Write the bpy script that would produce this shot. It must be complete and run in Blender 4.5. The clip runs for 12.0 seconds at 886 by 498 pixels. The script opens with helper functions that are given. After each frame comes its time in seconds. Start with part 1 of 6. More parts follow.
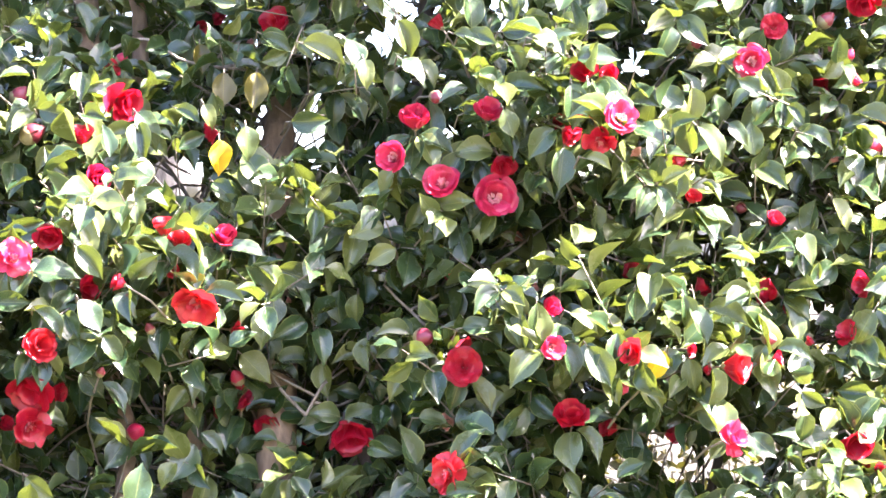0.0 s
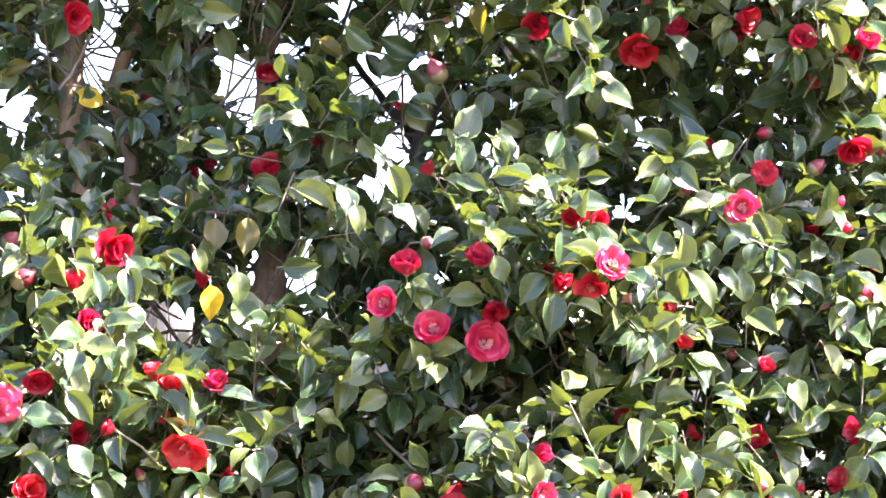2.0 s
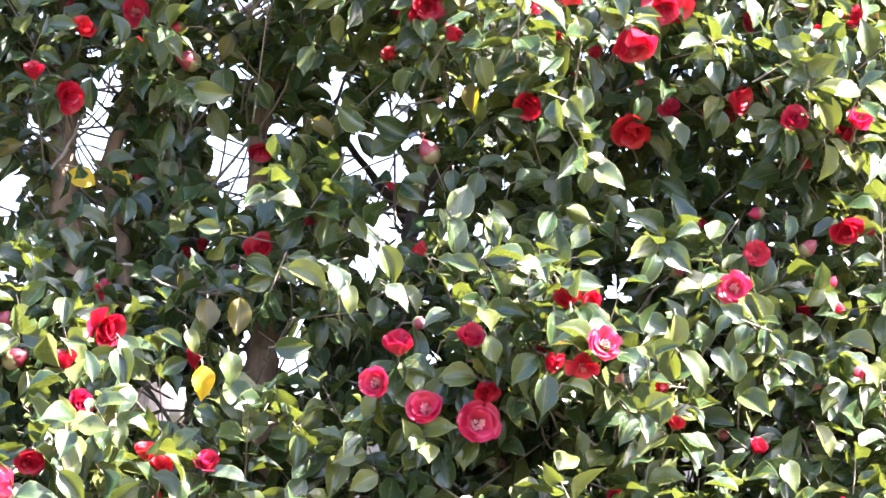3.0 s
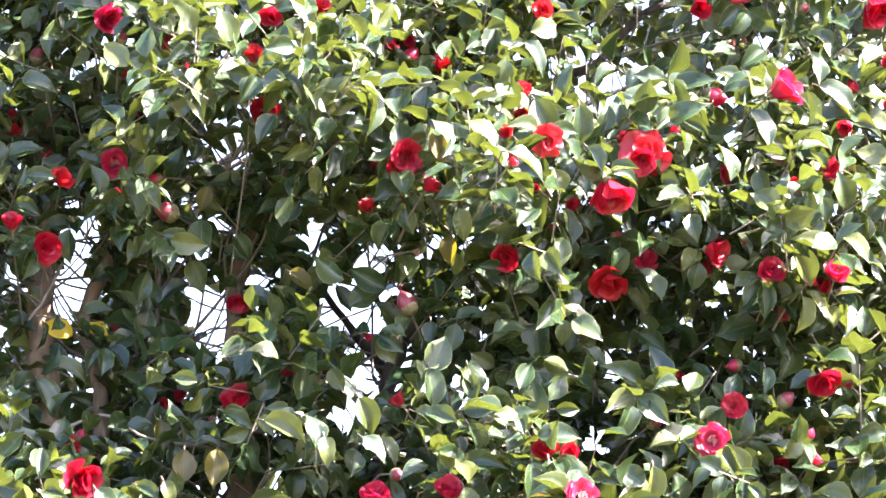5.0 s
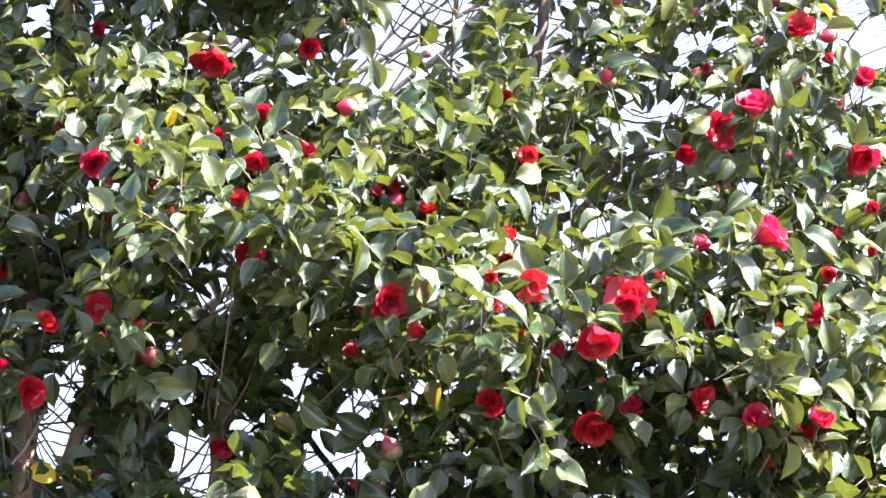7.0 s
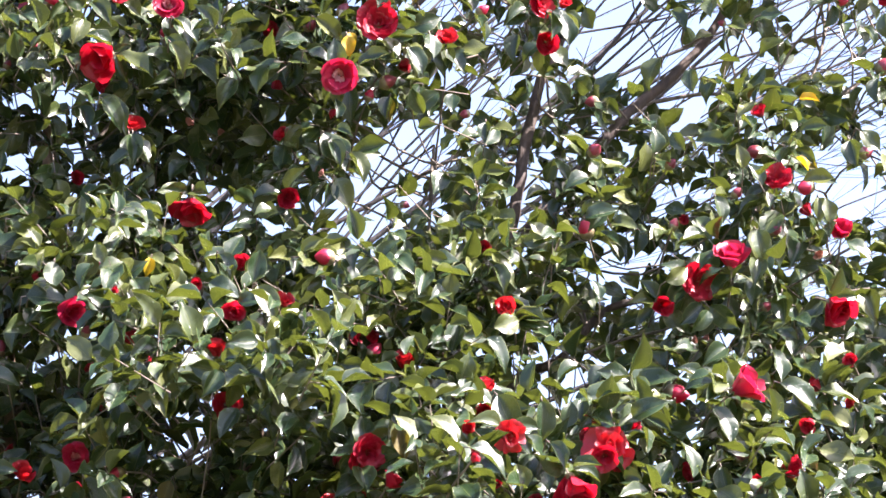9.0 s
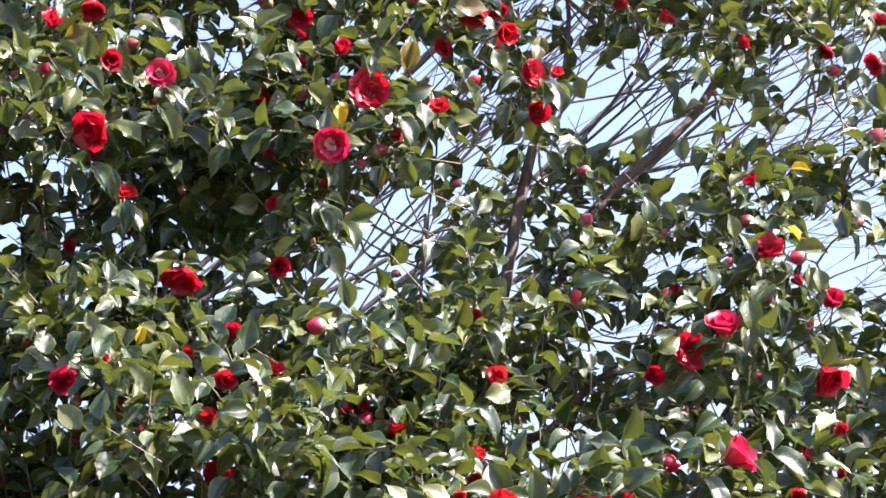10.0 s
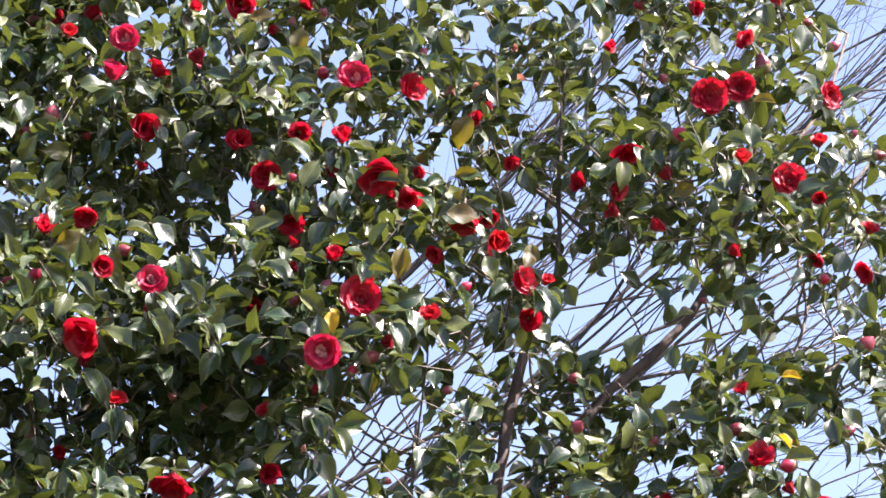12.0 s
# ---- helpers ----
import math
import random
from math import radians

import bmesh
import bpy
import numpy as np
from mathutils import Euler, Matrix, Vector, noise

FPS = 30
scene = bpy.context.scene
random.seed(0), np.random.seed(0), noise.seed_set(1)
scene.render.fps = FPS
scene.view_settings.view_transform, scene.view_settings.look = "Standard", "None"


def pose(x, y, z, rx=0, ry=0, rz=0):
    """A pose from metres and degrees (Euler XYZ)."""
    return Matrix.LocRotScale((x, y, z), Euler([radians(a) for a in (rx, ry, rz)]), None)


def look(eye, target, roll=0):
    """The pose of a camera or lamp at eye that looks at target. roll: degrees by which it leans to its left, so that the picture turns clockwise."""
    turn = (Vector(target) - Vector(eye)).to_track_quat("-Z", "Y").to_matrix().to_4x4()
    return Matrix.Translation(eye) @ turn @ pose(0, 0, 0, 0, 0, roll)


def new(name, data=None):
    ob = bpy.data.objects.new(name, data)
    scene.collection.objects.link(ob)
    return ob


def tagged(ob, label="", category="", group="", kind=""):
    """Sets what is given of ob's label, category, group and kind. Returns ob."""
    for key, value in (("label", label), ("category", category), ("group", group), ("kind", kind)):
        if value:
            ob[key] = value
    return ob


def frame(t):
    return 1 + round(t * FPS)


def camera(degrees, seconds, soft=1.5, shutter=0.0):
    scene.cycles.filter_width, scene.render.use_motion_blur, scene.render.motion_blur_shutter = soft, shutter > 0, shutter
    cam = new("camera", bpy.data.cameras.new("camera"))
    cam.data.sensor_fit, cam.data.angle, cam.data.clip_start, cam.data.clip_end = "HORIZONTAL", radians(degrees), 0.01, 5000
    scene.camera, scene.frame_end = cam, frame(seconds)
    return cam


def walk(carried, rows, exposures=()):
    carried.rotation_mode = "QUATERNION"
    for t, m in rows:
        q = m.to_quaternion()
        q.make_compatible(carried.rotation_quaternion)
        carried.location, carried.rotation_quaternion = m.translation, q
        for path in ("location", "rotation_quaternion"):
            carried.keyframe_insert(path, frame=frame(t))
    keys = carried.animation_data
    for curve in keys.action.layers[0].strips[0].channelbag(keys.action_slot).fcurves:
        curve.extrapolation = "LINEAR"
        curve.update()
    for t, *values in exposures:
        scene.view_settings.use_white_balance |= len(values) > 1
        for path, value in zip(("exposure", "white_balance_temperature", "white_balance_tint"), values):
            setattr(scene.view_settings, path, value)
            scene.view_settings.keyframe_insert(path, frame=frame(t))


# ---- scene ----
# the camera stands on its tripod and tilts up, turning slightly to its right
cam = camera(15.0, 12.0, soft=1.58)
EYE = 1.5
ROWS = [
    (0.0, 93.000, -0.000, 0.000),
    (0.5, 93.549, -0.023, -0.073),
    (1.0, 94.144, -0.041, -0.119),
    (1.5, 94.783, -0.042, -0.136),
    (2.0, 95.482, -0.085, -0.159),
    (2.5, 96.193, -0.104, -0.206),
    (3.0, 96.847, -0.145, -0.301),
    (5.0, 99.427, -0.172, -0.689),
    (5.5, 100.079, -0.213, -0.756),
    (6.0, 100.740, -0.231, -0.837),
    (6.5, 101.315, -0.231, -0.893),
    (8.5, 103.808, -0.305, -1.276),
    (9.0, 104.457, -0.341, -1.376),
    (9.5, 105.060, -0.360, -1.464),
    (10.0, 105.635, -0.391, -1.537),
    (10.5, 106.356, -0.400, -1.570),
    (11.0, 107.180, -0.467, -1.618),
    (11.5, 108.112, -0.497, -1.672),
    (12.0, 109.159, -0.507, -1.736),
]
EXPOSURES = [(0.0, 4.34, 6380, 25), (0.5, 4.23, 6380, 25), (1.5, 3.97, 6380, 25), (3.0, 3.89, 6380, 25), (6.0, 3.56, 6380, 25), (9.0, 2.61, 6330, 27), (12.0, 2.15, 6330, 27)]
walk(cam, [(t, pose(0, 0, EYE, rx, ry, rz)) for t, rx, ry, rz in ROWS], EXPOSURES)

# ---- light: late-winter sun, high on the right, across the line of sight, clear sky ----
SUN = Vector((0.62, -0.12, 0.77)).normalized()
world = bpy.data.worlds.new("sky")
scene.world = world
world.use_nodes = True
wn = world.node_tree.nodes
sky = wn.new("ShaderNodeTexSky")
sky.sky_type = "NISHITA"
sky.sun_disc = False
sky.sun_elevation = math.asin(SUN.z)
sky.sun_rotation = math.atan2(SUN.x, SUN.y)
sky.air_density, sky.dust_density, sky.ozone_density = 1.0, 3.2, 2.2
world.node_tree.links.new(sky.outputs[0], wn["Background"].inputs[0])
wn["Background"].inputs[1].default_value = 0.083
sun_data = bpy.data.lights.new("sun", "SUN")
sun_data.energy, sun_data.angle, sun_data.color = 5.0, radians(0.5), (1.0, 0.95, 0.87)
sun = new("sun", sun_data)
sun.matrix_basis = look((0, 0, 0), -SUN)


# ---- materials ----
class Mat:
    """A node material under construction."""

    def __init__(self, name):
        self.m = bpy.data.materials.new(name)
        self.m.use_nodes = True
        self.t = self.m.node_tree
        self.b = self.t.nodes["Principled BSDF"]
        self.out = self.t.nodes["Material Output"]

    def n(self, kind, **values):
        node = self.t.nodes.new("ShaderNode" + kind)
        for k, v in values.items():
            node.inputs[k.replace("_", " ")].default_value = v
        return node

    def link(self, a, b):
        self.t.links.new(a, b)

    def noise(self, scale, detail=4.0, coords=None):
        node = self.n("TexNoise", Scale=scale, Detail=detail)
        if coords is None:
            coords = self.n("TexCoord").outputs["Object"]
        self.link(coords, node.inputs["Vector"])
        return node.outputs["Fac"]

    def ramp(self, fac, *stops):
        node = self.n("ValToRGB")
        el = node.color_ramp.elements
        while len(el) < len(stops):
            el.new(0.5)
        for e, (p, c) in zip(el, stops):
            e.position, e.color = p, (*c, 1)
        self.link(fac, node.inputs["Fac"])
        return node.outputs["Color"]

    def math(self, op, a, b=None):
        node = self.n("Math")
        node.operation = op
        for i, v in enumerate((a, b)):
            if v is None:
                continue
            if isinstance(v, (int, float)):
                node.inputs[i].default_value = v
            else:
                self.link(v, node.inputs[i])
        return node.outputs[0]

    def mix(self, fac, a, b, mode="MIX"):
        node = self.n("Mix")
        node.data_type, node.blend_type = "RGBA", mode
        for i, v in ((0, fac), (6, a), (7, b)):
            if isinstance(v, (int, float)):
                node.inputs[i].default_value = v
            elif isinstance(v, tuple):
                node.inputs[i].default_value = (*v, 1)
            else:
                self.link(v, node.inputs[i])
        return node.outputs[2]

    def bump(self, height, strength, distance):
        node = self.n("Bump", Strength=strength, Distance=distance)
        self.link(height, node.inputs["Height"])
        self.link(node.outputs[0], self.b.inputs["Normal"])
        return node.outputs[0]

    def glow_through(self, colour, share):
        """Lets part of the light through a thin leaf or petal."""
        tr = self.n("BsdfTranslucent")
        mixer = self.n("MixShader", Fac=share)
        if isinstance(colour, tuple):
            tr.inputs[0].default_value = (*colour, 1)
        else:
            self.link(colour, tr.inputs[0])
        self.link(self.b.outputs[0], mixer.inputs[1])
        self.link(tr.outputs[0], mixer.inputs[2])
        self.link(mixer.outputs[0], self.out.inputs[0])


def leaf_material(name, dark, mid, light, through_colour, rough=0.34, share=0.3):
    k = Mat(name)
    uv = k.n("TexCoord").outputs["UV"]
    sep = k.n("SeparateXYZ")
    k.link(uv, sep.inputs[0])
    across = k.math("ABSOLUTE", k.math("SUBTRACT", sep.outputs[0], 0.5))
    rnd = k.math("FRACT", k.math("ADD", k.n("NewGeometry").outputs["Random Per Island"], k.n("ObjectInfo").outputs["Random"]))
    base = k.ramp(rnd, (0.0, dark), (0.62, mid), (1.0, light))
    blotch = k.noise(38.0, 5.0)
    base = k.mix(k.math("MULTIPLY", blotch, 0.45), base, dark)
    # pale midrib and side veins
    rib = k.math("LESS_THAN", across, 0.016)
    slant = k.math("ADD", k.math("MULTIPLY", sep.outputs[1], 9.0), k.math("MULTIPLY", across, -7.0))
    vein = k.math("LESS_THAN", k.math("ABSOLUTE", k.math("SUBTRACT", k.math("FRACT", slant), 0.5)), 0.05)
    base = k.mix(k.math("MULTIPLY", vein, 0.22), base, light)
    base = k.mix(k.math("MULTIPLY", rib, 0.35), base, tuple(min(1, c * 2.2) for c in light))
    # bright rim of a lit leaf edge, painted as a paler strip
    lit_rim = k.math("GREATER_THAN", across, 0.466)
    base = k.mix(k.math("MULTIPLY", lit_rim, 0.36), base, tuple(min(1, c * 2.0) for c in light))
    k.link(base, k.b.inputs["Base Color"])
    k.link(k.math("ADD", k.math("MULTIPLY", blotch, 0.16), rough - 0.08), k.b.inputs["Roughness"])
    k.b.inputs["Specular IOR Level"].default_value = 0.46
    # a waxy skin spreads the sun into a broad pale sheen
    k.b.inputs["Coat Weight"].default_value = 0.22
    k.b.inputs["Coat Roughness"].default_value = 0.47
    height = k.math("SUBTRACT", k.noise(60.0, 3.0), k.math("ADD", k.math("MULTIPLY", vein, 0.5), rib))
    k.bump(height, 0.35, 0.002)
    lit = k.mix(rnd, through_colour, tuple(c * 0.55 for c in through_colour))
    lit = k.mix(k.math("ADD", k.math("MULTIPLY", blotch, 0.5), k.math("MULTIPLY", vein, 0.25)), lit, tuple(c * 0.4 for c in through_colour))
    k.glow_through(lit, share)
    return k.m


def petal_material(name, deep, bright, through_colour, share=0.32):
    k = Mat(name)
    uv = k.n("TexCoord").outputs["UV"]
    stretch = k.n("Mapping", Scale=(26.0, 2.0, 1.0))
    k.link(uv, stretch.inputs["Vector"])
    streak = k.noise(1.0, 4.0, stretch.outputs[0])
    rnd = k.n("ObjectInfo").outputs["Random"]
    base = k.mix(k.math("ADD", k.math("MULTIPLY", rnd, 0.5), k.math("MULTIPLY", streak, 0.4)), deep, bright)
    k.link(base, k.b.inputs["Base Color"])
    k.b.inputs["Roughness"].default_value = 0.38
    k.b.inputs["Specular IOR Level"].default_value = 0.65
    k.bump(streak, 0.5, 0.003)
    k.glow_through(through_colour, share)
    return k.m


def bark_material(name, dark, light, scale):
    k = Mat(name)
    stretch = k.n("Mapping", Scale=(1.0, 1.0, 0.25))
    k.link(k.n("TexCoord").outputs["Object"], stretch.inputs["Vector"])
    a = k.noise(scale, 6.0, stretch.outputs[0])
    b = k.noise(scale * 0.15, 3.0)
    base = k.ramp(a, (0.3, dark), (0.7, light))
    base = k.mix(k.math("MULTIPLY", b, 0.2), base, (0.24, 0.22, 0.17) if light[0] > 0.12 else light)
    k.link(base, k.b.inputs["Base Color"])
    k.b.inputs["Roughness"].default_value = 0.85
    k.bump(a, 0.9, 0.008)
    return k.m


LEAF = leaf_material("glossy_green_leaf", (0.0095, 0.0270, 0.0110), (0.0250, 0.0520, 0.0175), (0.112, 0.124, 0.031), (0.31, 0.39, 0.045), 0.26, 0.125)
YELLOW_LEAF = leaf_material("yellow_leaf", (0.42, 0.250, 0.003), (0.54, 0.350, 0.004), (0.62, 0.43, 0.006), (0.80, 0.52, 0.01), 0.50, 0.30)
OLIVE_LEAF = leaf_material("ageing_olive_leaf", (0.050, 0.046, 0.006), (0.085, 0.072, 0.009), (0.16, 0.115, 0.012), (0.40, 0.32, 0.015), 0.40, 0.30)
RED = petal_material("red_petal", (0.28, 0.004, 0.016), (0.50, 0.012, 0.042), (0.70, 0.010, 0.030))
CRIMSON = petal_material("crimson_petal", (0.34, 0.005, 0.032), (0.58, 0.035, 0.105), (0.70, 0.02, 0.08), 0.30)
# scarlet, also the brighter red painted on flowers the sun shines through
LIT_SCARLET = petal_material("lit_scarlet_petal", (0.36, 0.006, 0.016), (0.58, 0.026, 0.040), (0.70, 0.018, 0.022), 0.30)
BUD = petal_material("streaked_bud_petal", (0.14, 0.006, 0.018), (0.34, 0.055, 0.08), (0.40, 0.04, 0.06), 0.12)
FADED = petal_material("faded_petal", (0.32, 0.10, 0.09), (0.60, 0.32, 0.27), (0.60, 0.25, 0.15), 0.25)
STAMEN = petal_material("pale_pink_petaloid", (0.70, 0.16, 0.22), (0.90, 0.60, 0.58), (0.85, 0.35, 0.30), 0.2)
BRACT = petal_material("bud_scale", (0.15, 0.115, 0.055), (0.34, 0.28, 0.16), (0.30, 0.26, 0.10), 0.1)
# one bark, light put into its colour: sunlit tan stems, darkened limbs
BARK = bark_material("smooth_sunlit_bark", (0.095, 0.055, 0.030), (0.26, 0.165, 0.098), 60.0)
TWIG = bark_material("grey_twig_bark", (0.09, 0.07, 0.05), (0.22, 0.18, 0.14), 90.0)
LIMB_BARK = bark_material("darkened_limb_bark", (0.028, 0.020, 0.015), (0.080, 0.058, 0.042), 60.0)
BARE_BARK = bark_material("dark_bare_bark", (0.020, 0.018, 0.019), (0.060, 0.054, 0.052), 40.0)


# ---- mesh helpers ----
class Quads:
    """Gathers quads, with their UV, into one mesh."""

    def __init__(self):
        self.v, self.f, self.uv, self.count = [], [], [], 0

    def add(self, verts, faces, uv):
        self.v.append(verts)
        self.f.append(faces + self.count)
        self.uv.append(uv)
        self.count += len(verts)

    def mesh(self, name, material, smooth=True):
        v, f, uv = np.concatenate(self.v), np.concatenate(self.f), np.concatenate(self.uv)
        me = bpy.data.meshes.new(name)
        me.vertices.add(len(v))
        me.vertices.foreach_set("co", v.astype(np.float32).ravel())
        me.loops.add(f.size)
        me.loops.foreach_set("vertex_index", f.astype(np.int32).ravel())
        me.polygons.add(len(f))
        me.polygons.foreach_set("loop_start", np.arange(0, f.size, 4, dtype=np.int32))
        me.polygons.foreach_set("loop_total", np.full(len(f), 4, dtype=np.int32))
        layer = me.uv_layers.new(name="UVMap")
        layer.data.foreach_set("uv", uv[f.ravel()].astype(np.float32).ravel())
        me.update(calc_edges=True)
        me.validate()
        me.polygons.foreach_set("use_smooth", np.full(len(me.polygons), smooth))
        me.materials.append(material)
        return me


def grid_faces(rows, cols, closed=False):
    out = []
    for r in range(rows - 1):
        for c in range(cols if closed else cols - 1):
            d = (c + 1) % cols
            out.append((r * cols + c, r * cols + d, (r + 1) * cols + d, (r + 1) * cols + c))
    return np.array(out)


def tube(q, points, radii, sides=6, wobble=0.0):
    """A tapered tube along points, added to q."""
    p = np.array(points, float)
    d = np.gradient(p, axis=0)
    d /= np.linalg.norm(d, axis=1)[:, None] + 1e-9
    side = np.cross(d, (0.31, 0.95, 0.1))
    side /= np.linalg.norm(side, axis=1)[:, None] + 1e-9
    other = np.cross(d, side)
    a = np.arange(sides) * 2 * math.pi / sides
    r = np.array(radii)[:, None, None]
    if wobble:
        r = r * (1 + wobble * np.random.uniform(-1, 1, (len(p), sides, 1)))
    ring = p[:, None] + r * (np.cos(a)[None, :, None] * side[:, None] + np.sin(a)[None, :, None] * other[:, None])
    uv = np.stack(np.broadcast_arrays(np.arange(sides)[None] / sides, np.linspace(0, 1, len(p))[:, None]), -1).reshape(-1, 2)
    q.add(ring.reshape(-1, 3), grid_faces(len(p), sides, True), uv)


def smooth_line(points, per=5):
    """A Catmull-Rom line through rows of numbers."""
    p = np.array(points, float)
    p = np.vstack([2 * p[0] - p[1], p, 2 * p[-1] - p[-2]])
    out = []
    for i in range(1, len(p) - 2):
        for s in np.arange(per) / per:
            a, b, c, d = p[i - 1:i + 3]
            out.append(0.5 * (2 * b + (c - a) * s + (2 * a - 5 * b + 4 * c - d) * s * s + (3 * b - a - 3 * c + d) * s ** 3))
    out.append(p[-2])
    return np.array(out)


def unit(v):
    return v / (np.linalg.norm(v) + 1e-9)


def part(name, me, parent, local=None, label=""):
    """A mesh as one object under a thing or a part."""
    ob = new(name, me)
    ob.parent = parent
    if local is not None:
        ob.matrix_basis = local
    return tagged(ob, label)


# ---- ground and what stands behind the shrub ----
def ground_material():
    k = Mat("winter_lawn")
    a, b = k.noise(0.7, 5.0), k.noise(25.0, 6.0)
    base = k.ramp(a, (0.3, (0.055, 0.062, 0.018)), (0.7, (0.11, 0.092, 0.036)))
    base = k.mix(k.math("MULTIPLY", b, 0.6), base, (0.07, 0.075, 0.025))
    k.link(base, k.b.inputs["Base Color"])
    k.b.inputs["Roughness"].default_value = 0.95
    k.bump(b, 0.8, 0.05)
    return k.m


def plaster_material():
    k = Mat("mottled_grey_render")
    a, b = k.noise(1.3, 6.0), k.noise(30.0, 5.0)
    # two greys mixed at random, with finer darker mottling
    base = k.ramp(a, (0.3, (0.15, 0.14, 0.13)), (0.7, (0.22, 0.205, 0.19)))
    base = k.mix(k.math("MULTIPLY", b, 0.35), base, (0.11, 0.10, 0.09))
    k.link(base, k.b.inputs["Base Color"])
    k.b.inputs["Roughness"].default_value = 0.9
    k.bump(b, 0.5, 0.01)
    return k.m


def plain(name, verts, faces, material):
    me = bpy.data.meshes.new(name)
    me.from_pydata(verts, [], faces)
    me.update()
    me.materials.append(material)
    return me


gx = np.concatenate([[-2500, -400, -80], np.linspace(-20, 20, 41), [80, 400, 2500]])
gq = Quads()
gv = np.array([(x, y + 5, 0.05 * noise.noise((x * 0.35, y * 0.35, 0)) if abs(x) < 30 and abs(y) < 30 else 0) for y in gx for x in gx])
gq.add(gv, grid_faces(len(gx), len(gx)), gv[:, :2] * 0.1)
ground = tagged(new("ground", gq.mesh("ground", ground_material())), "rough winter lawn of short dry grass under the shrub", "ground", kind="structure")

PLASTER = plaster_material()


def box(q, x0, x1, y0, y1, z0, z1, b=0.01):
    """A box with chamfered long edges."""
    prof = [(y0, z0), (y1, z0), (y1, z1 - b), (y1 - b, z1), (y0 + b, z1), (y0, z1 - b)]
    v = np.array([(x, y, z) for x in (x0, x0 + b, x1 - b, x1) for y, z in prof])
    v[:6, 1:] += (v[:6, 1:].mean(0) - v[:6, 1:]) * 0.02
    v[-6:, 1:] += (v[-6:, 1:].mean(0) - v[-6:, 1:]) * 0.02
    f = grid_faces(4, 6, True)
    caps = np.array([(0, 5, 4, 3), (0, 3, 2, 1), (18, 19, 20, 21), (18, 21, 22, 23)])
    q.add(v, np.concatenate([f, caps]), v[:, [0, 2]])


wall = new("garden_wall")
wall.location = (0, 14, 0)
tagged(wall, "mottled grey rendered garden wall behind the shrub", "wall", kind="structure")
q = Quads()
box(q, -7, 7, 0, 0.25, -0.1, 2.45)
part("wall_face", q.mesh("wall_face", PLASTER), wall)
for i in range(14):
    q = Quads()
    box(q, -7 + i + 0.004, -6 + i - 0.004, -0.06, 0.31, 2.45, 2.55 + 0.004 * random.random(), 0.02)
    part("coping_stone", q.mesh("coping_stone", PLASTER), wall)


# ---- leaves ----
STATIONS = np.array([0.0, 0.08, 0.21, 0.39, 0.58, 0.75, 0.89, 1.0])
HALF = np.array([0.03, 0.205, 0.395, 0.495, 0.465, 0.315, 0.105, 0.005])
FINE = np.array([0.0, 0.04, 0.10, 0.19, 0.30, 0.42, 0.54, 0.66, 0.77, 0.86, 0.93, 1.0])
FINE_HALF = np.array([0.025, 0.13, 0.26, 0.385, 0.465, 0.50, 0.485, 0.415, 0.295, 0.155, 0.06, 0.005])


def leaf_shape(fold, curl, wave, width, seed, coarse=False, fine=False):
    """A pointed oval leaf, 1 long along +y with its upper face to +z."""
    rng = np.random.RandomState(seed)
    s, h = (STATIONS, HALF) if not coarse else (STATIONS[[0, 2, 3, 5, 7]], HALF[[0, 2, 3, 5, 7]])
    if fine:
        s, h = FINE, FINE_HALF
    c = np.linspace(-1, 1, 5 if not coarse else 3)
    width *= 0.66
    bend = rng.uniform(-0.05, 0.05)
    x = h[:, None] * c[None] * width + bend * np.sin(s * math.pi)[:, None]
    y = np.repeat(s[:, None], len(c), 1)
    r = np.abs(c)[None] * h[:, None] * width
    z = 1.45 * fold * (2.0 * r - 2.6 * r * r) - curl * y ** 2.2 + wave * np.sin(s * 9 + rng.uniform(0, 6))[:, None] * c[None] ** 2 * np.sign(c)[None] * h[:, None]
    v = np.stack([x, y - 0.4 * curl * curl * y ** 3, z], -1).reshape(-1, 3)
    uv = np.stack(np.broadcast_arrays((c[None] + 1) / 2, s[:, None]), -1).reshape(-1, 2)
    return v, grid_faces(len(s), len(c)), uv


LEAF_FORMS = [(0.35, 0.18, 0.08, 0.92), (0.55, 0.32, 0.10, 0.86), (0.18, 0.06, 0.14, 1.0), (0.62, 0.12, 0.08, 0.84), (0.30, 0.42, 0.12, 0.94),
     (0.45, -0.08, 0.14, 0.88), (0.24, 0.24, 0.16, 1.02)]
SHAPES = [leaf_shape(*form, i) for i, form in enumerate(LEAF_FORMS)]
FINE_SHAPES = [leaf_shape(*form, i, fine=True) for i, form in enumerate(LEAF_FORMS)]
COARSE = [leaf_shape(f, c, w, wd, i, True) for i, (f, c, w, wd) in enumerate([(0.35, 0.2, 0.05, 1.0), (0.5, 0.3, 0.05, 0.95), (0.2, 0.05, 0.05, 1.05)])]


def leaf_axes(tip, up):
    y = unit(np.array(tip, float))
    z = np.array(up, float)
    z = unit(z - y * z.dot(y))
    return np.stack([np.cross(y, z), y, z], 1)


leaves = Quads()
far_leaves = Quads()
twigs = Quads()
LEAF_COUNT = [0]


def leaf(q, base, tip, up, length, shapes=SHAPES):
    v, f, uv = shapes[LEAF_COUNT[0] * 7919 % len(shapes)]
    LEAF_COUNT[0] += 1
    q.add(base + (v * length) @ leaf_axes(tip, up).T, f, uv)


# ---- the camellia: one shrub of several stems ----
BASE = Vector((-0.25, 7.0, 0.0))
shrub = new("camellia_shrub")
shrub.location = BASE
tagged(shrub, "tall flowering camellia shrub with glossy leaves and many red flowers", "shrub")
TO_SHRUB = Matrix.Translation(-BASE)
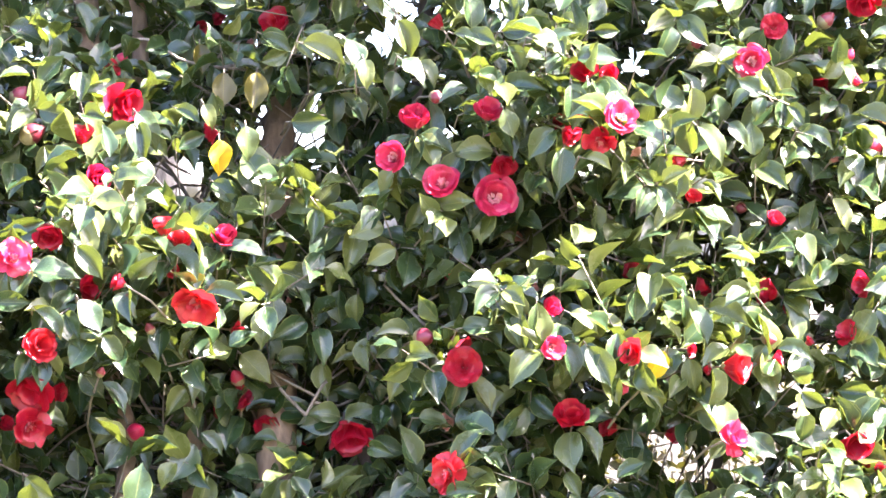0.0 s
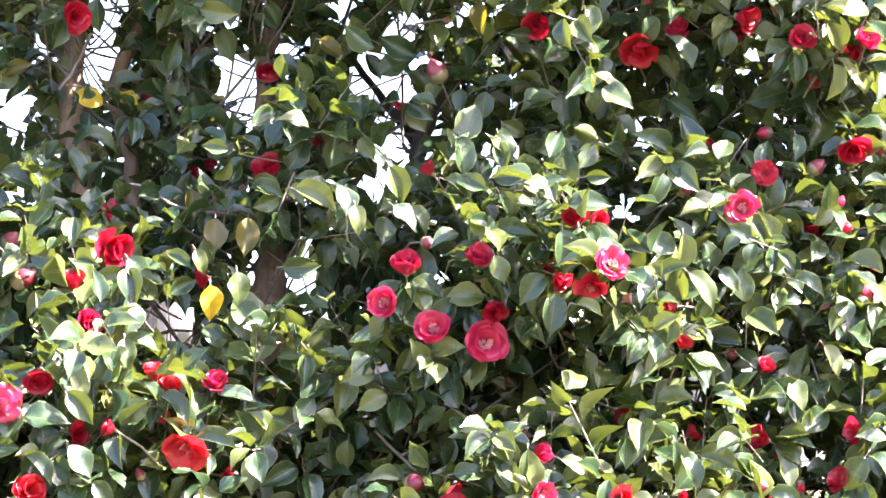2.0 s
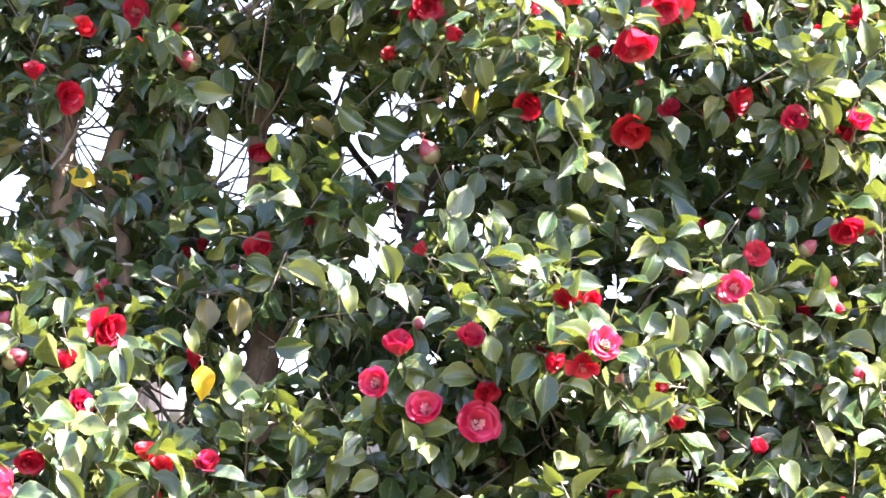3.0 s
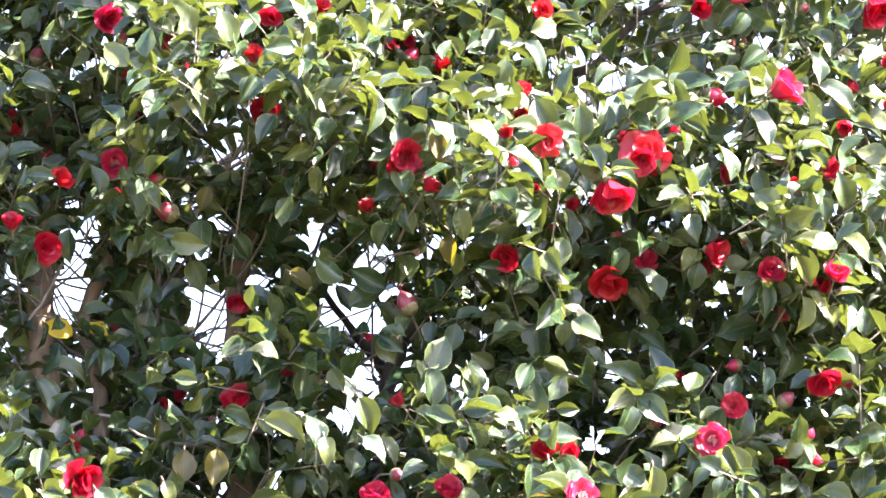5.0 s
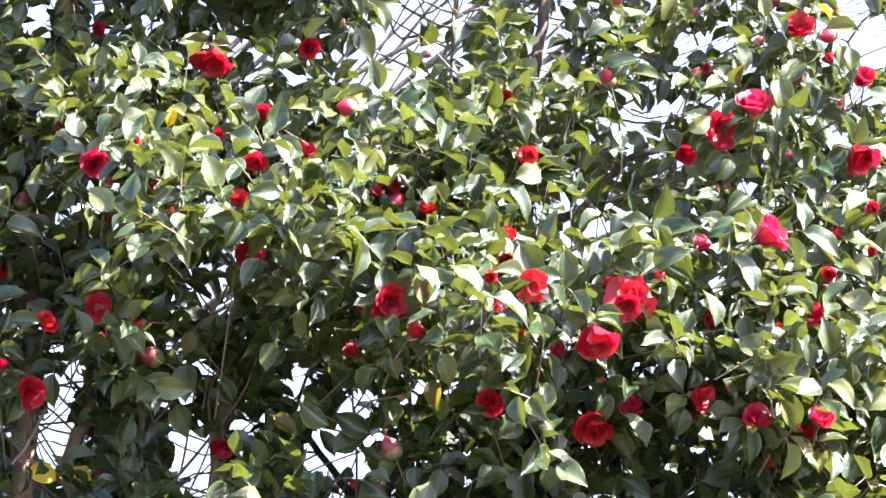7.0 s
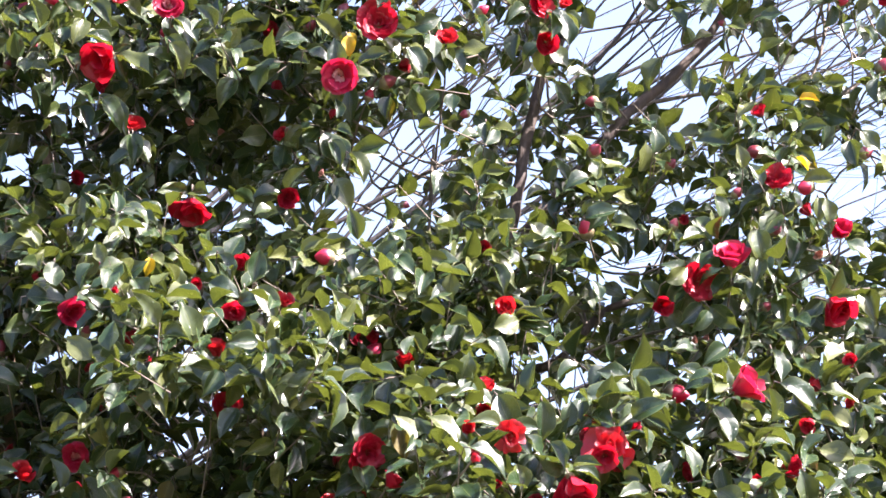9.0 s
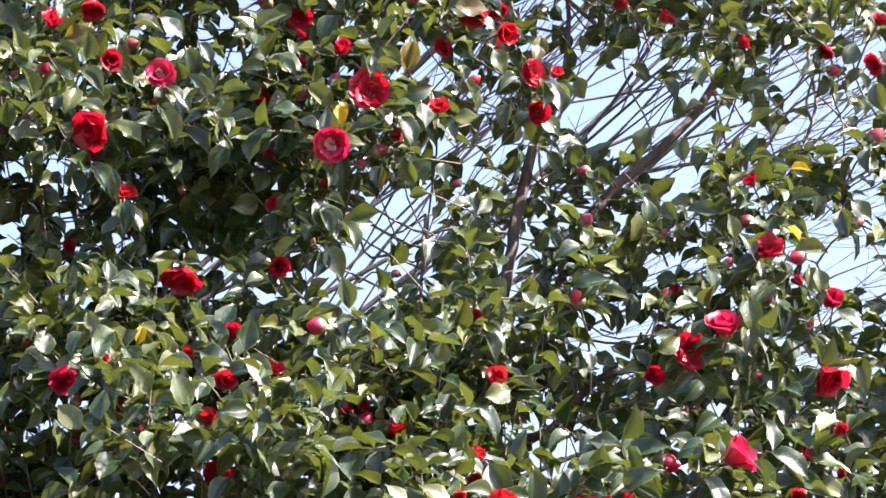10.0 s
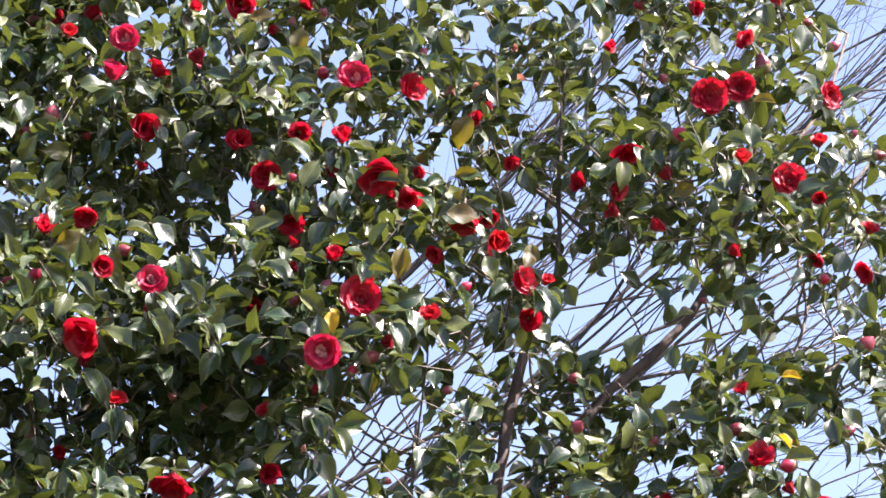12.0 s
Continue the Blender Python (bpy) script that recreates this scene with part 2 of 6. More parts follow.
LIMB_POINTS = []


def limb(name, *rows):
    rows = list(rows)
    if name == "stem":
        x, y, z, r = rows[0]
        rows.insert(0, (BASE.x + (x - BASE.x) * 0.35, 6.9 + (y - 6.6) * 0.3, -0.05, r * 1.15))
    line = smooth_line(rows)
    jitter = np.random.uniform(-1, 1, (len(line), 3)) * np.minimum(line[:, 3:4] * 0.25, 0.006)
    q = Quads()
    tube(q, line[:, :3] + jitter - np.array(BASE), np.maximum(line[:, 3], 0.0015), 9 if line[:, 3].max() > 0.012 else 6, 0.08)
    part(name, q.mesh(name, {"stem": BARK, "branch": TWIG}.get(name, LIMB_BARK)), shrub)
    LIMB_POINTS.extend(line)


limb("stem", (-0.320, 6.324, 0.714, 0.0421), (-0.329, 6.586, 1.338, 0.0408), (-0.333, 6.746, 1.719, 0.0397), (-0.340, 6.874, 2.024, 0.0382), (-0.338, 6.940, 2.181, 0.0304), (-0.359, 7.061, 2.468, 0.0239), (-0.347, 7.148, 2.677, 0.0182), (-0.251, 7.241, 2.898, 0.0149), (-0.234, 7.371, 3.207, 0.0114))
limb("stem", (-0.481, 6.362, 0.709, 0.0265), (-0.487, 6.626, 1.337, 0.0244), (-0.484, 6.681, 1.470, 0.0224), (-0.514, 6.748, 1.628, 0.0193), (-0.604, 6.855, 1.884, 0.0161), (-0.644, 7.060, 2.371, 0.0167), (-0.683, 7.124, 2.525, 0.0157), (-0.631, 7.196, 2.696, 0.0159), (-0.611, 7.259, 2.844, 0.0136), (-0.535, 7.354, 3.072, 0.0114), (-0.523, 7.476, 3.362, 0.0090))
limb("stem", (-0.626, 6.324, 0.714, 0.0232), (-0.628, 6.586, 1.338, 0.0188), (-0.610, 6.632, 1.448, 0.0178), (-0.696, 6.746, 1.719, 0.0193), (-0.731, 6.944, 2.191, 0.0258), (-0.770, 7.065, 2.480, 0.0299), (-0.779, 7.131, 2.635, 0.0279), (-0.786, 7.226, 2.862, 0.0209), (-0.785, 7.292, 3.018, 0.0175), (-0.825, 7.418, 3.319, 0.0141), (-0.752, 7.548, 3.630, 0.0118), (-0.774, 7.621, 3.802, 0.0107), (-0.816, 7.751, 4.113, 0.0082))
limb("stem", (-0.093, 6.628, 0.676, 0.0110), (-0.095, 6.903, 1.330, 0.0092), (-0.092, 7.025, 1.621, 0.0083), (-0.101, 7.142, 1.900, 0.0072))
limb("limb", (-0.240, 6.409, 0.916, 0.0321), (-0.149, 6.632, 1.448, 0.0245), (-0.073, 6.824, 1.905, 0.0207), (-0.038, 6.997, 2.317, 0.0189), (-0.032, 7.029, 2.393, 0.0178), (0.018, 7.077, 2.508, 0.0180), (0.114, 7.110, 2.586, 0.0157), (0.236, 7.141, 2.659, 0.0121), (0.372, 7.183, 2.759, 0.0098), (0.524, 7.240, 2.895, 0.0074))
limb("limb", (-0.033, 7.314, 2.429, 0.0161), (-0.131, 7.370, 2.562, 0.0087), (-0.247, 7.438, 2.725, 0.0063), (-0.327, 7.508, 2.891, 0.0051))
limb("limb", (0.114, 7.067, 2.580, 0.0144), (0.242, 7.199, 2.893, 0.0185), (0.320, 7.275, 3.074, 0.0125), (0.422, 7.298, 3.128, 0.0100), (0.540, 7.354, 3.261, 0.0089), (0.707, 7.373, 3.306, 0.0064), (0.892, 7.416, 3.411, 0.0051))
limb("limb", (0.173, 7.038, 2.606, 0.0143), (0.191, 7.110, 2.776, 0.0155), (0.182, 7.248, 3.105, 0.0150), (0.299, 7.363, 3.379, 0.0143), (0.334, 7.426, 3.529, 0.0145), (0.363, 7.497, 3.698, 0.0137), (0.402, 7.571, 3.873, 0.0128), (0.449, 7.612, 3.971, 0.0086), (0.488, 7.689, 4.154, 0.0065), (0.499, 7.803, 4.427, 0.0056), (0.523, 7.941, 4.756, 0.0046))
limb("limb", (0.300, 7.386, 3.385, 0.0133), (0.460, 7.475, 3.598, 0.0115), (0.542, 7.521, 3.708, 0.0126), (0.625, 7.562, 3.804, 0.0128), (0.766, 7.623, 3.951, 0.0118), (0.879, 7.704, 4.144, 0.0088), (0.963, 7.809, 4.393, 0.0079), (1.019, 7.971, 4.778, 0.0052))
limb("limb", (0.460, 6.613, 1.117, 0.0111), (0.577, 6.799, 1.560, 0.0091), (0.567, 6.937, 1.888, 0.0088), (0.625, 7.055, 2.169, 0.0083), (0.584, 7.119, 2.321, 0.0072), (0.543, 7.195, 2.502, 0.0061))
limb("branch", (0.803, 6.757, 1.935, 0.0045), (0.728, 6.801, 2.041, 0.0074), (0.668, 6.824, 2.095, 0.0075), (0.607, 6.847, 2.149, 0.0069), (0.518, 6.882, 2.234, 0.0052))
limb("branch", (0.383, 6.579, 1.868, 0.0033), (0.334, 6.593, 1.902, 0.0044), (0.285, 6.612, 1.948, 0.0045), (0.241, 6.628, 1.985, 0.0033))
limb("branch", (0.239, 6.592, 1.780, 0.0039), (0.306, 6.596, 1.791, 0.0039), (0.383, 6.592, 1.780, 0.0028))
limb("branch", (-0.004, 6.545, 1.668, 0.0027), (-0.054, 6.563, 1.713, 0.0033), (-0.115, 6.589, 1.774, 0.0028))
limb("branch", (-0.267, 6.532, 1.520, 0.0033), (-0.233, 6.558, 1.580, 0.0028))
limb("branch", (-0.681, 6.793, 2.259, 0.0034), (-0.601, 6.803, 2.283, 0.0034), (-0.519, 6.783, 2.235, 0.0034), (-0.393, 6.775, 2.217, 0.0034))
limb("branch", (-0.622, 6.920, 2.086, 0.0041), (-0.562, 6.895, 2.025, 0.0046), (-0.507, 6.859, 1.942, 0.0040), (-0.476, 6.835, 1.882, 0.0034))
limb("branch", (-0.521, 7.183, 2.830, 0.0049), (-0.524, 7.116, 2.671, 0.0054), (-0.523, 7.050, 2.515, 0.0048), (-0.526, 6.986, 2.362, 0.0041))
limb("branch", (-0.185, 7.081, 2.351, 0.0060), (-0.208, 7.185, 2.597, 0.0061), (-0.191, 7.229, 2.703, 0.0043), (-0.144, 7.292, 2.852, 0.0031))
limb("branch", (-0.783, 6.943, 2.498, 0.0035), (-0.751, 6.965, 2.549, 0.0041), (-0.720, 6.997, 2.626, 0.0036))
limb("branch", (-0.420, 6.997, 2.388, 0.0053), (-0.458, 7.023, 2.451, 0.0054), (-0.484, 7.050, 2.515, 0.0042))
limb("branch", (0.633, 7.653, 3.832, 0.0061), (0.824, 7.668, 3.867, 0.0047), (1.009, 7.642, 3.806, 0.0047), (1.150, 7.677, 3.889, 0.0041), (1.252, 7.719, 3.989, 0.0041))
limb("branch", (0.135, 7.499, 3.465, 0.0039), (0.142, 7.564, 3.619, 0.0046), (0.148, 7.603, 3.713, 0.0033))
limb("branch", (-0.681, 7.589, 3.560, 0.0066), (-0.664, 7.648, 3.701, 0.0060), (-0.554, 7.723, 3.879, 0.0047), (-0.481, 7.786, 4.028, 0.0041))
limb("branch", (0.438, 7.958, 4.438, 0.0064), (0.658, 7.878, 4.248, 0.0056), (0.699, 7.998, 4.534, 0.0058), (0.744, 8.141, 4.874, 0.0044), (0.774, 8.275, 5.192, 0.0038))
limb("branch", (-0.292, 7.840, 4.158, 0.0062), (-0.331, 7.950, 4.419, 0.0057), (-0.297, 8.050, 4.658, 0.0051), (-0.352, 8.162, 4.923, 0.0044))
limb("branch", (0.014, 7.843, 4.165, 0.0063), (-0.102, 7.930, 4.371, 0.0057), (-0.080, 8.052, 4.663, 0.0044), (0.093, 8.150, 4.896, 0.0044))
limb("branch", (0.974, 7.904, 4.428, 0.0064), (1.099, 7.958, 4.558, 0.0050), (1.198, 8.022, 4.709, 0.0044), (1.278, 8.119, 4.940, 0.0037))
limb("branch", (1.009, 7.642, 3.806, 0.0054), (1.094, 7.739, 4.036, 0.0041), (1.101, 7.824, 4.238, 0.0049), (1.295, 7.937, 4.508, 0.0043))
LIMB_ARRAY = np.array(LIMB_POINTS)

# open places in the crown, cut along the camera's sight lines by slope from eye height: across, up, half width, half
# height, how bare
GAPS = []


def gap(u, v, ru, rv, bare=0.0):
    GAPS.append((u, v, ru, rv, bare or (1.0 if v < 0.2 or (u > 0.14 and v > 0.36) else 0.88 if u < 0.03 else 0.80 if v < 0.26 else 0.78)))


gap(-0.0815, 0.0745, 0.0092, 0.0076)
gap(-0.0756, 0.0686, 0.0076, 0.0050)
gap(-0.0403, 0.0821, 0.0044, 0.0042)
gap(-0.0158, 0.0585, 0.0060, 0.0054)
gap(-0.1255, 0.1176, 0.0059, 0.0064)
gap(-0.0167, 0.1159, 0.0081, 0.0071)
gap(-0.0377, 0.0922, 0.0027, 0.0044)
gap(-0.0142, 0.1249, 0.0067, 0.0034)
gap(0.0664, -0.0079, 0.0084, 0.0084)
gap(0.0798, -0.0137, 0.0134, 0.0059)
gap(0.1119, 0.0324, 0.0054, 0.0044)
gap(0.0817, 0.0568, 0.0054, 0.0050)
gap(-0.0945, -0.0137, 0.0044, 0.0060)
gap(-0.0865, -0.0037, 0.0040, 0.0034)
gap(0.0567, 0.1083, 0.0076, 0.0037)
gap(0.0852, 0.0762, 0.0050, 0.0024)
gap(0.0496, -0.0129, 0.0059, 0.0067)
gap(-0.0487, 0.0872, 0.0077, 0.0126)
gap(0.0985, 0.0475, 0.0037, 0.0027)
gap(0.1034, 0.0106, 0.0067, 0.0027)
gap(-0.0953, 0.1696, 0.0047, 0.0081)
gap(-0.0603, 0.1491, 0.0067, 0.0084)
gap(-0.0568, 0.1388, 0.0076, 0.0067)
gap(-0.0178, 0.1458, 0.0101, 0.0071)
gap(-0.0281, 0.1655, 0.0037, 0.0027)
gap(-0.0111, 0.1587, 0.0044, 0.0044)
gap(-0.0197, 0.1733, 0.0034, 0.0027)
gap(-0.0443, 0.1629, 0.0027, 0.0027)
gap(-0.0093, 0.1296, 0.0044, 0.0060)
gap(-0.1244, 0.1335, 0.0044, 0.0077)
gap(-0.1172, 0.1558, 0.0034, 0.0044)
gap(0.0076, 0.1665, 0.0037, 0.0044)
gap(0.0178, 0.1700, 0.0030, 0.0034)
gap(-0.1010, 0.1524, 0.0084, 0.0101)
gap(-0.0571, 0.1715, 0.0024, 0.0040)
gap(0.1285, 0.1773, 0.0060, 0.0020)
gap(0.1318, 0.1687, 0.0044, 0.0017)
gap(-0.0640, 0.1801, 0.0034, 0.0027)
gap(-0.0025, 0.1330, 0.0030, 0.0067)
gap(0.0076, 0.1467, 0.0057, 0.0030)
gap(0.0246, 0.1576, 0.0074, 0.0024)
gap(0.1338, 0.1877, 0.0050, 0.0027)
gap(0.1098, 0.1841, 0.0037, 0.0020)
gap(0.0840, 0.1444, 0.0034, 0.0017)
gap(0.0670, 0.1427, 0.0037, 0.0017)
gap(0.1340, 0.1395, 0.0034, 0.0027)
gap(0.0254, 0.1391, 0.0044, 0.0020)
gap(0.0126, 0.1916, 0.0027, 0.0020)
gap(0.0186, 0.1855, 0.0024, 0.0024)
gap(0.0254, 0.1795, 0.0027, 0.0017)
gap(0.0407, 0.1761, 0.0024, 0.0020)
gap(0.0519, 0.1891, 0.0020, 0.0024)
gap(0.0195, 0.1657, 0.0030, 0.0024)
gap(0.0433, 0.1908, 0.0024, 0.0017)
gap(0.0348, 0.1718, 0.0020, 0.0020)
gap(0.0688, 0.1727, 0.0024, 0.0015)
gap(0.0816, 0.1754, 0.0027, 0.0017)
gap(0.0911, 0.1841, 0.0024, 0.0020)
gap(0.1089, 0.1720, 0.0020, 0.0020)
gap(0.1165, 0.1669, 0.0024, 0.0017)
gap(0.1202, 0.1928, 0.0030, 0.0017)
gap(0.1371, 0.1825, 0.0024, 0.0030)
gap(0.1042, 0.1274, 0.0024, 0.0034)
gap(0.1009, 0.1445, 0.0024, 0.0013)
gap(0.0587, 0.1926, 0.0020, 0.0017)
gap(-0.0692, 0.2085, 0.0040, 0.0024)
gap(-0.0588, 0.2051, 0.0047, 0.0027)
gap(-0.0518, 0.1955, 0.0034, 0.0037)
gap(-0.0716, 0.2023, 0.0030, 0.0020)
gap(-0.0492, 0.2456, 0.0017, 0.0020)
gap(-0.0460, 0.2635, 0.0044, 0.0027)
gap(-0.0651, 0.2651, 0.0034, 0.0020)
gap(-0.0144, 0.2141, 0.0027, 0.0020)
gap(-0.1063, 0.2559, 0.0034, 0.0027)
gap(-0.0906, 0.2453, 0.0027, 0.0027)
gap(-0.1109, 0.2345, 0.0030, 0.0024)
gap(-0.0251, 0.2511, 0.0034, 0.0024)
gap(-0.0112, 0.2441, 0.0027, 0.0027)
gap(-0.0401, 0.2087, 0.0050, 0.0027)
gap(-0.0280, 0.2000, 0.0040, 0.0034)
gap(-0.0178, 0.2088, 0.0030, 0.0024)
gap(0.0096, 0.2143, 0.0037, 0.0027)
gap(0.0217, 0.2074, 0.0044, 0.0024)
gap(-0.0701, 0.2561, 0.0024, 0.0024)
gap(0.0024, 0.2638, 0.0077, 0.0040)
gap(0.0700, 0.2572, 0.0084, 0.0077)
gap(0.0786, 0.2413, 0.0118, 0.0040)
gap(0.0508, 0.2111, 0.0071, 0.0071)
gap(0.1375, 0.2453, 0.0067, 0.0024)
gap(0.1109, 0.2647, 0.0067, 0.0040)
gap(0.0233, 0.2586, 0.0037, 0.0037)
gap(0.0611, 0.2077, 0.0057, 0.0040)
gap(-0.0517, 0.1894, 0.0047, 0.0034)
gap(-0.0469, 0.2086, 0.0024, 0.0067)
gap(-0.0094, 0.2247, 0.0027, 0.0044)
gap(0.1095, 0.2291, 0.0040, 0.0040)
gap(-0.0114, 0.2619, 0.0044, 0.0024)
gap(-0.0557, 0.2226, 0.0030, 0.0037)
gap(0.0856, 0.2574, 0.0067, 0.0044)
gap(-0.1084, 0.2838, 0.0054, 0.0074)
gap(-0.0604, 0.2772, 0.0067, 0.0034)
gap(-0.0393, 0.3436, 0.0050, 0.0034)
gap(0.0143, 0.2891, 0.0084, 0.0151)
gap(0.0074, 0.2763, 0.0077, 0.0084)
gap(0.0229, 0.3130, 0.0067, 0.0084)
gap(0.0317, 0.3040, 0.0077, 0.0101)
gap(0.0387, 0.3280, 0.0060, 0.0084)
gap(-0.0012, 0.2726, 0.0077, 0.0057)
gap(-0.0517, 0.2755, 0.0034, 0.0050)
gap(0.0758, 0.3267, 0.0151, 0.0151)
gap(0.0968, 0.3049, 0.0168, 0.0077)
gap(0.1147, 0.3199, 0.0151, 0.0084)
gap(0.1412, 0.3203, 0.0151, 0.0071)
gap(0.1490, 0.2764, 0.0101, 0.0094)
gap(0.0895, 0.2774, 0.0084, 0.0050)
gap(0.1556, 0.2965, 0.0067, 0.0067)
gap(0.0884, 0.3456, 0.0094, 0.0060)
gap(0.1310, 0.3406, 0.0101, 0.0074)
gap(0.0546, 0.3450, 0.0034, 0.0067)
gap(-0.0117, 0.2725, 0.0044, 0.0067)
gap(-0.1100, 0.3020, 0.0027, 0.0050)
gap(0.0670, 0.3434, 0.0067, 0.0084)
gap(0.0197, 0.2729, 0.0050, 0.0050)
gap(-0.0385, 0.2703, 0.0057, 0.0037)
gap(-0.0151, 0.2706, 0.0044, 0.0034)
gap(-0.0289, 0.2632, 0.0050, 0.0030)
gap(0.0004, 0.2780, 0.0050, 0.0044)
gap(-0.0915, 0.2977, 0.0027, 0.0044)
gap(-0.0067, 0.2888, 0.0024, 0.0027)
gap(0.1480, 0.2387, 0.0024, 0.0030)
gap(0.1433, 0.2601, 0.0050, 0.0034)
gap(0.0407, 0.2197, 0.0037, 0.0024)
gap(0.0335, 0.2894, 0.0044, 0.0027)
gap(0.1451, 0.2601, 0.0057, 0.0037, 1.0)
gap(0.1594, 0.2729, 0.0050, 0.0050, 1.0)
gap(0.1348, 0.2708, 0.0037, 0.0027, 1.0)
gap(0.0876, 0.2702, 0.0044, 0.0027, 1.0)
gap(0.0632, 0.2590, 0.0040, 0.0024)
gap(0.0770, 0.2485, 0.0034, 0.0017)
gap(0.0461, 0.2805, 0.0030, 0.0118, 1.0)
gap(0.0514, 0.3061, 0.0030, 0.0101, 1.0)
gap(0.0721, 0.2935, 0.0044, 0.0037, 1.0)
gap(0.0800, 0.3019, 0.0044, 0.0037, 1.0)
gap(0.0898, 0.3118, 0.0064, 0.0037, 1.0)
gap(0.1014, 0.3234, 0.0044, 0.0044, 1.0)
gap(0.1096, 0.3347, 0.0037, 0.0060, 1.0)
gap(-0.0616, 0.4288, 0.0040, 0.0027)
gap(-0.0380, 0.3654, 0.0037, 0.0077)
gap(-0.0430, 0.4135, 0.0037, 0.0077)
gap(-0.0119, 0.4025, 0.0037, 0.0034)
gap(0.0112, 0.4285, 0.0077, 0.0050)
gap(0.0298, 0.3763, 0.0077, 0.0084)
gap(0.0386, 0.4172, 0.0077, 0.0111)
gap(0.0550, 0.3941, 0.0067, 0.0067)
gap(0.1636, 0.4179, 0.0094, 0.0218)
gap(0.1419, 0.3930, 0.0074, 0.0074)
gap(0.1621, 0.3713, 0.0057, 0.0077)
gap(0.0478, 0.3863, 0.0101, 0.0040)
gap(0.0657, 0.3560, 0.0067, 0.0050)
gap(0.1550, 0.3483, 0.0084, 0.0067)
gap(0.0191, 0.3703, 0.0034, 0.0034)
gap(-0.0129, 0.3640, 0.0027, 0.0067)
gap(-0.0646, 0.4130, 0.0027, 0.0034)
gap(0.1107, 0.3703, 0.0027, 0.0020)
gap(0.1002, 0.3931, 0.0037, 0.0037)
gap(0.1539, 0.4316, 0.0067, 0.0067)
gap(0.1459, 0.2789, 0.0185, 0.0084, 1.00)
gap(0.1235, 0.2967, 0.0084, 0.0037, 0.90)
gap(0.1388, 0.3424, 0.0185, 0.0044, 0.85)
gap(0.1523, 0.3165, 0.0067, 0.0050, 0.90)
gap(0.0899, 0.2761, 0.0084, 0.0047, 0.90)
gap(0.1699, 0.4161, 0.0131, 0.0302, 1.00)
gap(0.0664, -0.0045, 0.0101, 0.0060, 0.80)
gap(0.0814, -0.0137, 0.0134, 0.0060, 0.85)
gap(0.1033, 0.0055, 0.0101, 0.0077, 0.70)
gap(0.1102, 0.0324, 0.0060, 0.0060, 0.70)
gap(0.1202, 0.0173, 0.0067, 0.0101, 0.70)
gap(0.0932, -0.0079, 0.0101, 0.0084, 0.70)
gap(0.0784, 0.0543, 0.0040, 0.0084, 0.80)
gap(0.0583, 0.1049, 0.0084, 0.0044, 0.80)
gap(-0.0764, 0.0745, 0.0067, 0.0044, 0.90)
gap(-0.0085, 0.1666, 0.0084, 0.0044, 0.72)
gap(-0.0152, 0.1519, 0.0101, 0.0057, 0.72)
gap(0.0017, 0.1563, 0.0050, 0.0040, 0.72)
gap(-0.0442, 0.1603, 0.0060, 0.0060, 0.72)
gap(-0.0524, 0.1457, 0.0067, 0.0057, 0.72)
gap(-0.0612, 0.1637, 0.0044, 0.0044, 0.95)
gap(-0.0108, 0.1254, 0.0077, 0.0084, 0.72)
gap(-0.0183, 0.1152, 0.0060, 0.0057, 0.72)
gap(-0.0523, 0.1932, 0.0024, 0.0067, 0.90)
gap(-0.0281, 0.1708, 0.0034, 0.0040, 0.95)
gap(-0.1003, 0.1669, 0.0050, 0.0040, 0.95)
gap(0.0495, 0.2236, 0.0101, 0.0030, 0.85)
gap(0.0633, 0.2175, 0.0084, 0.0030, 0.80)
gap(0.0721, 0.2503, 0.0101, 0.0040, 0.85)
gap(-0.0957, 0.3055, 0.0034, 0.0067, 0.95)
gap(-0.0853, 0.3085, 0.0024, 0.0044, 0.90)
gap(-0.0911, 0.2829, 0.0044, 0.0084, 0.90)
gap(-0.0764, 0.3476, 0.0044, 0.0030, 0.90)
gap(-0.0425, 0.3389, 0.0050, 0.0050, 0.90)
gap(-0.0308, 0.2985, 0.0020, 0.0067, 0.85)
GAP_ARRAY = np.array(GAPS)


def openness(x, y, z):
    """How much of a gap lies here: 0 in full leaf, 1 in a gap."""
    u, v = x / y, (z - EYE) / y
    e = ((u - GAP_ARRAY[:, 0]) / GAP_ARRAY[:, 2]) ** 2 + ((v - GAP_ARRAY[:, 1]) / GAP_ARRAY[:, 3]) ** 2
    return float((np.exp(-(e * 0.75) ** 2) * GAP_ARRAY[:, 4]).max())


# swells and hollows of the crown's front, set by view slope to suit its bright and dark patches: across, up, half
# width, half height, metres towards the back
BULGES = []


def bulge(u, v, ru, rv, amount):
    BULGES.append((u, v, ru, rv, amount))


bulge(0.0196, 0.1049, 0.0554, 0.0252, -0.18)
bulge(0.0447, 0.0257, 0.0437, 0.0168, -0.18)
bulge(-0.1049, 0.0458, 0.0369, 0.0218, -0.15)
bulge(0.0835, 0.0846, 0.0336, 0.0218, -0.10)
bulge(-0.0310, 0.1100, 0.0202, 0.0151, -0.12)
bulge(0.0296, 0.0526, 0.0235, 0.0134, 0.22)
bulge(-0.0309, 0.0324, 0.0336, 0.0252, 0.12)
bulge(-0.0610, -0.0045, 0.0605, 0.0218, 0.32)
bulge(0.0496, -0.0129, 0.0269, 0.0151, 0.12)
bulge(0.0515, 0.0779, 0.0235, 0.0168, -0.14)
bulge(-0.0602, 0.1440, 0.0336, 0.0252, 0.20)
bulge(0.0585, 0.1324, 0.0420, 0.0134, 0.12)
bulge(0.1181, 0.1617, 0.0252, 0.0252, -0.12)
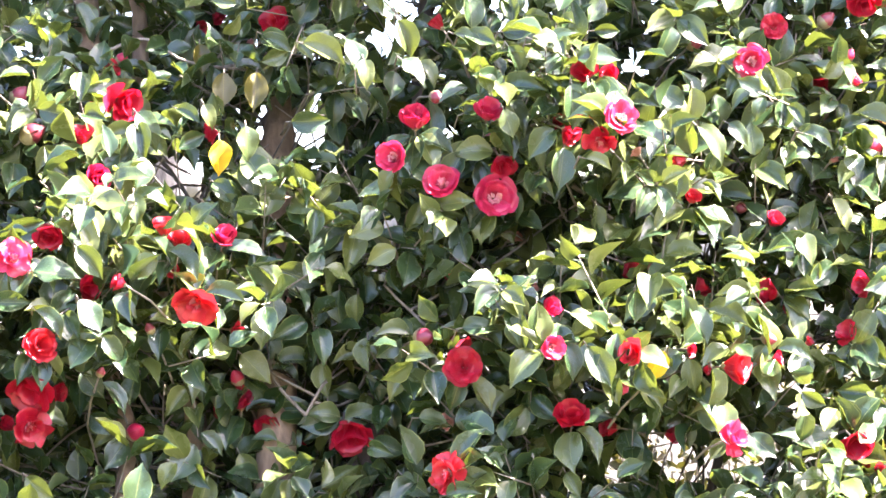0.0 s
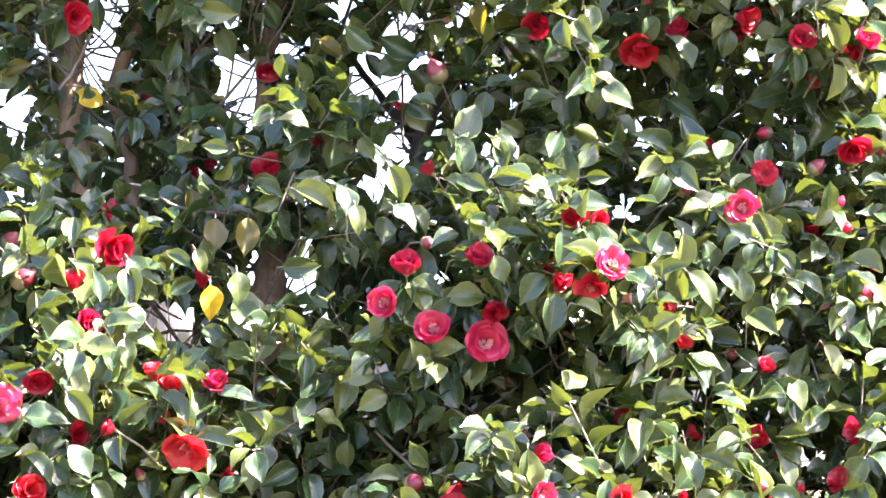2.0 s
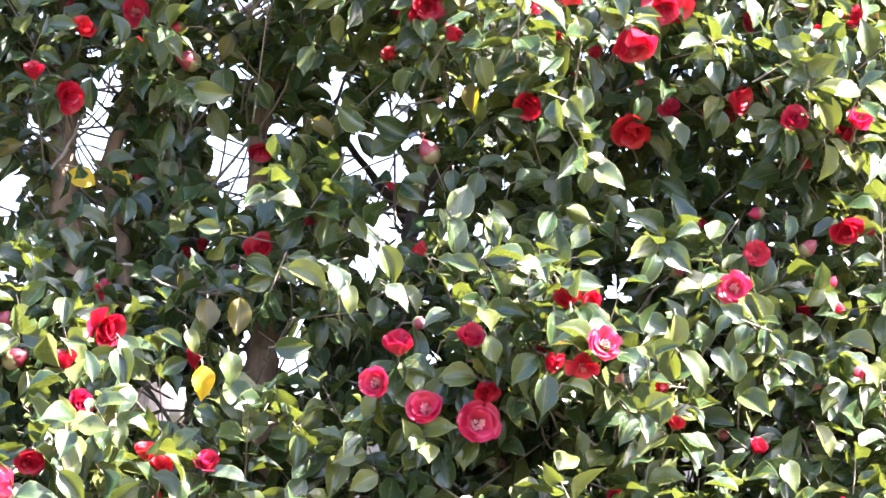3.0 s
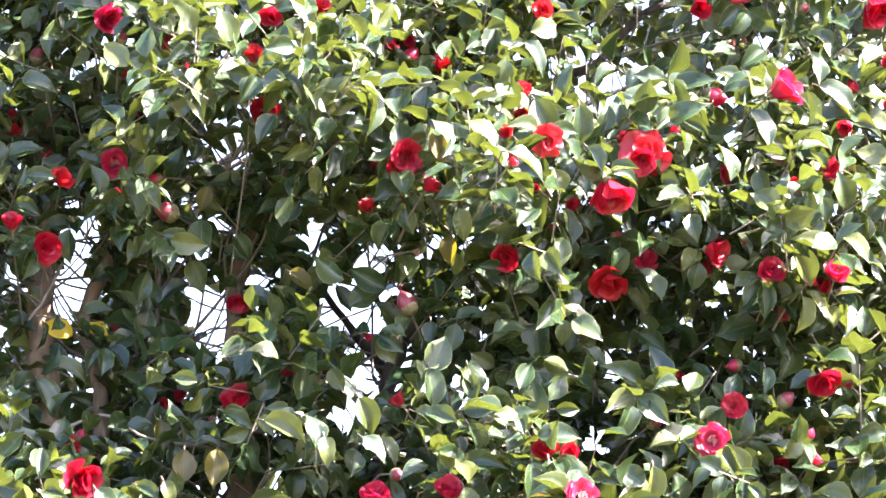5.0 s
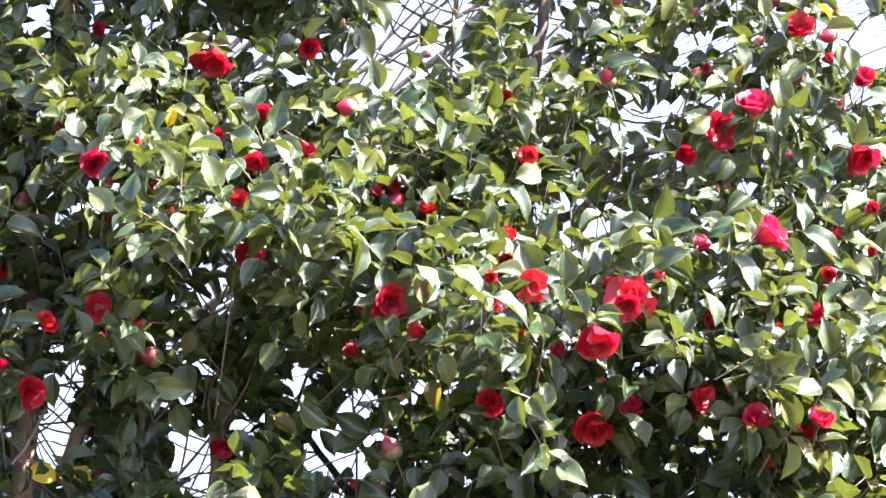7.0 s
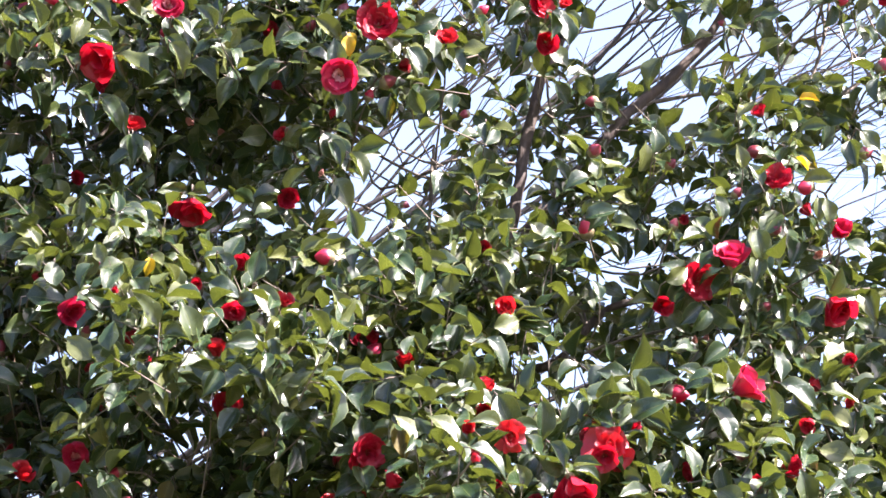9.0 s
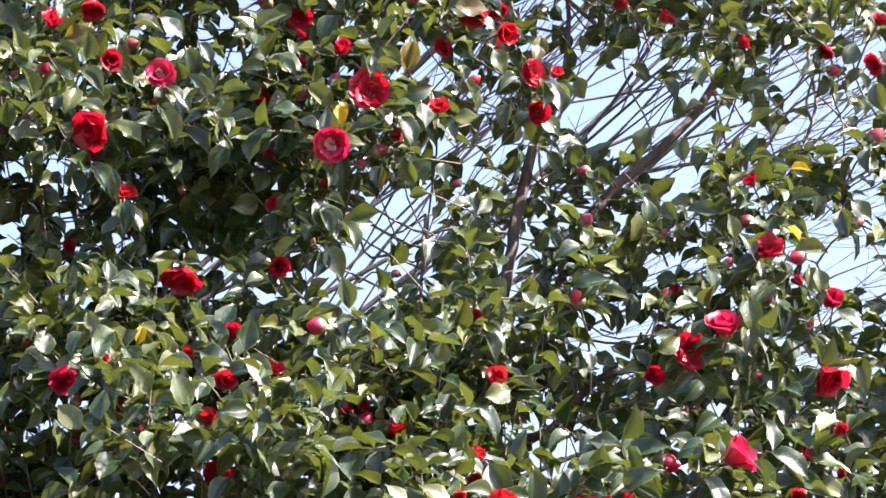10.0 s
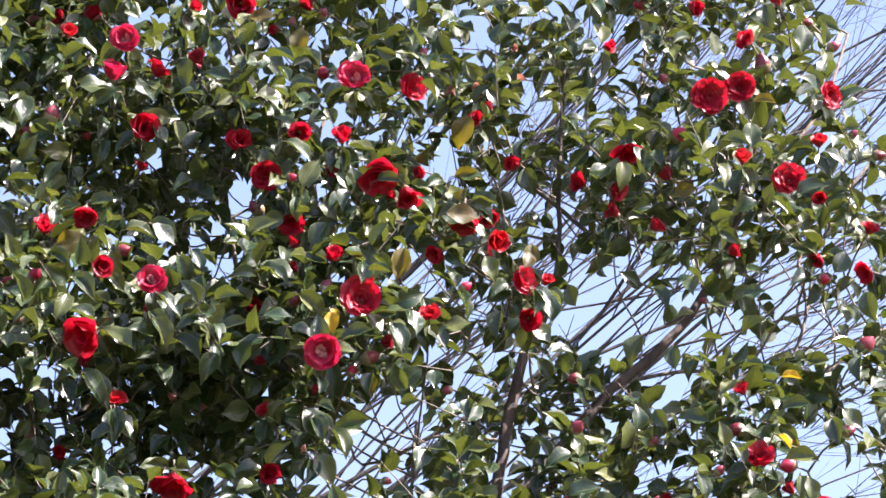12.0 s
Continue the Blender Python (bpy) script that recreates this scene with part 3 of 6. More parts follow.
bulge(-0.0811, 0.1852, 0.0235, 0.0134, -0.17)
bulge(-0.0231, 0.1750, 0.0269, 0.0168, 0.04)
bulge(-0.1042, 0.1387, 0.0369, 0.0218, 0.20)
bulge(-0.0903, 0.1148, 0.0403, 0.0151, 0.16)
bulge(0.0416, 0.1856, 0.0504, 0.0134, -0.20)
bulge(0.0212, 0.1769, 0.0185, 0.0185, -0.12)
bulge(0.1201, 0.1842, 0.0252, 0.0168, -0.10)
bulge(-0.0801, 0.2383, 0.0336, 0.0168, -0.15)
bulge(-0.0368, 0.2175, 0.0252, 0.0185, -0.15)
bulge(0.0337, 0.1987, 0.0420, 0.0151, -0.25)
bulge(-0.0009, 0.2460, 0.0420, 0.0168, -0.10)
bulge(0.1196, 0.2098, 0.0252, 0.0151, -0.12)
bulge(-0.0637, 0.1911, 0.0504, 0.0118, 0.24)
bulge(-0.1050, 0.2065, 0.0235, 0.0151, 0.14)
bulge(0.0854, 0.2307, 0.0336, 0.0118, 0.10)
bulge(-0.0704, 0.3209, 0.0336, 0.0185, -0.12)
bulge(-0.0054, 0.3255, 0.0252, 0.0202, -0.15)
bulge(-0.0468, 0.2901, 0.0252, 0.0151, 0.13)
bulge(-0.0083, 0.2797, 0.0134, 0.0134, -0.10)
bulge(-0.0788, 0.4069, 0.0302, 0.0168, -0.08)
bulge(-0.0026, 0.3833, 0.0336, 0.0218, -0.12)
bulge(-0.0540, 0.3670, 0.0252, 0.0185, 0.15)
bulge(0.1254, 0.3859, 0.0202, 0.0202, -0.10)
bulge(-0.0969, 0.3699, 0.0185, 0.0134, 0.15)
bulge(-0.1012, -0.0145, 0.0386, 0.0151, 0.30)
bulge(-0.0889, 0.1072, 0.0336, 0.0151, 0.10)
bulge(-0.0257, 0.1794, 0.0285, 0.0185, -0.14)
bulge(-0.0755, 0.2044, 0.0369, 0.0151, -0.12)
bulge(-0.0261, 0.3188, 0.0218, 0.0202, -0.12)
bulge(-0.0849, 0.3381, 0.0269, 0.0185, -0.10)
bulge(-0.0380, 0.2048, 0.0336, 0.0134, -0.12)
bulge(0.0586, 0.1753, 0.0369, 0.0168, -0.10)
bulge(0.0416, 0.1649, 0.0504, 0.0168, -0.12)
bulge(0.1182, 0.1703, 0.0252, 0.0202, -0.10)
bulge(0.0363, 0.0644, 0.0336, 0.0151, -0.08)
bulge(-0.0449, 0.2099, 0.0554, 0.0202, -0.16)
BULGE_ARRAY = np.array(BULGES)


def relief(u, v):
    b = BULGE_ARRAY
    return float((b[:, 4] * np.exp(-((u - b[:, 0]) / b[:, 2]) ** 2 - ((v - b[:, 1]) / b[:, 3]) ** 2)).sum())


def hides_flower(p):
    """Whether a leaf here would hide a flower from the camera."""
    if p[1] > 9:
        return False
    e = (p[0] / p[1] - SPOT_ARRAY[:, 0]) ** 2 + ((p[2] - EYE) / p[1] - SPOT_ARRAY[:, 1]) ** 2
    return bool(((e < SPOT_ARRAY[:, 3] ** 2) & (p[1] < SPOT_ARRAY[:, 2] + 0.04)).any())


def front(z):
    """The crown's front leans back with height."""
    return 6.5 + 0.42 * (max(z, 1.0) - 1.8)


RNG = np.random.RandomState(11)


def connect(p, r):
    """A thin twig from a shoot back to wood that lies below it."""
    d = LIMB_ARRAY[:, :3] - p
    cost = np.linalg.norm(d, axis=1) + np.where(d[:, 2] > -0.05, 0.6, 0.0)
    k = int(RNG.choice(np.argsort(cost)[:40]))
    end = LIMB_ARRAY[k, :3]
    if np.linalg.norm(end - p) > 0.5:
        return
    bow = np.array((0, 0.06, -0.03))
    one = p * 0.67 + end * 0.33 + RNG.normal(0, 0.022, 3) + bow
    two = p * 0.33 + end * 0.67 + RNG.normal(0, 0.022, 3) + bow
    line = smooth_line(np.array([np.append(p, r), np.append(one, r * 1.15), np.append(two, r * 1.35), np.append(end, r * 1.6)]), 3)
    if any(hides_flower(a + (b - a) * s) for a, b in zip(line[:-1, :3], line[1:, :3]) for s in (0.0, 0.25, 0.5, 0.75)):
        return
    tube(twigs, line[:, :3], line[:, 3], 4)


def shoot(p, axis, count, size, coarse):
    """A leafy shoot: leaves set round a short twig, the last one at its tip."""
    q, shapes = (far_leaves, COARSE) if coarse else (leaves, SHAPES)
    length = 0.018 * count + 0.03
    a0 = RNG.uniform(0, 6.28)
    side = unit(np.cross(axis, (0.2, 0.3, 1.0)))
    other = np.cross(axis, side)
    grown = 0
    for i in range(count):
        s = (i + 0.6) / count
        at = p + axis * length * s
        a = a0 + i * 2.4 + RNG.uniform(-0.3, 0.3)
        out = math.cos(a) * side + math.sin(a) * other
        lift = 0.3 + 0.9 * s
        tip = unit(out + axis * lift * 0.8 + np.array((0, 0, -0.32)) + RNG.normal(0, 0.16, 3))
        up = axis * 0.5 + np.array((0.20, -0.32 if p[2] < 3.6 or p[0] < 0.2 else -0.10, 0.55)) + RNG.normal(0, 0.42, 3)
        long = size * RNG.uniform(0.72, 1.12)
        middle = at + tip * long * 0.5
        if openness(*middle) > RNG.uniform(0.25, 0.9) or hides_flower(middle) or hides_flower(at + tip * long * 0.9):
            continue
        leaf(q, at + out * 0.008, tip, up, long, shapes)
        grown += 1
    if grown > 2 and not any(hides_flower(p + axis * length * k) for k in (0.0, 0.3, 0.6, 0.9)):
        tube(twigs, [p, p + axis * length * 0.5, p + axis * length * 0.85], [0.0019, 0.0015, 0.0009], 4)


def fill_crown(wanted):
    made = 0
    while made < wanted:
        u, v = RNG.uniform(-0.21, 0.225), RNG.uniform(-0.2, 0.55)
        deep = RNG.uniform() > 0.6
        depth = (0.4 + 0.6 * RNG.uniform() if deep else 0.4 * RNG.uniform()) + relief(u, v)
        depth += 0.24 * noise.noise((u * 38, v * 38, 2.0)) + 0.10 * noise.noise((u * 15, v * 15, 6.0))
        y = (6.5 - 0.756 + depth + 0.42 * EYE) / (1 - 0.42 * v)
        x, z = u * y, EYE + v * y
        if z < 1.0:
            y = front(z) + depth
        if v > 0.09 and noise.noise((u * 55, v * 55, 9.0)) < (-0.14 if v > 0.2 else -0.26):
            continue
        if z < 0.35 or openness(x, y, z) > RNG.uniform(0.1, 0.8):
            continue
        keep = 0.72
        if v > 0.2 and u < 0.035:
            keep = 1.0
        if v < -0.03:
            keep = 0.42
        if v > 0.28 and u > -0.03:
            keep *= 0.75
        if v > 0.44 or abs(u - 0.01) > 0.17:
            keep *= 0.6
        edge = ((u - 0.015) / 0.215) ** 2 + max(0, (v - 0.22) / 0.33) ** 2
        if edge > 1 or RNG.uniform() > keep:
            continue
        p = np.array((x, y, z))
        axis = unit(np.array((RNG.normal(0, 0.6), -0.55 + RNG.normal(0, 0.45), 0.30 + RNG.normal(0, 0.5))))
        shoot(p, axis, int(RNG.randint(5, 10)), RNG.uniform(0.068, 0.090) * (0.95 if z < 2.0 else 0.94 if z < 3.0 else 0.88), deep)
        if RNG.uniform() < (0.3 if v < 0.22 else 0.22):
            connect(p, 0.0018)
        made += 1


# ---- flowers ----
def petal_mesh(name, material, width, cup, curl, notch, seed):
    """A petal 1 long along +y, inner face to +z."""
    rng = np.random.RandomState(seed)
    s = np.array([0.0, 0.2, 0.42, 0.64, 0.82, 0.94, 1.0])
    h = np.array([0.14, 0.26, 0.40, 0.49, 0.47, 0.34, 0.16]) * width
    c = np.linspace(-1, 1, 6)
    x = h[:, None] * c[None]
    y = np.repeat(s[:, None], 6, 1) - notch * (1 - np.abs(c))[None] ** 2 * (s[:, None] ** 8)
    z = cup * (x ** 2) * 1.6 + curl * s[:, None] ** 2 - 0.12 * (s[:, None] ** 6)
    z = z + 0.05 * np.sin(2.6 * c[None] + rng.uniform(0, 6)) * s[:, None] ** 2 + rng.uniform(-0.018, 0.018, z.shape) * s[:, None]
    q = Quads()
    uv = np.stack(np.broadcast_arrays((c[None] + 1) / 2, s[:, None]), -1).reshape(-1, 2)
    q.add(np.stack([x, y, z], -1).reshape(-1, 3), grid_faces(7, 6), uv)
    return q.mesh(name, material)


PETALS = {m.name: [petal_mesh("petal", m, w, c, k, n, i) for i, (w, c, k, n) in enumerate(
    [(1.30, 0.55, 0.12, 0.05), (1.20, 0.75, 0.20, 0.02), (1.42, 0.40, 0.04, 0.07), (1.12, 0.95, 0.28, 0.03)])] for m in (RED, CRIMSON, LIT_SCARLET, FADED)}


def centre_mesh(seed, open_centre):
    """Stamens and small crumpled petals over a ring of bud scales."""
    rng = np.random.RandomState(seed)
    q = Quads()
    if open_centre:
        # small crumpled petals crowd the middle, with a few stamens among them
        s, c = np.linspace(0, 1, 4), np.linspace(-1, 1, 4)
        for i in range(16):
            a, r = rng.uniform(0, 6.28), 0.12 * math.sqrt(rng.uniform())
            n, w = rng.uniform(0.13, 0.22), rng.uniform(0.05, 0.09)
            x = (w * np.array([0.4, 0.9, 1.0, 0.6]))[:, None] * c[None]
            y = np.repeat((s * n * 0.55)[:, None], 4, 1)
            z = (s * n)[:, None] + rng.uniform(-0.02, 0.02, (4, 4)) - 0.06 * (c ** 2)[None]
            v = np.stack([x, y, z], -1).reshape(-1, 3)
            ca, sa = math.cos(a), math.sin(a)
            v = np.stack([v[:, 0] * ca - v[:, 1] * sa + r * ca, v[:, 0] * sa + v[:, 1] * ca + r * sa, v[:, 2] + 0.05], 1)
            q.add(v, grid_faces(4, 4), np.stack(np.broadcast_arrays((c[None] + 1) / 2, s[:, None]), -1).reshape(-1, 2))
        for i in range(10):
            a, r = rng.uniform(0, 6.28), 0.10 * math.sqrt(rng.uniform())
            p = np.array((math.cos(a) * r, math.sin(a) * r, 0.05))
            d = np.array((p[0], p[1], 0.9))
            tube(q, [p, p + d * 0.17, p + d * 0.19, p + d * 0.21], [0.004, 0.004, 0.014, 0.005], 4)
    else:
        tube(q, [(0, 0, 0.02), (0, 0, 0.1)], [0.02, 0.01], 5)
    return q.mesh("flower_centre", STAMEN)


def calyx_mesh():
    q = Quads()
    z = np.array([-0.10, -0.085, -0.03, 0.05, 0.10])
    tube(q, [(0, 0, k) for k in z], [0.012, 0.06, 0.11, 0.12, 0.10], 8, 0.08)
    return q.mesh("calyx", BRACT)


CENTRES = [centre_mesh(i, True) for i in range(3)]
CLOSED = centre_mesh(9, False)
CALYX = calyx_mesh()


def bud_mesh(material, seed):
    """A pointed egg with the spiral edges of wrapped petals."""
    q = Quads()
    z = np.linspace(0, 1, 10)
    r = 0.40 * np.sin(np.clip(z, 0.02, 0.985) ** 0.8 * math.pi) ** 0.75
    a = np.arange(14) * 2 * math.pi / 14
    ridge = 1 + 0.09 * ((3 * (a[None] + 1.6 * z[:, None] + seed) / (2 * math.pi)) % 1 - 0.5)
    rr = r[:, None] * ridge
    v = np.stack([rr * np.cos(a), rr * np.sin(a), np.repeat(z[:, None], 14, 1)], -1).reshape(-1, 3)
    uv = np.stack(np.broadcast_arrays(a[None] / 6.28, z[:, None]), -1).reshape(-1, 2)
    q.add(v, grid_faces(10, 14, True), uv)
    return q.mesh("flower_bud", material)


BUDS = {m.name: [bud_mesh(m, s) for s in (0.0, 0.7)] for m in (RED, CRIMSON, LIT_SCARLET, FADED, BUD)}
scale_q = Quads()
tube(scale_q, [(0, 0, k) for k in (-0.12, -0.05, 0.05, 0.2, 0.34, 0.42)], [0.04, 0.2, 0.34, 0.41, 0.42, 0.395], 9, 0.06)
BUD_SCALES = scale_q.mesh("bud_cap", BRACT)
FLOWER_SPOTS = []


def facing(x, y, z, yaw, pitch, size):
    """The pose of a flower whose face looks along yaw and pitch (0, 0: towards -y)."""
    a, b = radians(yaw), radians(pitch)
    d = Vector((math.sin(a) * math.cos(b), -math.cos(a) * math.cos(b), math.sin(b)))
    FLOWER_SPOTS.append((np.array((x, y, z)), np.array(d), size))
    spin = Matrix.Rotation(random.uniform(0, 6.28), 4, "Z")
    return TO_SHRUB @ Matrix.Translation((x, y, z)) @ d.to_track_quat("Z", "Y").to_matrix().to_4x4() @ spin @ Matrix.Scale(size, 4)


def ring(flower, meshes, count, tilt, length, width, radius, turn, loose=8.0):
    for i in range(count):
        a = 360 * i / count + turn + random.uniform(-10, 10)
        t = tilt + random.uniform(-loose, loose)
        s = length * random.uniform(0.9, 1.08)
        m = Matrix.Rotation(radians(a), 4, "Z") @ Matrix.Translation((0, radius, 0)) @ Matrix.Rotation(radians(90 - t), 4, "X")
        part("petal", random.choice(meshes), flower, m @ Matrix.Diagonal((s * width, s, s, 1)))


def open_flower(x, y, z, size, yaw, pitch, colour):
    m = facing(x, y, z, yaw, pitch, size) @ Matrix.Translation((0, 0, -0.1))
    pale = colour is CRIMSON
    fl = part("flower", random.choice(CENTRES) if pale else CLOSED, shrub, m, "open crimson flower with a pale pink middle" if pale else "open red flower with tightly ringed petals")
    part("calyx", CALYX, fl)
    p = PETALS[colour.name]
    close = random.uniform(0, 14)
    if pale:
        ring(fl, p, 6, 70 - close, 0.50, 1.12, 0.03, 0, 7)
        ring(fl, p, 5, 57 - close, 0.42, 1.12, 0.03, 30, 7)
        ring(fl, p, 4, 30, 0.20, 0.8, 0.05, 10, 14)
    else:
        ring(fl, p, 8, 79 - close, 0.46, 1.18, 0.04, 0, 4)
        ring(fl, p, 7, 71 - close, 0.39, 1.15, 0.04, 30, 5)
        ring(fl, p, 5, 60 - close, 0.29, 1.08, 0.03, 10, 6)
        ring(fl, p, 4, 42 - close, 0.19, 1.0, 0.02, 50, 8)


def cup_flower(x, y, z, size, yaw, pitch, colour):
    m = facing(x, y, z, yaw, pitch, size * 1.05) @ Matrix.Translation((0, 0, -0.3))
    fl = part("flower", CLOSED, shrub, m, "half-open cupped camellia flower")
    part("calyx", CALYX, fl)
    p = PETALS[colour.name]
    wide = random.uniform(-8, 14)
    ring(fl, p, random.randint(4, 6), 36 + wide, 0.66, 0.95, 0.05, random.uniform(0, 60), 16)
    ring(fl, p, random.randint(3, 4), 18 + wide * 0.6, 0.58, 0.85, 0.04, 40, 13)


def loose_flower(x, y, z, size, yaw, pitch, colour):
    """Wide, half-collapsed: outer petals bent back, a few still upright."""
    m = facing(x, y, z, yaw, pitch, size * 0.88) @ Matrix.Translation((0, 0, -0.16))
    fl = part("flower", CENTRES[0], shrub, m, "loose red flower with petals bent back")
    part("calyx", CALYX, fl)
    p = PETALS[colour.name]
    ring(fl, p, 5, 84, 0.56, 1.05, 0.05, random.uniform(0, 60), 18)
    ring(fl, p, 4, 52, 0.46, 1.0, 0.04, 25, 18)
    ring(fl, p, 3, 20, 0.34, 0.9, 0.03, 70, 14)


def flower_bud(x, y, z, size, yaw, pitch, colour):
    m = facing(x, y, z, yaw, pitch + 20, size * 1.1) @ Matrix.Translation((0, 0, -0.4))
    fl = part("flower_bud", random.choice(BUDS[BUD.name if random.random() < 0.6 else colour.name]), shrub, m, "closed pinkish-red bud")
    part("bud_cap", BUD_SCALES, fl)


def spent_flower(x, y, z, size, yaw, pitch, colour):
    m = facing(x, y, z, yaw, pitch, size) @ Matrix.Translation((0, 0, -0.2))
    fl = part("spent_flower", CLOSED, shrub, m, "withered pinkish-brown flower")
    part("calyx", CALYX, fl)
    ring(fl, PETALS[colour.name], 6, 34, 0.52, 0.7, 0.05, 0, 28)


open_flower(0.099, 6.442, 1.936, 0.087, 10, 5, CRIMSON)
open_flower(-0.001, 6.418, 1.961, 0.078, -5, 25, CRIMSON)
open_flower(-0.094, 6.416, 2.010, 0.070, -25, 5, CRIMSON)
open_flower(0.331, 6.279, 2.074, 0.068, 25, 15, CRIMSON)
open_flower(0.597, 6.480, 2.202, 0.064, -5, 0, CRIMSON)
open_flower(0.654, 6.625, 2.288, 0.055, 0, 10, RED)
loose_flower(-0.801, 6.277, 1.814, 0.068, 20, 15, CRIMSON)
loose_flower(-0.470, 6.373, 1.728, 0.088, -15, -42, LIT_SCARLET)
cup_flower(-0.782, 6.395, 1.568, 0.082, -20, -42, RED)
open_flower(0.038, 6.346, 1.610, 0.076, 0, 10, RED)
loose_flower(0.006, 6.304, 1.410, 0.074, -45, -5, LIT_SCARLET)
open_flower(0.197, 6.153, 1.642, 0.055, 30, 0, CRIMSON)
cup_flower(0.545, 6.295, 1.609, 0.066, 62, -5, LIT_SCARLET)
loose_flower(0.540, 6.244, 1.477, 0.068, 45, 10, CRIMSON)
open_flower(-0.607, 6.901, 2.823, 0.069, 10, 0, CRIMSON)
cup_flower(-0.740, 6.828, 2.634, 0.06, 35, -20, RED)
cup_flower(0.418, 6.747, 2.553, 0.076, 0, -50, LIT_SCARLET)
cup_flower(0.409, 6.583, 2.711, 0.088, 25, -62, RED)
open_flower(0.475, 6.642, 2.785, 0.062, 0, -30, RED)
cup_flower(0.627, 6.708, 2.613, 0.064, 60, -15, RED)
cup_flower(-0.290, 6.808, 2.915, 0.06, 15, -18, RED)
open_flower(0.005, 6.686, 2.798, 0.075, 20, -10, RED)
loose_flower(0.488, 6.678, 2.811, 0.096, 0, 15, LIT_SCARLET)
cup_flower(0.634, 7.063, 3.202, 0.052, 10, -12, RED)
open_flower(0.713, 7.047, 3.252, 0.085, 20, -10, RED)
cup_flower(0.781, 6.999, 3.296, 0.08, 0, 45, CRIMSON)
cup_flower(1.006, 7.015, 3.190, 0.084, 35, -38, RED)
cup_flower(0.775, 6.764, 2.960, 0.086, 62, 22, CRIMSON)
open_flower(-0.459, 7.201, 3.914, 0.077, 0, 5, CRIMSON)
cup_flower(-0.601, 7.162, 3.777, 0.092, -40, -35, RED)
cup_flower(-0.390, 7.125, 3.422, 0.078, 10, -78, RED)
open_flower(-0.071, 7.072, 3.714, 0.094, 0, -20, CRIMSON)
open_flower(0.014, 7.169, 3.870, 0.103, 5, 5, RED)
open_flower(0.388, 7.343, 3.976, 0.074, 45, 0, RED)
open_flower(0.897, 7.149, 3.513, 0.074, 0, 25, RED)
open_flower(-0.565, 7.501, 4.626, 0.080, 0, 0, CRIMSON)
open_flower(-0.218, 7.476, 4.273, 0.082, 0, -15, RED)
cup_flower(0.049, 7.370, 4.242, 0.086, 0, -52, RED)
cup_flower(0.115, 7.391, 4.201, 0.074, 15, -62, RED)
cup_flower(-0.154, 7.400, 4.136, 0.068, 0, -45, RED)
open_flower(-0.011, 7.467, 4.521, 0.090, 0, 10, CRIMSON)
open_flower(0.124, 7.530, 4.523, 0.081, 35, 0, RED)
cup_flower(0.249, 7.407, 4.154, 0.082, -15, -72, RED)
cup_flower(0.325, 7.391, 4.093, 0.064, 35, -15, LIT_SCARLET)
cup_flower(-0.641, 7.487, 4.172, 0.069, 0, -60, RED)
cup_flower(0.642, 7.503, 4.361, 0.07, 0, -60, RED)
open_flower(0.845, 7.535, 4.520, 0.092, 0, -10, RED)
open_flower(0.921, 7.542, 4.549, 0.084, 0, -5, RED)
open_flower(1.141, 7.571, 4.543, 0.070, 40, -10, RED)
open_flower(1.018, 7.419, 4.268, 0.082, 0, 0, RED)
cup_flower(-0.053, 6.441, 2.086, 0.065, 0, 40, CRIMSON)
cup_flower(0.086, 6.406, 2.097, 0.056, 10, 35, CRIMSON)
cup_flower(0.115, 6.442, 2.004, 0.056, 20, -40, RED)
loose_flower(0.295, 6.309, 2.032, 0.062, 0, -50, RED)
cup_flower(0.240, 6.372, 2.055, 0.045, 64, -34, RED)
cup_flower(0.224, 6.513, 2.090, 0.037, 43, -19, RED)
cup_flower(0.755, 6.677, 2.178, 0.043, -45, -37, RED)
cup_flower(0.810, 6.636, 2.179, 0.040, 62, 43, RED)
cup_flower(0.830, 6.683, 2.339, 0.045, -78, -31, RED)
cup_flower(0.455, 6.424, 2.006, 0.037, -68, -11, RED)
cup_flower(0.474, 6.390, 1.933, 0.039, 20, 40, LIT_SCARLET)
cup_flower(0.643, 6.512, 1.895, 0.039, 33, 32, RED)
cup_flower(0.272, 6.420, 2.176, 0.054, -20, 30, RED)
cup_flower(0.322, 6.453, 2.174, 0.039, -31, 15, RED)
cup_flower(-0.010, 6.583, 2.289, 0.040, -82, 47, RED)
cup_flower(-0.333, 6.711, 2.301, 0.063, -20, 30, RED)
cup_flower(-0.471, 6.996, 2.353, 0.031, 49, -28, RED)
cup_flower(-0.504, 6.963, 2.323, 0.033, 54, 7, RED)
cup_flower(-0.630, 6.608, 2.135, 0.074, 30, -15, RED)
cup_flower(-0.704, 6.539, 2.062, 0.051, 0, 60, RED)
cup_flower(-0.672, 6.769, 2.219, 0.041, 63, 17, RED)
cup_flower(-0.694, 6.650, 2.150, 0.031, 70, -38, RED)
cup_flower(-0.456, 6.616, 2.075, 0.040, -83, -17, RED)
cup_flower(-0.669, 6.471, 1.973, 0.057, 35, 0, CRIMSON)
cup_flower(-0.747, 6.356, 1.864, 0.071, 0, -40, RED)
cup_flower(-0.531, 6.391, 1.876, 0.047, 0, 60, LIT_SCARLET)
cup_flower(-0.500, 6.382, 1.848, 0.045, 20, 50, LIT_SCARLET)
cup_flower(-0.522, 6.453, 1.798, 0.030, 38, -23, RED)
cup_flower(-0.419, 6.434, 1.858, 0.056, 20, 40, CRIMSON)
cup_flower(-0.675, 6.388, 1.758, 0.047, 45, -6, RED)
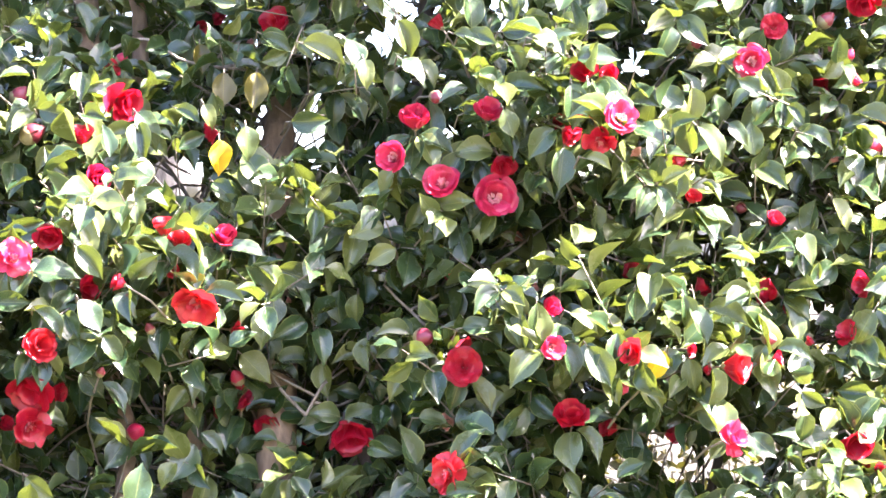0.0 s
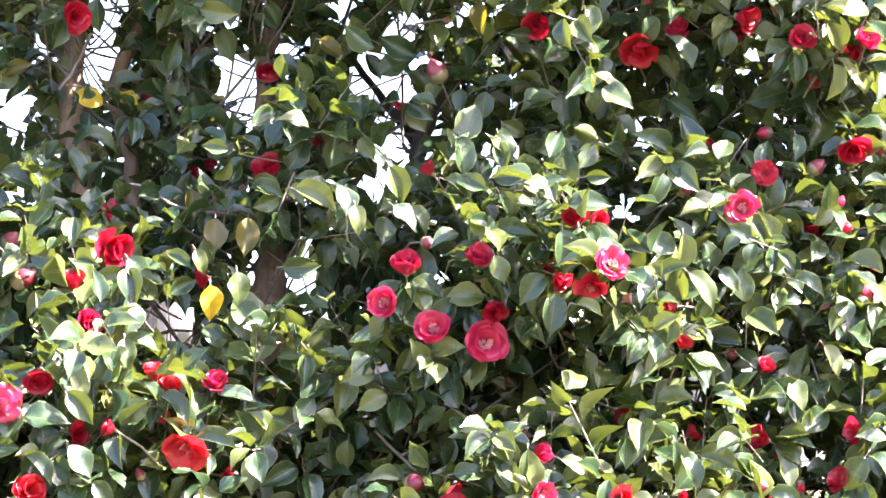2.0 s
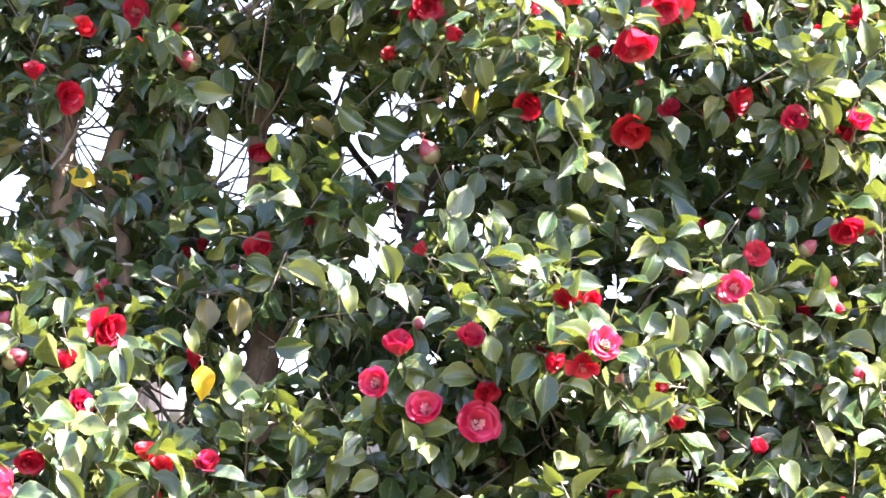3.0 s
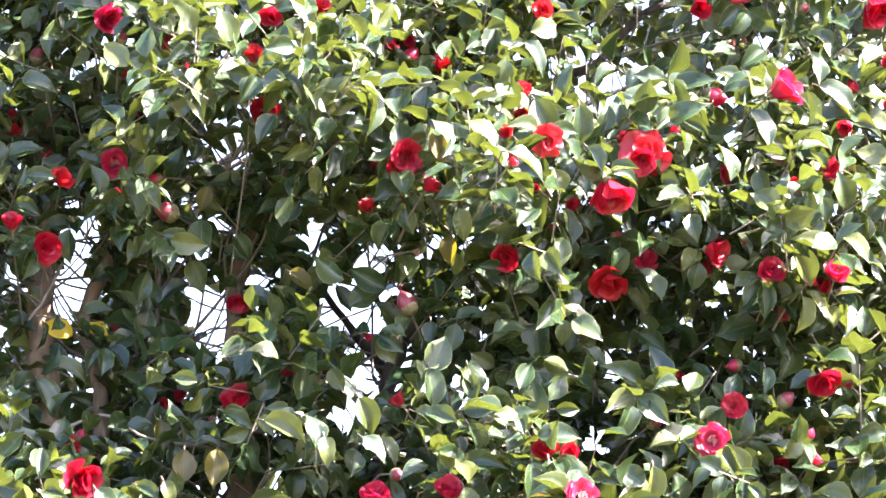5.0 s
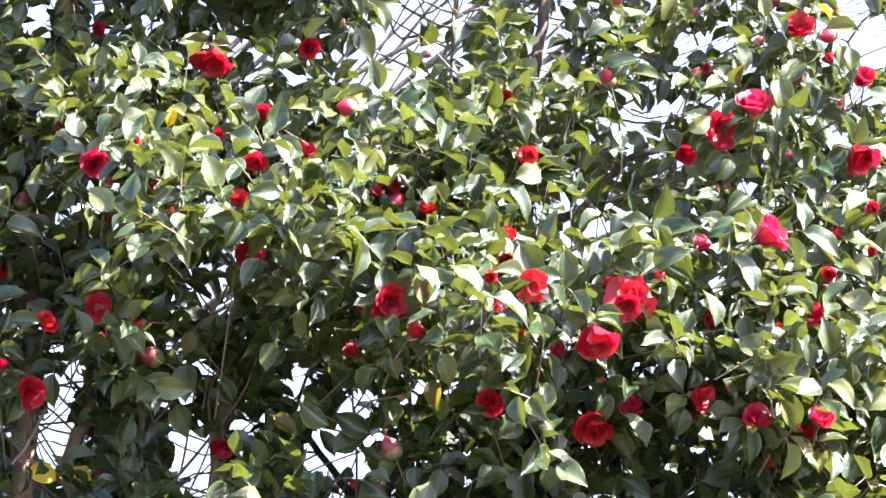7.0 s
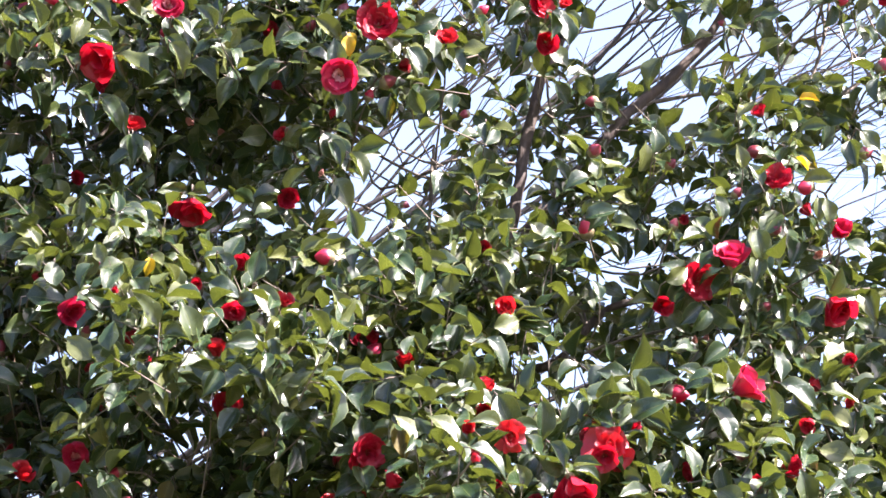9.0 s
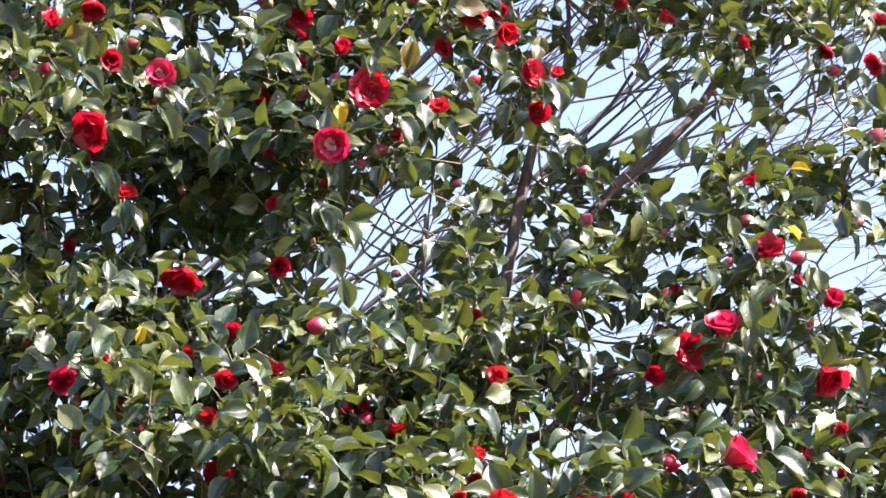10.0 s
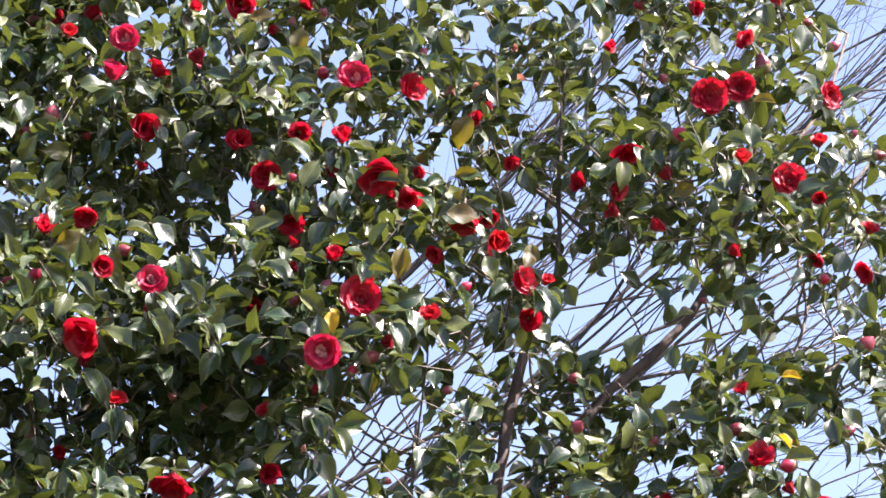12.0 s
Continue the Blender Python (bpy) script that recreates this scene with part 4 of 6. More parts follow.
cup_flower(-0.609, 6.318, 1.768, 0.038, -83, 22, RED)
cup_flower(-0.404, 6.565, 1.682, 0.037, 66, -20, RED)
cup_flower(-0.396, 6.583, 1.548, 0.060, 0, 50, CRIMSON)
cup_flower(-0.440, 6.624, 1.523, 0.033, 43, 31, RED)
cup_flower(-0.758, 6.344, 1.652, 0.058, 25, 10, LIT_SCARLET)
cup_flower(-0.746, 6.499, 1.563, 0.044, 62, -2, RED)
loose_flower(-0.784, 6.412, 1.496, 0.078, 30, -25, RED)
cup_flower(-0.836, 6.442, 1.503, 0.032, 54, 17, RED)
cup_flower(-0.346, 6.618, 1.506, 0.055, 0, -40, RED)
cup_flower(-0.299, 6.608, 1.708, 0.027, 60, 49, RED)
cup_flower(-0.186, 6.551, 1.484, 0.088, 10, -40, RED)
cup_flower(-0.245, 6.684, 1.487, 0.022, -70, 35, RED)
cup_flower(-0.286, 6.710, 1.459, 0.027, 59, 40, RED)
cup_flower(0.044, 6.421, 1.649, 0.045, -79, 41, RED)
cup_flower(0.200, 6.319, 1.721, 0.049, 30, 30, CRIMSON)
cup_flower(0.266, 6.645, 1.802, 0.029, -47, -17, RED)
cup_flower(0.361, 6.493, 1.806, 0.039, 74, -34, RED)
cup_flower(0.497, 6.484, 1.762, 0.041, 81, 33, RED)
cup_flower(0.628, 6.456, 1.755, 0.052, -56, 11, RED)
cup_flower(0.668, 6.459, 1.725, 0.033, 42, 16, RED)
cup_flower(0.768, 6.389, 1.675, 0.043, -55, 30, RED)
cup_flower(0.804, 6.413, 1.767, 0.047, -60, 0, RED)
cup_flower(0.348, 6.205, 1.633, 0.044, -40, 10, LIT_SCARLET)
cup_flower(0.339, 6.288, 1.574, 0.032, -72, -36, RED)
cup_flower(0.381, 6.293, 1.577, 0.021, 84, 37, RED)
cup_flower(0.464, 6.314, 1.641, 0.025, 46, -12, RED)
cup_flower(0.494, 6.318, 1.604, 0.021, 61, -8, RED)
cup_flower(0.630, 6.349, 1.626, 0.030, 73, 11, RED)
cup_flower(0.696, 6.414, 1.657, 0.022, 62, 30, RED)
cup_flower(0.242, 6.339, 1.517, 0.060, 0, 40, RED)
cup_flower(0.319, 6.425, 1.496, 0.047, -64, -1, RED)
cup_flower(0.439, 6.475, 1.482, 0.039, 71, -12, RED)
cup_flower(0.771, 6.290, 1.466, 0.059, 10, -30, RED)
cup_flower(0.795, 6.361, 1.434, 0.032, 54, -18, RED)
cup_flower(0.820, 6.306, 1.419, 0.025, -74, -20, RED)
cup_flower(0.241, 6.515, 1.454, 0.022, -81, -6, RED)
cup_flower(0.012, 6.613, 1.792, 0.022, 35, 22, RED)
cup_flower(-0.597, 6.890, 2.752, 0.031, 66, 26, RED)
cup_flower(-0.716, 6.917, 2.790, 0.049, 20, 30, LIT_SCARLET)
cup_flower(-0.764, 7.103, 2.876, 0.027, -74, 24, RED)
cup_flower(-0.807, 6.819, 2.682, 0.049, 0, 50, RED)
cup_flower(-0.615, 7.119, 2.509, 0.041, 76, -29, RED)
cup_flower(-0.347, 6.931, 2.540, 0.049, 0, -50, RED)
cup_flower(-0.242, 6.802, 2.373, 0.030, 76, 46, RED)
cup_flower(-0.076, 6.805, 2.717, 0.035, 0, 40, LIT_SCARLET)
cup_flower(-0.005, 6.701, 2.791, 0.059, 0, -30, RED)
cup_flower(0.007, 6.828, 2.740, 0.035, -34, 27, RED)
cup_flower(-0.071, 6.757, 2.443, 0.021, -42, -24, RED)
cup_flower(0.050, 6.666, 2.734, 0.045, 76, 47, RED)
cup_flower(0.204, 6.694, 2.596, 0.055, 0, -30, RED)
cup_flower(0.343, 6.738, 2.708, 0.034, -33, 27, RED)
cup_flower(0.209, 6.469, 2.745, 0.026, 61, 37, RED)
cup_flower(0.264, 6.613, 2.722, 0.020, -36, 6, RED)
cup_flower(0.299, 6.782, 2.665, 0.030, 66, 37, RED)
cup_flower(0.493, 6.752, 2.597, 0.048, 0, 30, CRIMSON)
cup_flower(0.618, 6.866, 2.604, 0.040, 72, -27, RED)
cup_flower(0.574, 6.832, 2.604, 0.035, 68, -21, RED)
cup_flower(0.729, 6.631, 2.558, 0.056, 20, 10, CRIMSON)
cup_flower(0.856, 6.763, 2.547, 0.048, -55, 25, RED)
cup_flower(0.813, 6.648, 2.543, 0.034, 73, 39, RED)
cup_flower(0.864, 6.644, 2.557, 0.052, 10, 30, CRIMSON)
cup_flower(0.768, 6.759, 2.488, 0.046, -79, 18, RED)
cup_flower(0.835, 6.647, 2.341, 0.065, 0, -40, RED)
cup_flower(0.891, 6.698, 2.342, 0.034, -83, 37, RED)
cup_flower(0.669, 6.831, 2.793, 0.042, -79, -17, RED)
cup_flower(0.788, 6.772, 2.761, 0.039, 38, -32, RED)
cup_flower(0.874, 6.766, 2.787, 0.044, -33, 35, RED)
cup_flower(0.564, 6.800, 2.372, 0.023, -47, -1, RED)
cup_flower(-0.837, 7.111, 2.936, 0.044, -65, 27, RED)
cup_flower(-0.841, 7.082, 2.968, 0.024, -59, -29, RED)
cup_flower(-0.720, 7.070, 3.253, 0.034, 71, -13, RED)
cup_flower(-0.619, 6.850, 3.120, 0.061, 30, -20, CRIMSON)
cup_flower(-0.540, 6.914, 3.184, 0.021, 67, 11, RED)
cup_flower(-0.504, 6.955, 3.090, 0.038, -38, 40, RED)
cup_flower(-0.594, 7.074, 3.048, 0.029, -34, 10, RED)
cup_flower(-0.572, 7.049, 2.969, 0.031, 60, 18, RED)
cup_flower(-0.455, 6.899, 3.023, 0.031, 73, 23, RED)
cup_flower(-0.486, 7.022, 2.982, 0.026, -71, 9, RED)
cup_flower(-0.372, 6.951, 3.207, 0.031, 34, -16, RED)
cup_flower(-0.315, 6.802, 3.033, 0.049, 0, 50, LIT_SCARLET)
cup_flower(-0.274, 7.045, 3.281, 0.039, -30, 5, RED)
cup_flower(-0.284, 6.876, 3.135, 0.043, 0, -30, RED)
cup_flower(-0.178, 6.901, 3.160, 0.043, 30, 30, LIT_SCARLET)
cup_flower(-0.030, 7.008, 3.106, 0.036, 62, 21, RED)
cup_flower(0.013, 6.998, 3.116, 0.036, -39, -23, RED)
cup_flower(0.076, 6.917, 3.037, 0.055, 0, 45, LIT_SCARLET)
cup_flower(-0.667, 7.108, 2.931, 0.022, 84, 22, RED)
cup_flower(0.293, 6.987, 3.169, 0.058, -20, 20, LIT_SCARLET)
cup_flower(0.248, 6.839, 2.969, 0.042, 0, 40, LIT_SCARLET)
cup_flower(0.235, 6.796, 2.910, 0.049, 30, -23, RED)
cup_flower(0.204, 6.566, 2.825, 0.038, -30, 0, LIT_SCARLET)
loose_flower(0.282, 6.544, 2.807, 0.066, 20, -25, LIT_SCARLET)
cup_flower(0.214, 6.532, 2.769, 0.027, -72, 20, RED)
cup_flower(0.547, 6.836, 2.890, 0.038, 39, 30, RED)
cup_flower(0.444, 6.790, 2.863, 0.028, 34, -15, RED)
cup_flower(0.252, 7.128, 3.338, 0.039, -29, 16, RED)
cup_flower(1.033, 7.095, 3.382, 0.057, 0, 30, CRIMSON)
cup_flower(0.943, 6.928, 2.997, 0.041, -69, 27, RED)
cup_flower(0.916, 6.885, 2.948, 0.031, -81, 38, RED)
cup_flower(0.914, 6.815, 2.892, 0.040, -56, -30, RED)
cup_flower(0.880, 6.789, 2.800, 0.044, -76, 24, RED)
cup_flower(1.037, 7.034, 3.076, 0.032, -29, 13, RED)
cup_flower(1.023, 6.954, 2.967, 0.024, -36, 15, RED)
cup_flower(-0.586, 7.311, 3.980, 0.065, 20, -10, RED)
cup_flower(-0.609, 7.324, 3.775, 0.051, -74, -14, RED)
cup_flower(-0.531, 7.217, 3.640, 0.050, 10, 40, LIT_SCARLET)
cup_flower(-0.661, 7.302, 3.537, 0.038, 30, -10, RED)
cup_flower(-0.238, 7.379, 3.915, 0.047, 33, 21, RED)
cup_flower(-0.182, 7.121, 3.448, 0.055, 10, -20, RED)
cup_flower(-0.202, 7.281, 3.641, 0.031, -34, 21, RED)
cup_flower(-0.147, 7.380, 4.073, 0.034, 80, 45, RED)
cup_flower(-0.146, 7.364, 4.012, 0.031, 71, 17, RED)
cup_flower(-0.054, 7.297, 4.016, 0.052, 10, 30, RED)
cup_flower(0.071, 7.322, 3.818, 0.039, 76, 10, RED)
cup_flower(-0.087, 7.229, 3.677, 0.025, 82, -36, RED)
cup_flower(-0.113, 7.298, 3.647, 0.023, -75, -32, RED)
cup_flower(-0.212, 7.338, 3.771, 0.033, -46, 14, RED)
cup_flower(0.188, 7.403, 4.062, 0.050, -42, -36, RED)
cup_flower(0.168, 7.256, 3.865, 0.044, 0, 20, LIT_SCARLET)
cup_flower(0.203, 7.306, 3.828, 0.023, -61, -39, RED)
cup_flower(0.335, 7.465, 4.103, 0.056, -41, 11, RED)
cup_flower(0.395, 7.300, 3.872, 0.057, 0, -20, RED)
cup_flower(0.440, 7.346, 3.980, 0.036, 20, 30, LIT_SCARLET)
cup_flower(0.895, 7.521, 4.123, 0.043, 76, 13, RED)
cup_flower(1.082, 7.442, 4.078, 0.045, -35, -39, RED)
cup_flower(1.202, 7.492, 4.066, 0.051, -47, -23, RED)
cup_flower(0.875, 7.255, 3.698, 0.038, -42, 35, RED)
cup_flower(0.971, 7.203, 3.454, 0.040, -79, 45, RED)
cup_flower(0.703, 7.225, 3.440, 0.030, -39, -31, RED)
cup_flower(-0.748, 7.734, 4.783, 0.042, -34, -13, RED)
cup_flower(-0.711, 7.604, 4.685, 0.047, 10, 30, LIT_SCARLET)
cup_flower(-0.665, 7.790, 4.814, 0.057, -40, 4, RED)
cup_flower(-0.591, 7.502, 4.541, 0.065, 0, 50, CRIMSON)
cup_flower(-0.494, 7.675, 4.618, 0.058, 84, 48, RED)
cup_flower(-0.409, 7.736, 4.682, 0.056, 82, -1, RED)
cup_flower(-0.414, 7.758, 4.828, 0.042, 58, 9, RED)
cup_flower(-0.299, 7.689, 4.804, 0.073, 0, -30, RED)
cup_flower(-0.224, 7.803, 4.783, 0.031, 44, 2, RED)
cup_flower(-0.515, 7.548, 4.419, 0.068, 10, -10, RED)
cup_flower(-0.664, 7.727, 4.463, 0.028, -82, -40, RED)
cup_flower(-0.524, 7.677, 4.366, 0.036, 48, 47, RED)
cup_flower(-0.282, 7.518, 4.376, 0.067, 10, 0, RED)
cup_flower(-0.139, 7.420, 4.363, 0.067, 0, -20, RED)
cup_flower(-0.039, 7.379, 4.339, 0.056, 0, 25, RED)
cup_flower(0.149, 7.466, 4.286, 0.040, -56, -19, RED)
cup_flower(0.077, 7.521, 4.248, 0.035, 76, 14, RED)
cup_flower(-0.065, 7.508, 4.305, 0.038, 46, -18, RED)
cup_flower(-0.076, 7.484, 4.193, 0.037, 57, 35, RED)
cup_flower(-0.140, 7.760, 4.843, 0.048, 72, -0, RED)
cup_flower(0.312, 7.507, 4.193, 0.048, 36, -37, RED)
cup_flower(-0.728, 7.433, 4.120, 0.063, 10, 30, RED)
cup_flower(0.317, 7.654, 4.530, 0.033, -75, 44, RED)
cup_flower(0.279, 7.551, 4.451, 0.044, -46, 14, RED)
cup_flower(0.377, 7.594, 4.361, 0.052, -46, -9, RED)
cup_flower(0.614, 7.710, 4.721, 0.039, 46, -5, RED)
cup_flower(0.535, 7.616, 4.321, 0.052, -52, -3, RED)
cup_flower(0.614, 7.493, 4.263, 0.054, 41, -22, RED)
cup_flower(0.611, 7.543, 4.224, 0.051, -70, 35, RED)
cup_flower(0.745, 7.587, 4.336, 0.044, -82, 48, RED)
cup_flower(0.836, 7.736, 4.846, 0.051, 65, -27, RED)
cup_flower(0.960, 7.696, 4.740, 0.048, -46, 18, RED)
cup_flower(1.054, 7.824, 4.900, 0.037, -50, 44, RED)
cup_flower(1.102, 7.486, 4.390, 0.043, 0, 30, LIT_SCARLET)
cup_flower(0.906, 7.394, 4.310, 0.045, 0, 40, LIT_SCARLET)
cup_flower(1.099, 7.481, 4.244, 0.035, -28, -7, RED)
cup_flower(1.079, 7.560, 4.182, 0.027, 42, -8, RED)
cup_flower(1.220, 7.506, 4.179, 0.043, 34, 36, RED)
cup_flower(0.707, 7.499, 4.174, 0.048, 58, 37, RED)
flower_bud(0.099, 6.557, 2.066, 0.031, -62, -28, CRIMSON)
flower_bud(0.497, 6.631, 2.256, 0.034, 59, 9, CRIMSON)
flower_bud(0.761, 6.661, 2.304, 0.034, 70, 20, CRIMSON)
flower_bud(0.808, 6.671, 2.234, 0.025, 51, 32, CRIMSON)
flower_bud(0.878, 6.764, 2.347, 0.034, -43, 20, CRIMSON)
flower_bud(0.846, 6.616, 2.046, 0.042, 61, 41, CRIMSON)
flower_bud(0.580, 6.553, 1.924, 0.026, 44, -34, CRIMSON)
flower_bud(-0.013, 6.547, 2.140, 0.029, 37, -36, CRIMSON)
flower_bud(-0.853, 6.739, 2.161, 0.039, 64, 24, CRIMSON)
flower_bud(-0.813, 6.631, 2.075, 0.047, 84, 7, CRIMSON)
flower_bud(-0.743, 6.761, 2.209, 0.025, -73, 49, CRIMSON)
flower_bud(-0.658, 6.855, 2.248, 0.028, 55, 21, CRIMSON)
flower_bud(-0.401, 6.572, 1.592, 0.031, -33, 27, CRIMSON)
flower_bud(-0.561, 6.441, 1.684, 0.022, -46, 35, CRIMSON)
flower_bud(-0.655, 6.443, 1.601, 0.019, 47, 35, CRIMSON)
flower_bud(-0.601, 6.588, 1.487, 0.040, 30, -3, CRIMSON)
flower_bud(-0.037, 6.435, 1.668, 0.041, 35, -18, CRIMSON)
flower_bud(0.614, 6.349, 1.663, 0.028, 52, -29, CRIMSON)
flower_bud(-0.522, 6.944, 2.800, 0.026, -72, -36, CRIMSON)
flower_bud(-0.496, 6.930, 2.726, 0.047, -66, -6, CRIMSON)
flower_bud(-0.060, 6.880, 2.814, 0.026, -30, 29, CRIMSON)
flower_bud(0.005, 6.772, 2.511, 0.046, -59, 38, CRIMSON)
flower_bud(-0.042, 6.928, 2.668, 0.019, 42, 14, CRIMSON)
flower_bud(0.347, 6.884, 2.618, 0.033, 37, -4, CRIMSON)
flower_bud(0.433, 6.789, 2.658, 0.021, 79, -12, CRIMSON)
flower_bud(0.474, 6.806, 2.621, 0.023, 39, 11, CRIMSON)
flower_bud(0.674, 6.795, 2.391, 0.030, -72, -28, CRIMSON)
flower_bud(0.761, 6.764, 2.810, 0.023, 54, 26, CRIMSON)
flower_bud(-0.796, 7.101, 3.097, 0.034, 34, 40, CRIMSON)
flower_bud(-0.798, 7.146, 3.025, 0.022, -58, 23, CRIMSON)
flower_bud(-0.595, 6.921, 3.094, 0.024, 34, 45, CRIMSON)
flower_bud(-0.579, 6.977, 3.249, 0.029, -66, 6, CRIMSON)
flower_bud(-0.165, 6.871, 3.053, 0.028, -48, 36, CRIMSON)
flower_bud(0.009, 7.018, 3.080, 0.039, 74, 27, CRIMSON)
flower_bud(-0.057, 6.879, 2.817, 0.031, -77, 32, CRIMSON)
flower_bud(-0.095, 7.032, 3.292, 0.041, -60, -22, CRIMSON)
flower_bud(-0.024, 7.047, 3.181, 0.022, 30, 32, CRIMSON)
flower_bud(0.479, 7.195, 3.402, 0.040, -36, 31, CRIMSON)
flower_bud(0.670, 7.164, 3.408, 0.025, 59, 44, CRIMSON)
flower_bud(0.655, 7.009, 2.994, 0.048, 68, -28, CRIMSON)
flower_bud(0.863, 7.107, 3.211, 0.025, 68, 8, CRIMSON)
flower_bud(0.891, 7.143, 3.394, 0.030, 36, 1, CRIMSON)
flower_bud(-0.468, 7.269, 3.874, 0.028, -31, -38, CRIMSON)
flower_bud(-0.736, 7.365, 3.976, 0.042, 30, 24, CRIMSON)
flower_bud(-0.807, 7.468, 3.996, 0.034, -51, -38, CRIMSON)
flower_bud(-0.762, 7.288, 3.842, 0.023, -42, -5, CRIMSON)
flower_bud(-0.544, 7.412, 4.057, 0.034, 63, -9, CRIMSON)
flower_bud(-0.829, 7.331, 3.810, 0.021, 73, 47, CRIMSON)
flower_bud(-0.142, 7.277, 3.897, 0.031, 38, -3, CRIMSON)
flower_bud(-0.068, 7.270, 3.931, 0.031, 59, 30, CRIMSON)
flower_bud(0.035, 7.247, 3.756, 0.036, 74, -1, CRIMSON)
flower_bud(-0.006, 7.259, 3.726, 0.025, 48, 34, CRIMSON)
flower_bud(0.075, 7.144, 3.442, 0.020, 85, -40, CRIMSON)
flower_bud(0.056, 7.395, 4.046, 0.021, -47, -12, CRIMSON)
flower_bud(0.252, 7.374, 3.970, 0.029, 73, 8, CRIMSON)
flower_bud(0.214, 7.344, 3.712, 0.023, -63, -36, CRIMSON)
flower_bud(0.507, 7.386, 3.758, 0.029, -77, -31, CRIMSON)
flower_bud(0.500, 7.231, 3.596, 0.033, 33, 2, CRIMSON)
flower_bud(0.676, 7.292, 3.583, 0.026, 51, 19, CRIMSON)
flower_bud(1.180, 7.383, 3.849, 0.042, 52, 18, CRIMSON)
flower_bud(0.969, 7.193, 3.506, 0.038, -53, -32, CRIMSON)
flower_bud(0.861, 7.232, 3.598, 0.035, -71, -21, CRIMSON)
flower_bud(1.112, 7.259, 3.606, 0.033, 81, 8, CRIMSON)
flower_bud(0.810, 7.161, 3.482, 0.025, 55, 13, CRIMSON)
flower_bud(1.094, 7.443, 4.030, 0.029, 57, -34, CRIMSON)
flower_bud(0.811, 7.408, 3.959, 0.018, -70, -15, CRIMSON)
flower_bud(-0.816, 7.782, 4.787, 0.037, 55, -22, CRIMSON)
flower_bud(-0.747, 7.635, 4.478, 0.044, 71, 44, CRIMSON)
flower_bud(-0.805, 7.661, 4.440, 0.038, -35, 8, CRIMSON)
flower_bud(-0.157, 7.449, 4.260, 0.024, 69, -9, CRIMSON)
flower_bud(-0.241, 7.623, 4.243, 0.038, -64, 21, CRIMSON)
flower_bud(-0.142, 7.511, 4.141, 0.045, -82, 27, CRIMSON)
flower_bud(-0.089, 7.651, 4.609, 0.036, 29, -36, CRIMSON)
flower_bud(-0.096, 7.746, 4.807, 0.028, 49, 17, CRIMSON)
flower_bud(0.154, 7.664, 4.672, 0.025, 54, 46, CRIMSON)
flower_bud(0.771, 7.561, 4.429, 0.041, 43, 3, CRIMSON)
flower_bud(0.747, 7.645, 4.609, 0.028, -38, 4, CRIMSON)
flower_bud(0.714, 7.874, 4.906, 0.035, -80, -24, CRIMSON)
flower_bud(0.999, 7.705, 4.677, 0.045, -31, 46, CRIMSON)
flower_bud(1.175, 7.700, 4.727, 0.031, 72, -1, CRIMSON)
flower_bud(1.118, 7.728, 4.803, 0.025, -44, -28, CRIMSON)
flower_bud(1.204, 7.614, 4.461, 0.022, 54, 8, CRIMSON)
flower_bud(1.264, 7.615, 4.408, 0.030, 75, -22, CRIMSON)
spent_flower(0.786, 6.740, 2.262, 0.032, -41, -26, FADED)
spent_flower(0.765, 6.572, 2.020, 0.038, 52, 35, FADED)
spent_flower(0.371, 6.398, 2.018, 0.032, -77, 49, FADED)
spent_flower(0.490, 6.534, 1.915, 0.033, -69, -21, FADED)
spent_flower(0.697, 6.513, 1.859, 0.037, -29, -2, FADED)
spent_flower(0.136, 6.682, 1.874, 0.052, 59, 43, FADED)
spent_flower(0.073, 6.597, 1.878, 0.040, -85, -12, FADED)
spent_flower(-0.389, 6.810, 2.278, 0.023, -63, 45, FADED)
spent_flower(-0.313, 6.553, 1.942, 0.033, -65, -16, FADED)
spent_flower(-0.188, 6.597, 1.871, 0.029, 65, -31, FADED)
spent_flower(-0.306, 6.637, 1.745, 0.020, 82, 39, FADED)
spent_flower(0.014, 6.492, 1.506, 0.044, -55, -29, FADED)
spent_flower(0.182, 6.515, 1.764, 0.026, -66, 7, FADED)
spent_flower(0.403, 6.458, 1.801, 0.026, -58, 34, FADED)
spent_flower(0.022, 6.793, 2.622, 0.028, 83, -6, FADED)
spent_flower(-0.187, 6.861, 2.947, 0.028, 78, 45, FADED)
spent_flower(-0.149, 6.967, 2.845, 0.026, 46, 42, FADED)
spent_flower(0.779, 6.818, 2.820, 0.023, 45, 2, FADED)
spent_flower(0.703, 7.086, 3.129, 0.024, 53, 1, FADED)
spent_flower(0.734, 7.146, 3.149, 0.025, 49, -7, FADED)
spent_flower(0.980, 7.120, 3.335, 0.030, 41, -40, FADED)
spent_flower(-0.411, 7.372, 3.698, 0.034, -55, -23, FADED)
spent_flower(-0.348, 7.408, 3.678, 0.031, 39, 48, FADED)
spent_flower(-0.107, 7.165, 3.516, 0.025, -78, 39, FADED)
spent_flower(0.630, 7.317, 3.616, 0.028, -65, 29, FADED)
spent_flower(0.018, 7.718, 4.714, 0.034, -79, 42, FADED)
spent_flower(-0.167, 7.769, 4.792, 0.042, -67, 49, FADED)
spent_flower(0.228, 7.703, 4.584, 0.042, -44, 24, FADED)
spent_flower(0.287, 7.600, 4.559, 0.036, -53, -33, FADED)
spent_flower(0.396, 7.712, 4.629, 0.039, 79, 46, FADED)
spent_flower(0.386, 7.802, 4.749, 0.028, 46, -16, FADED)

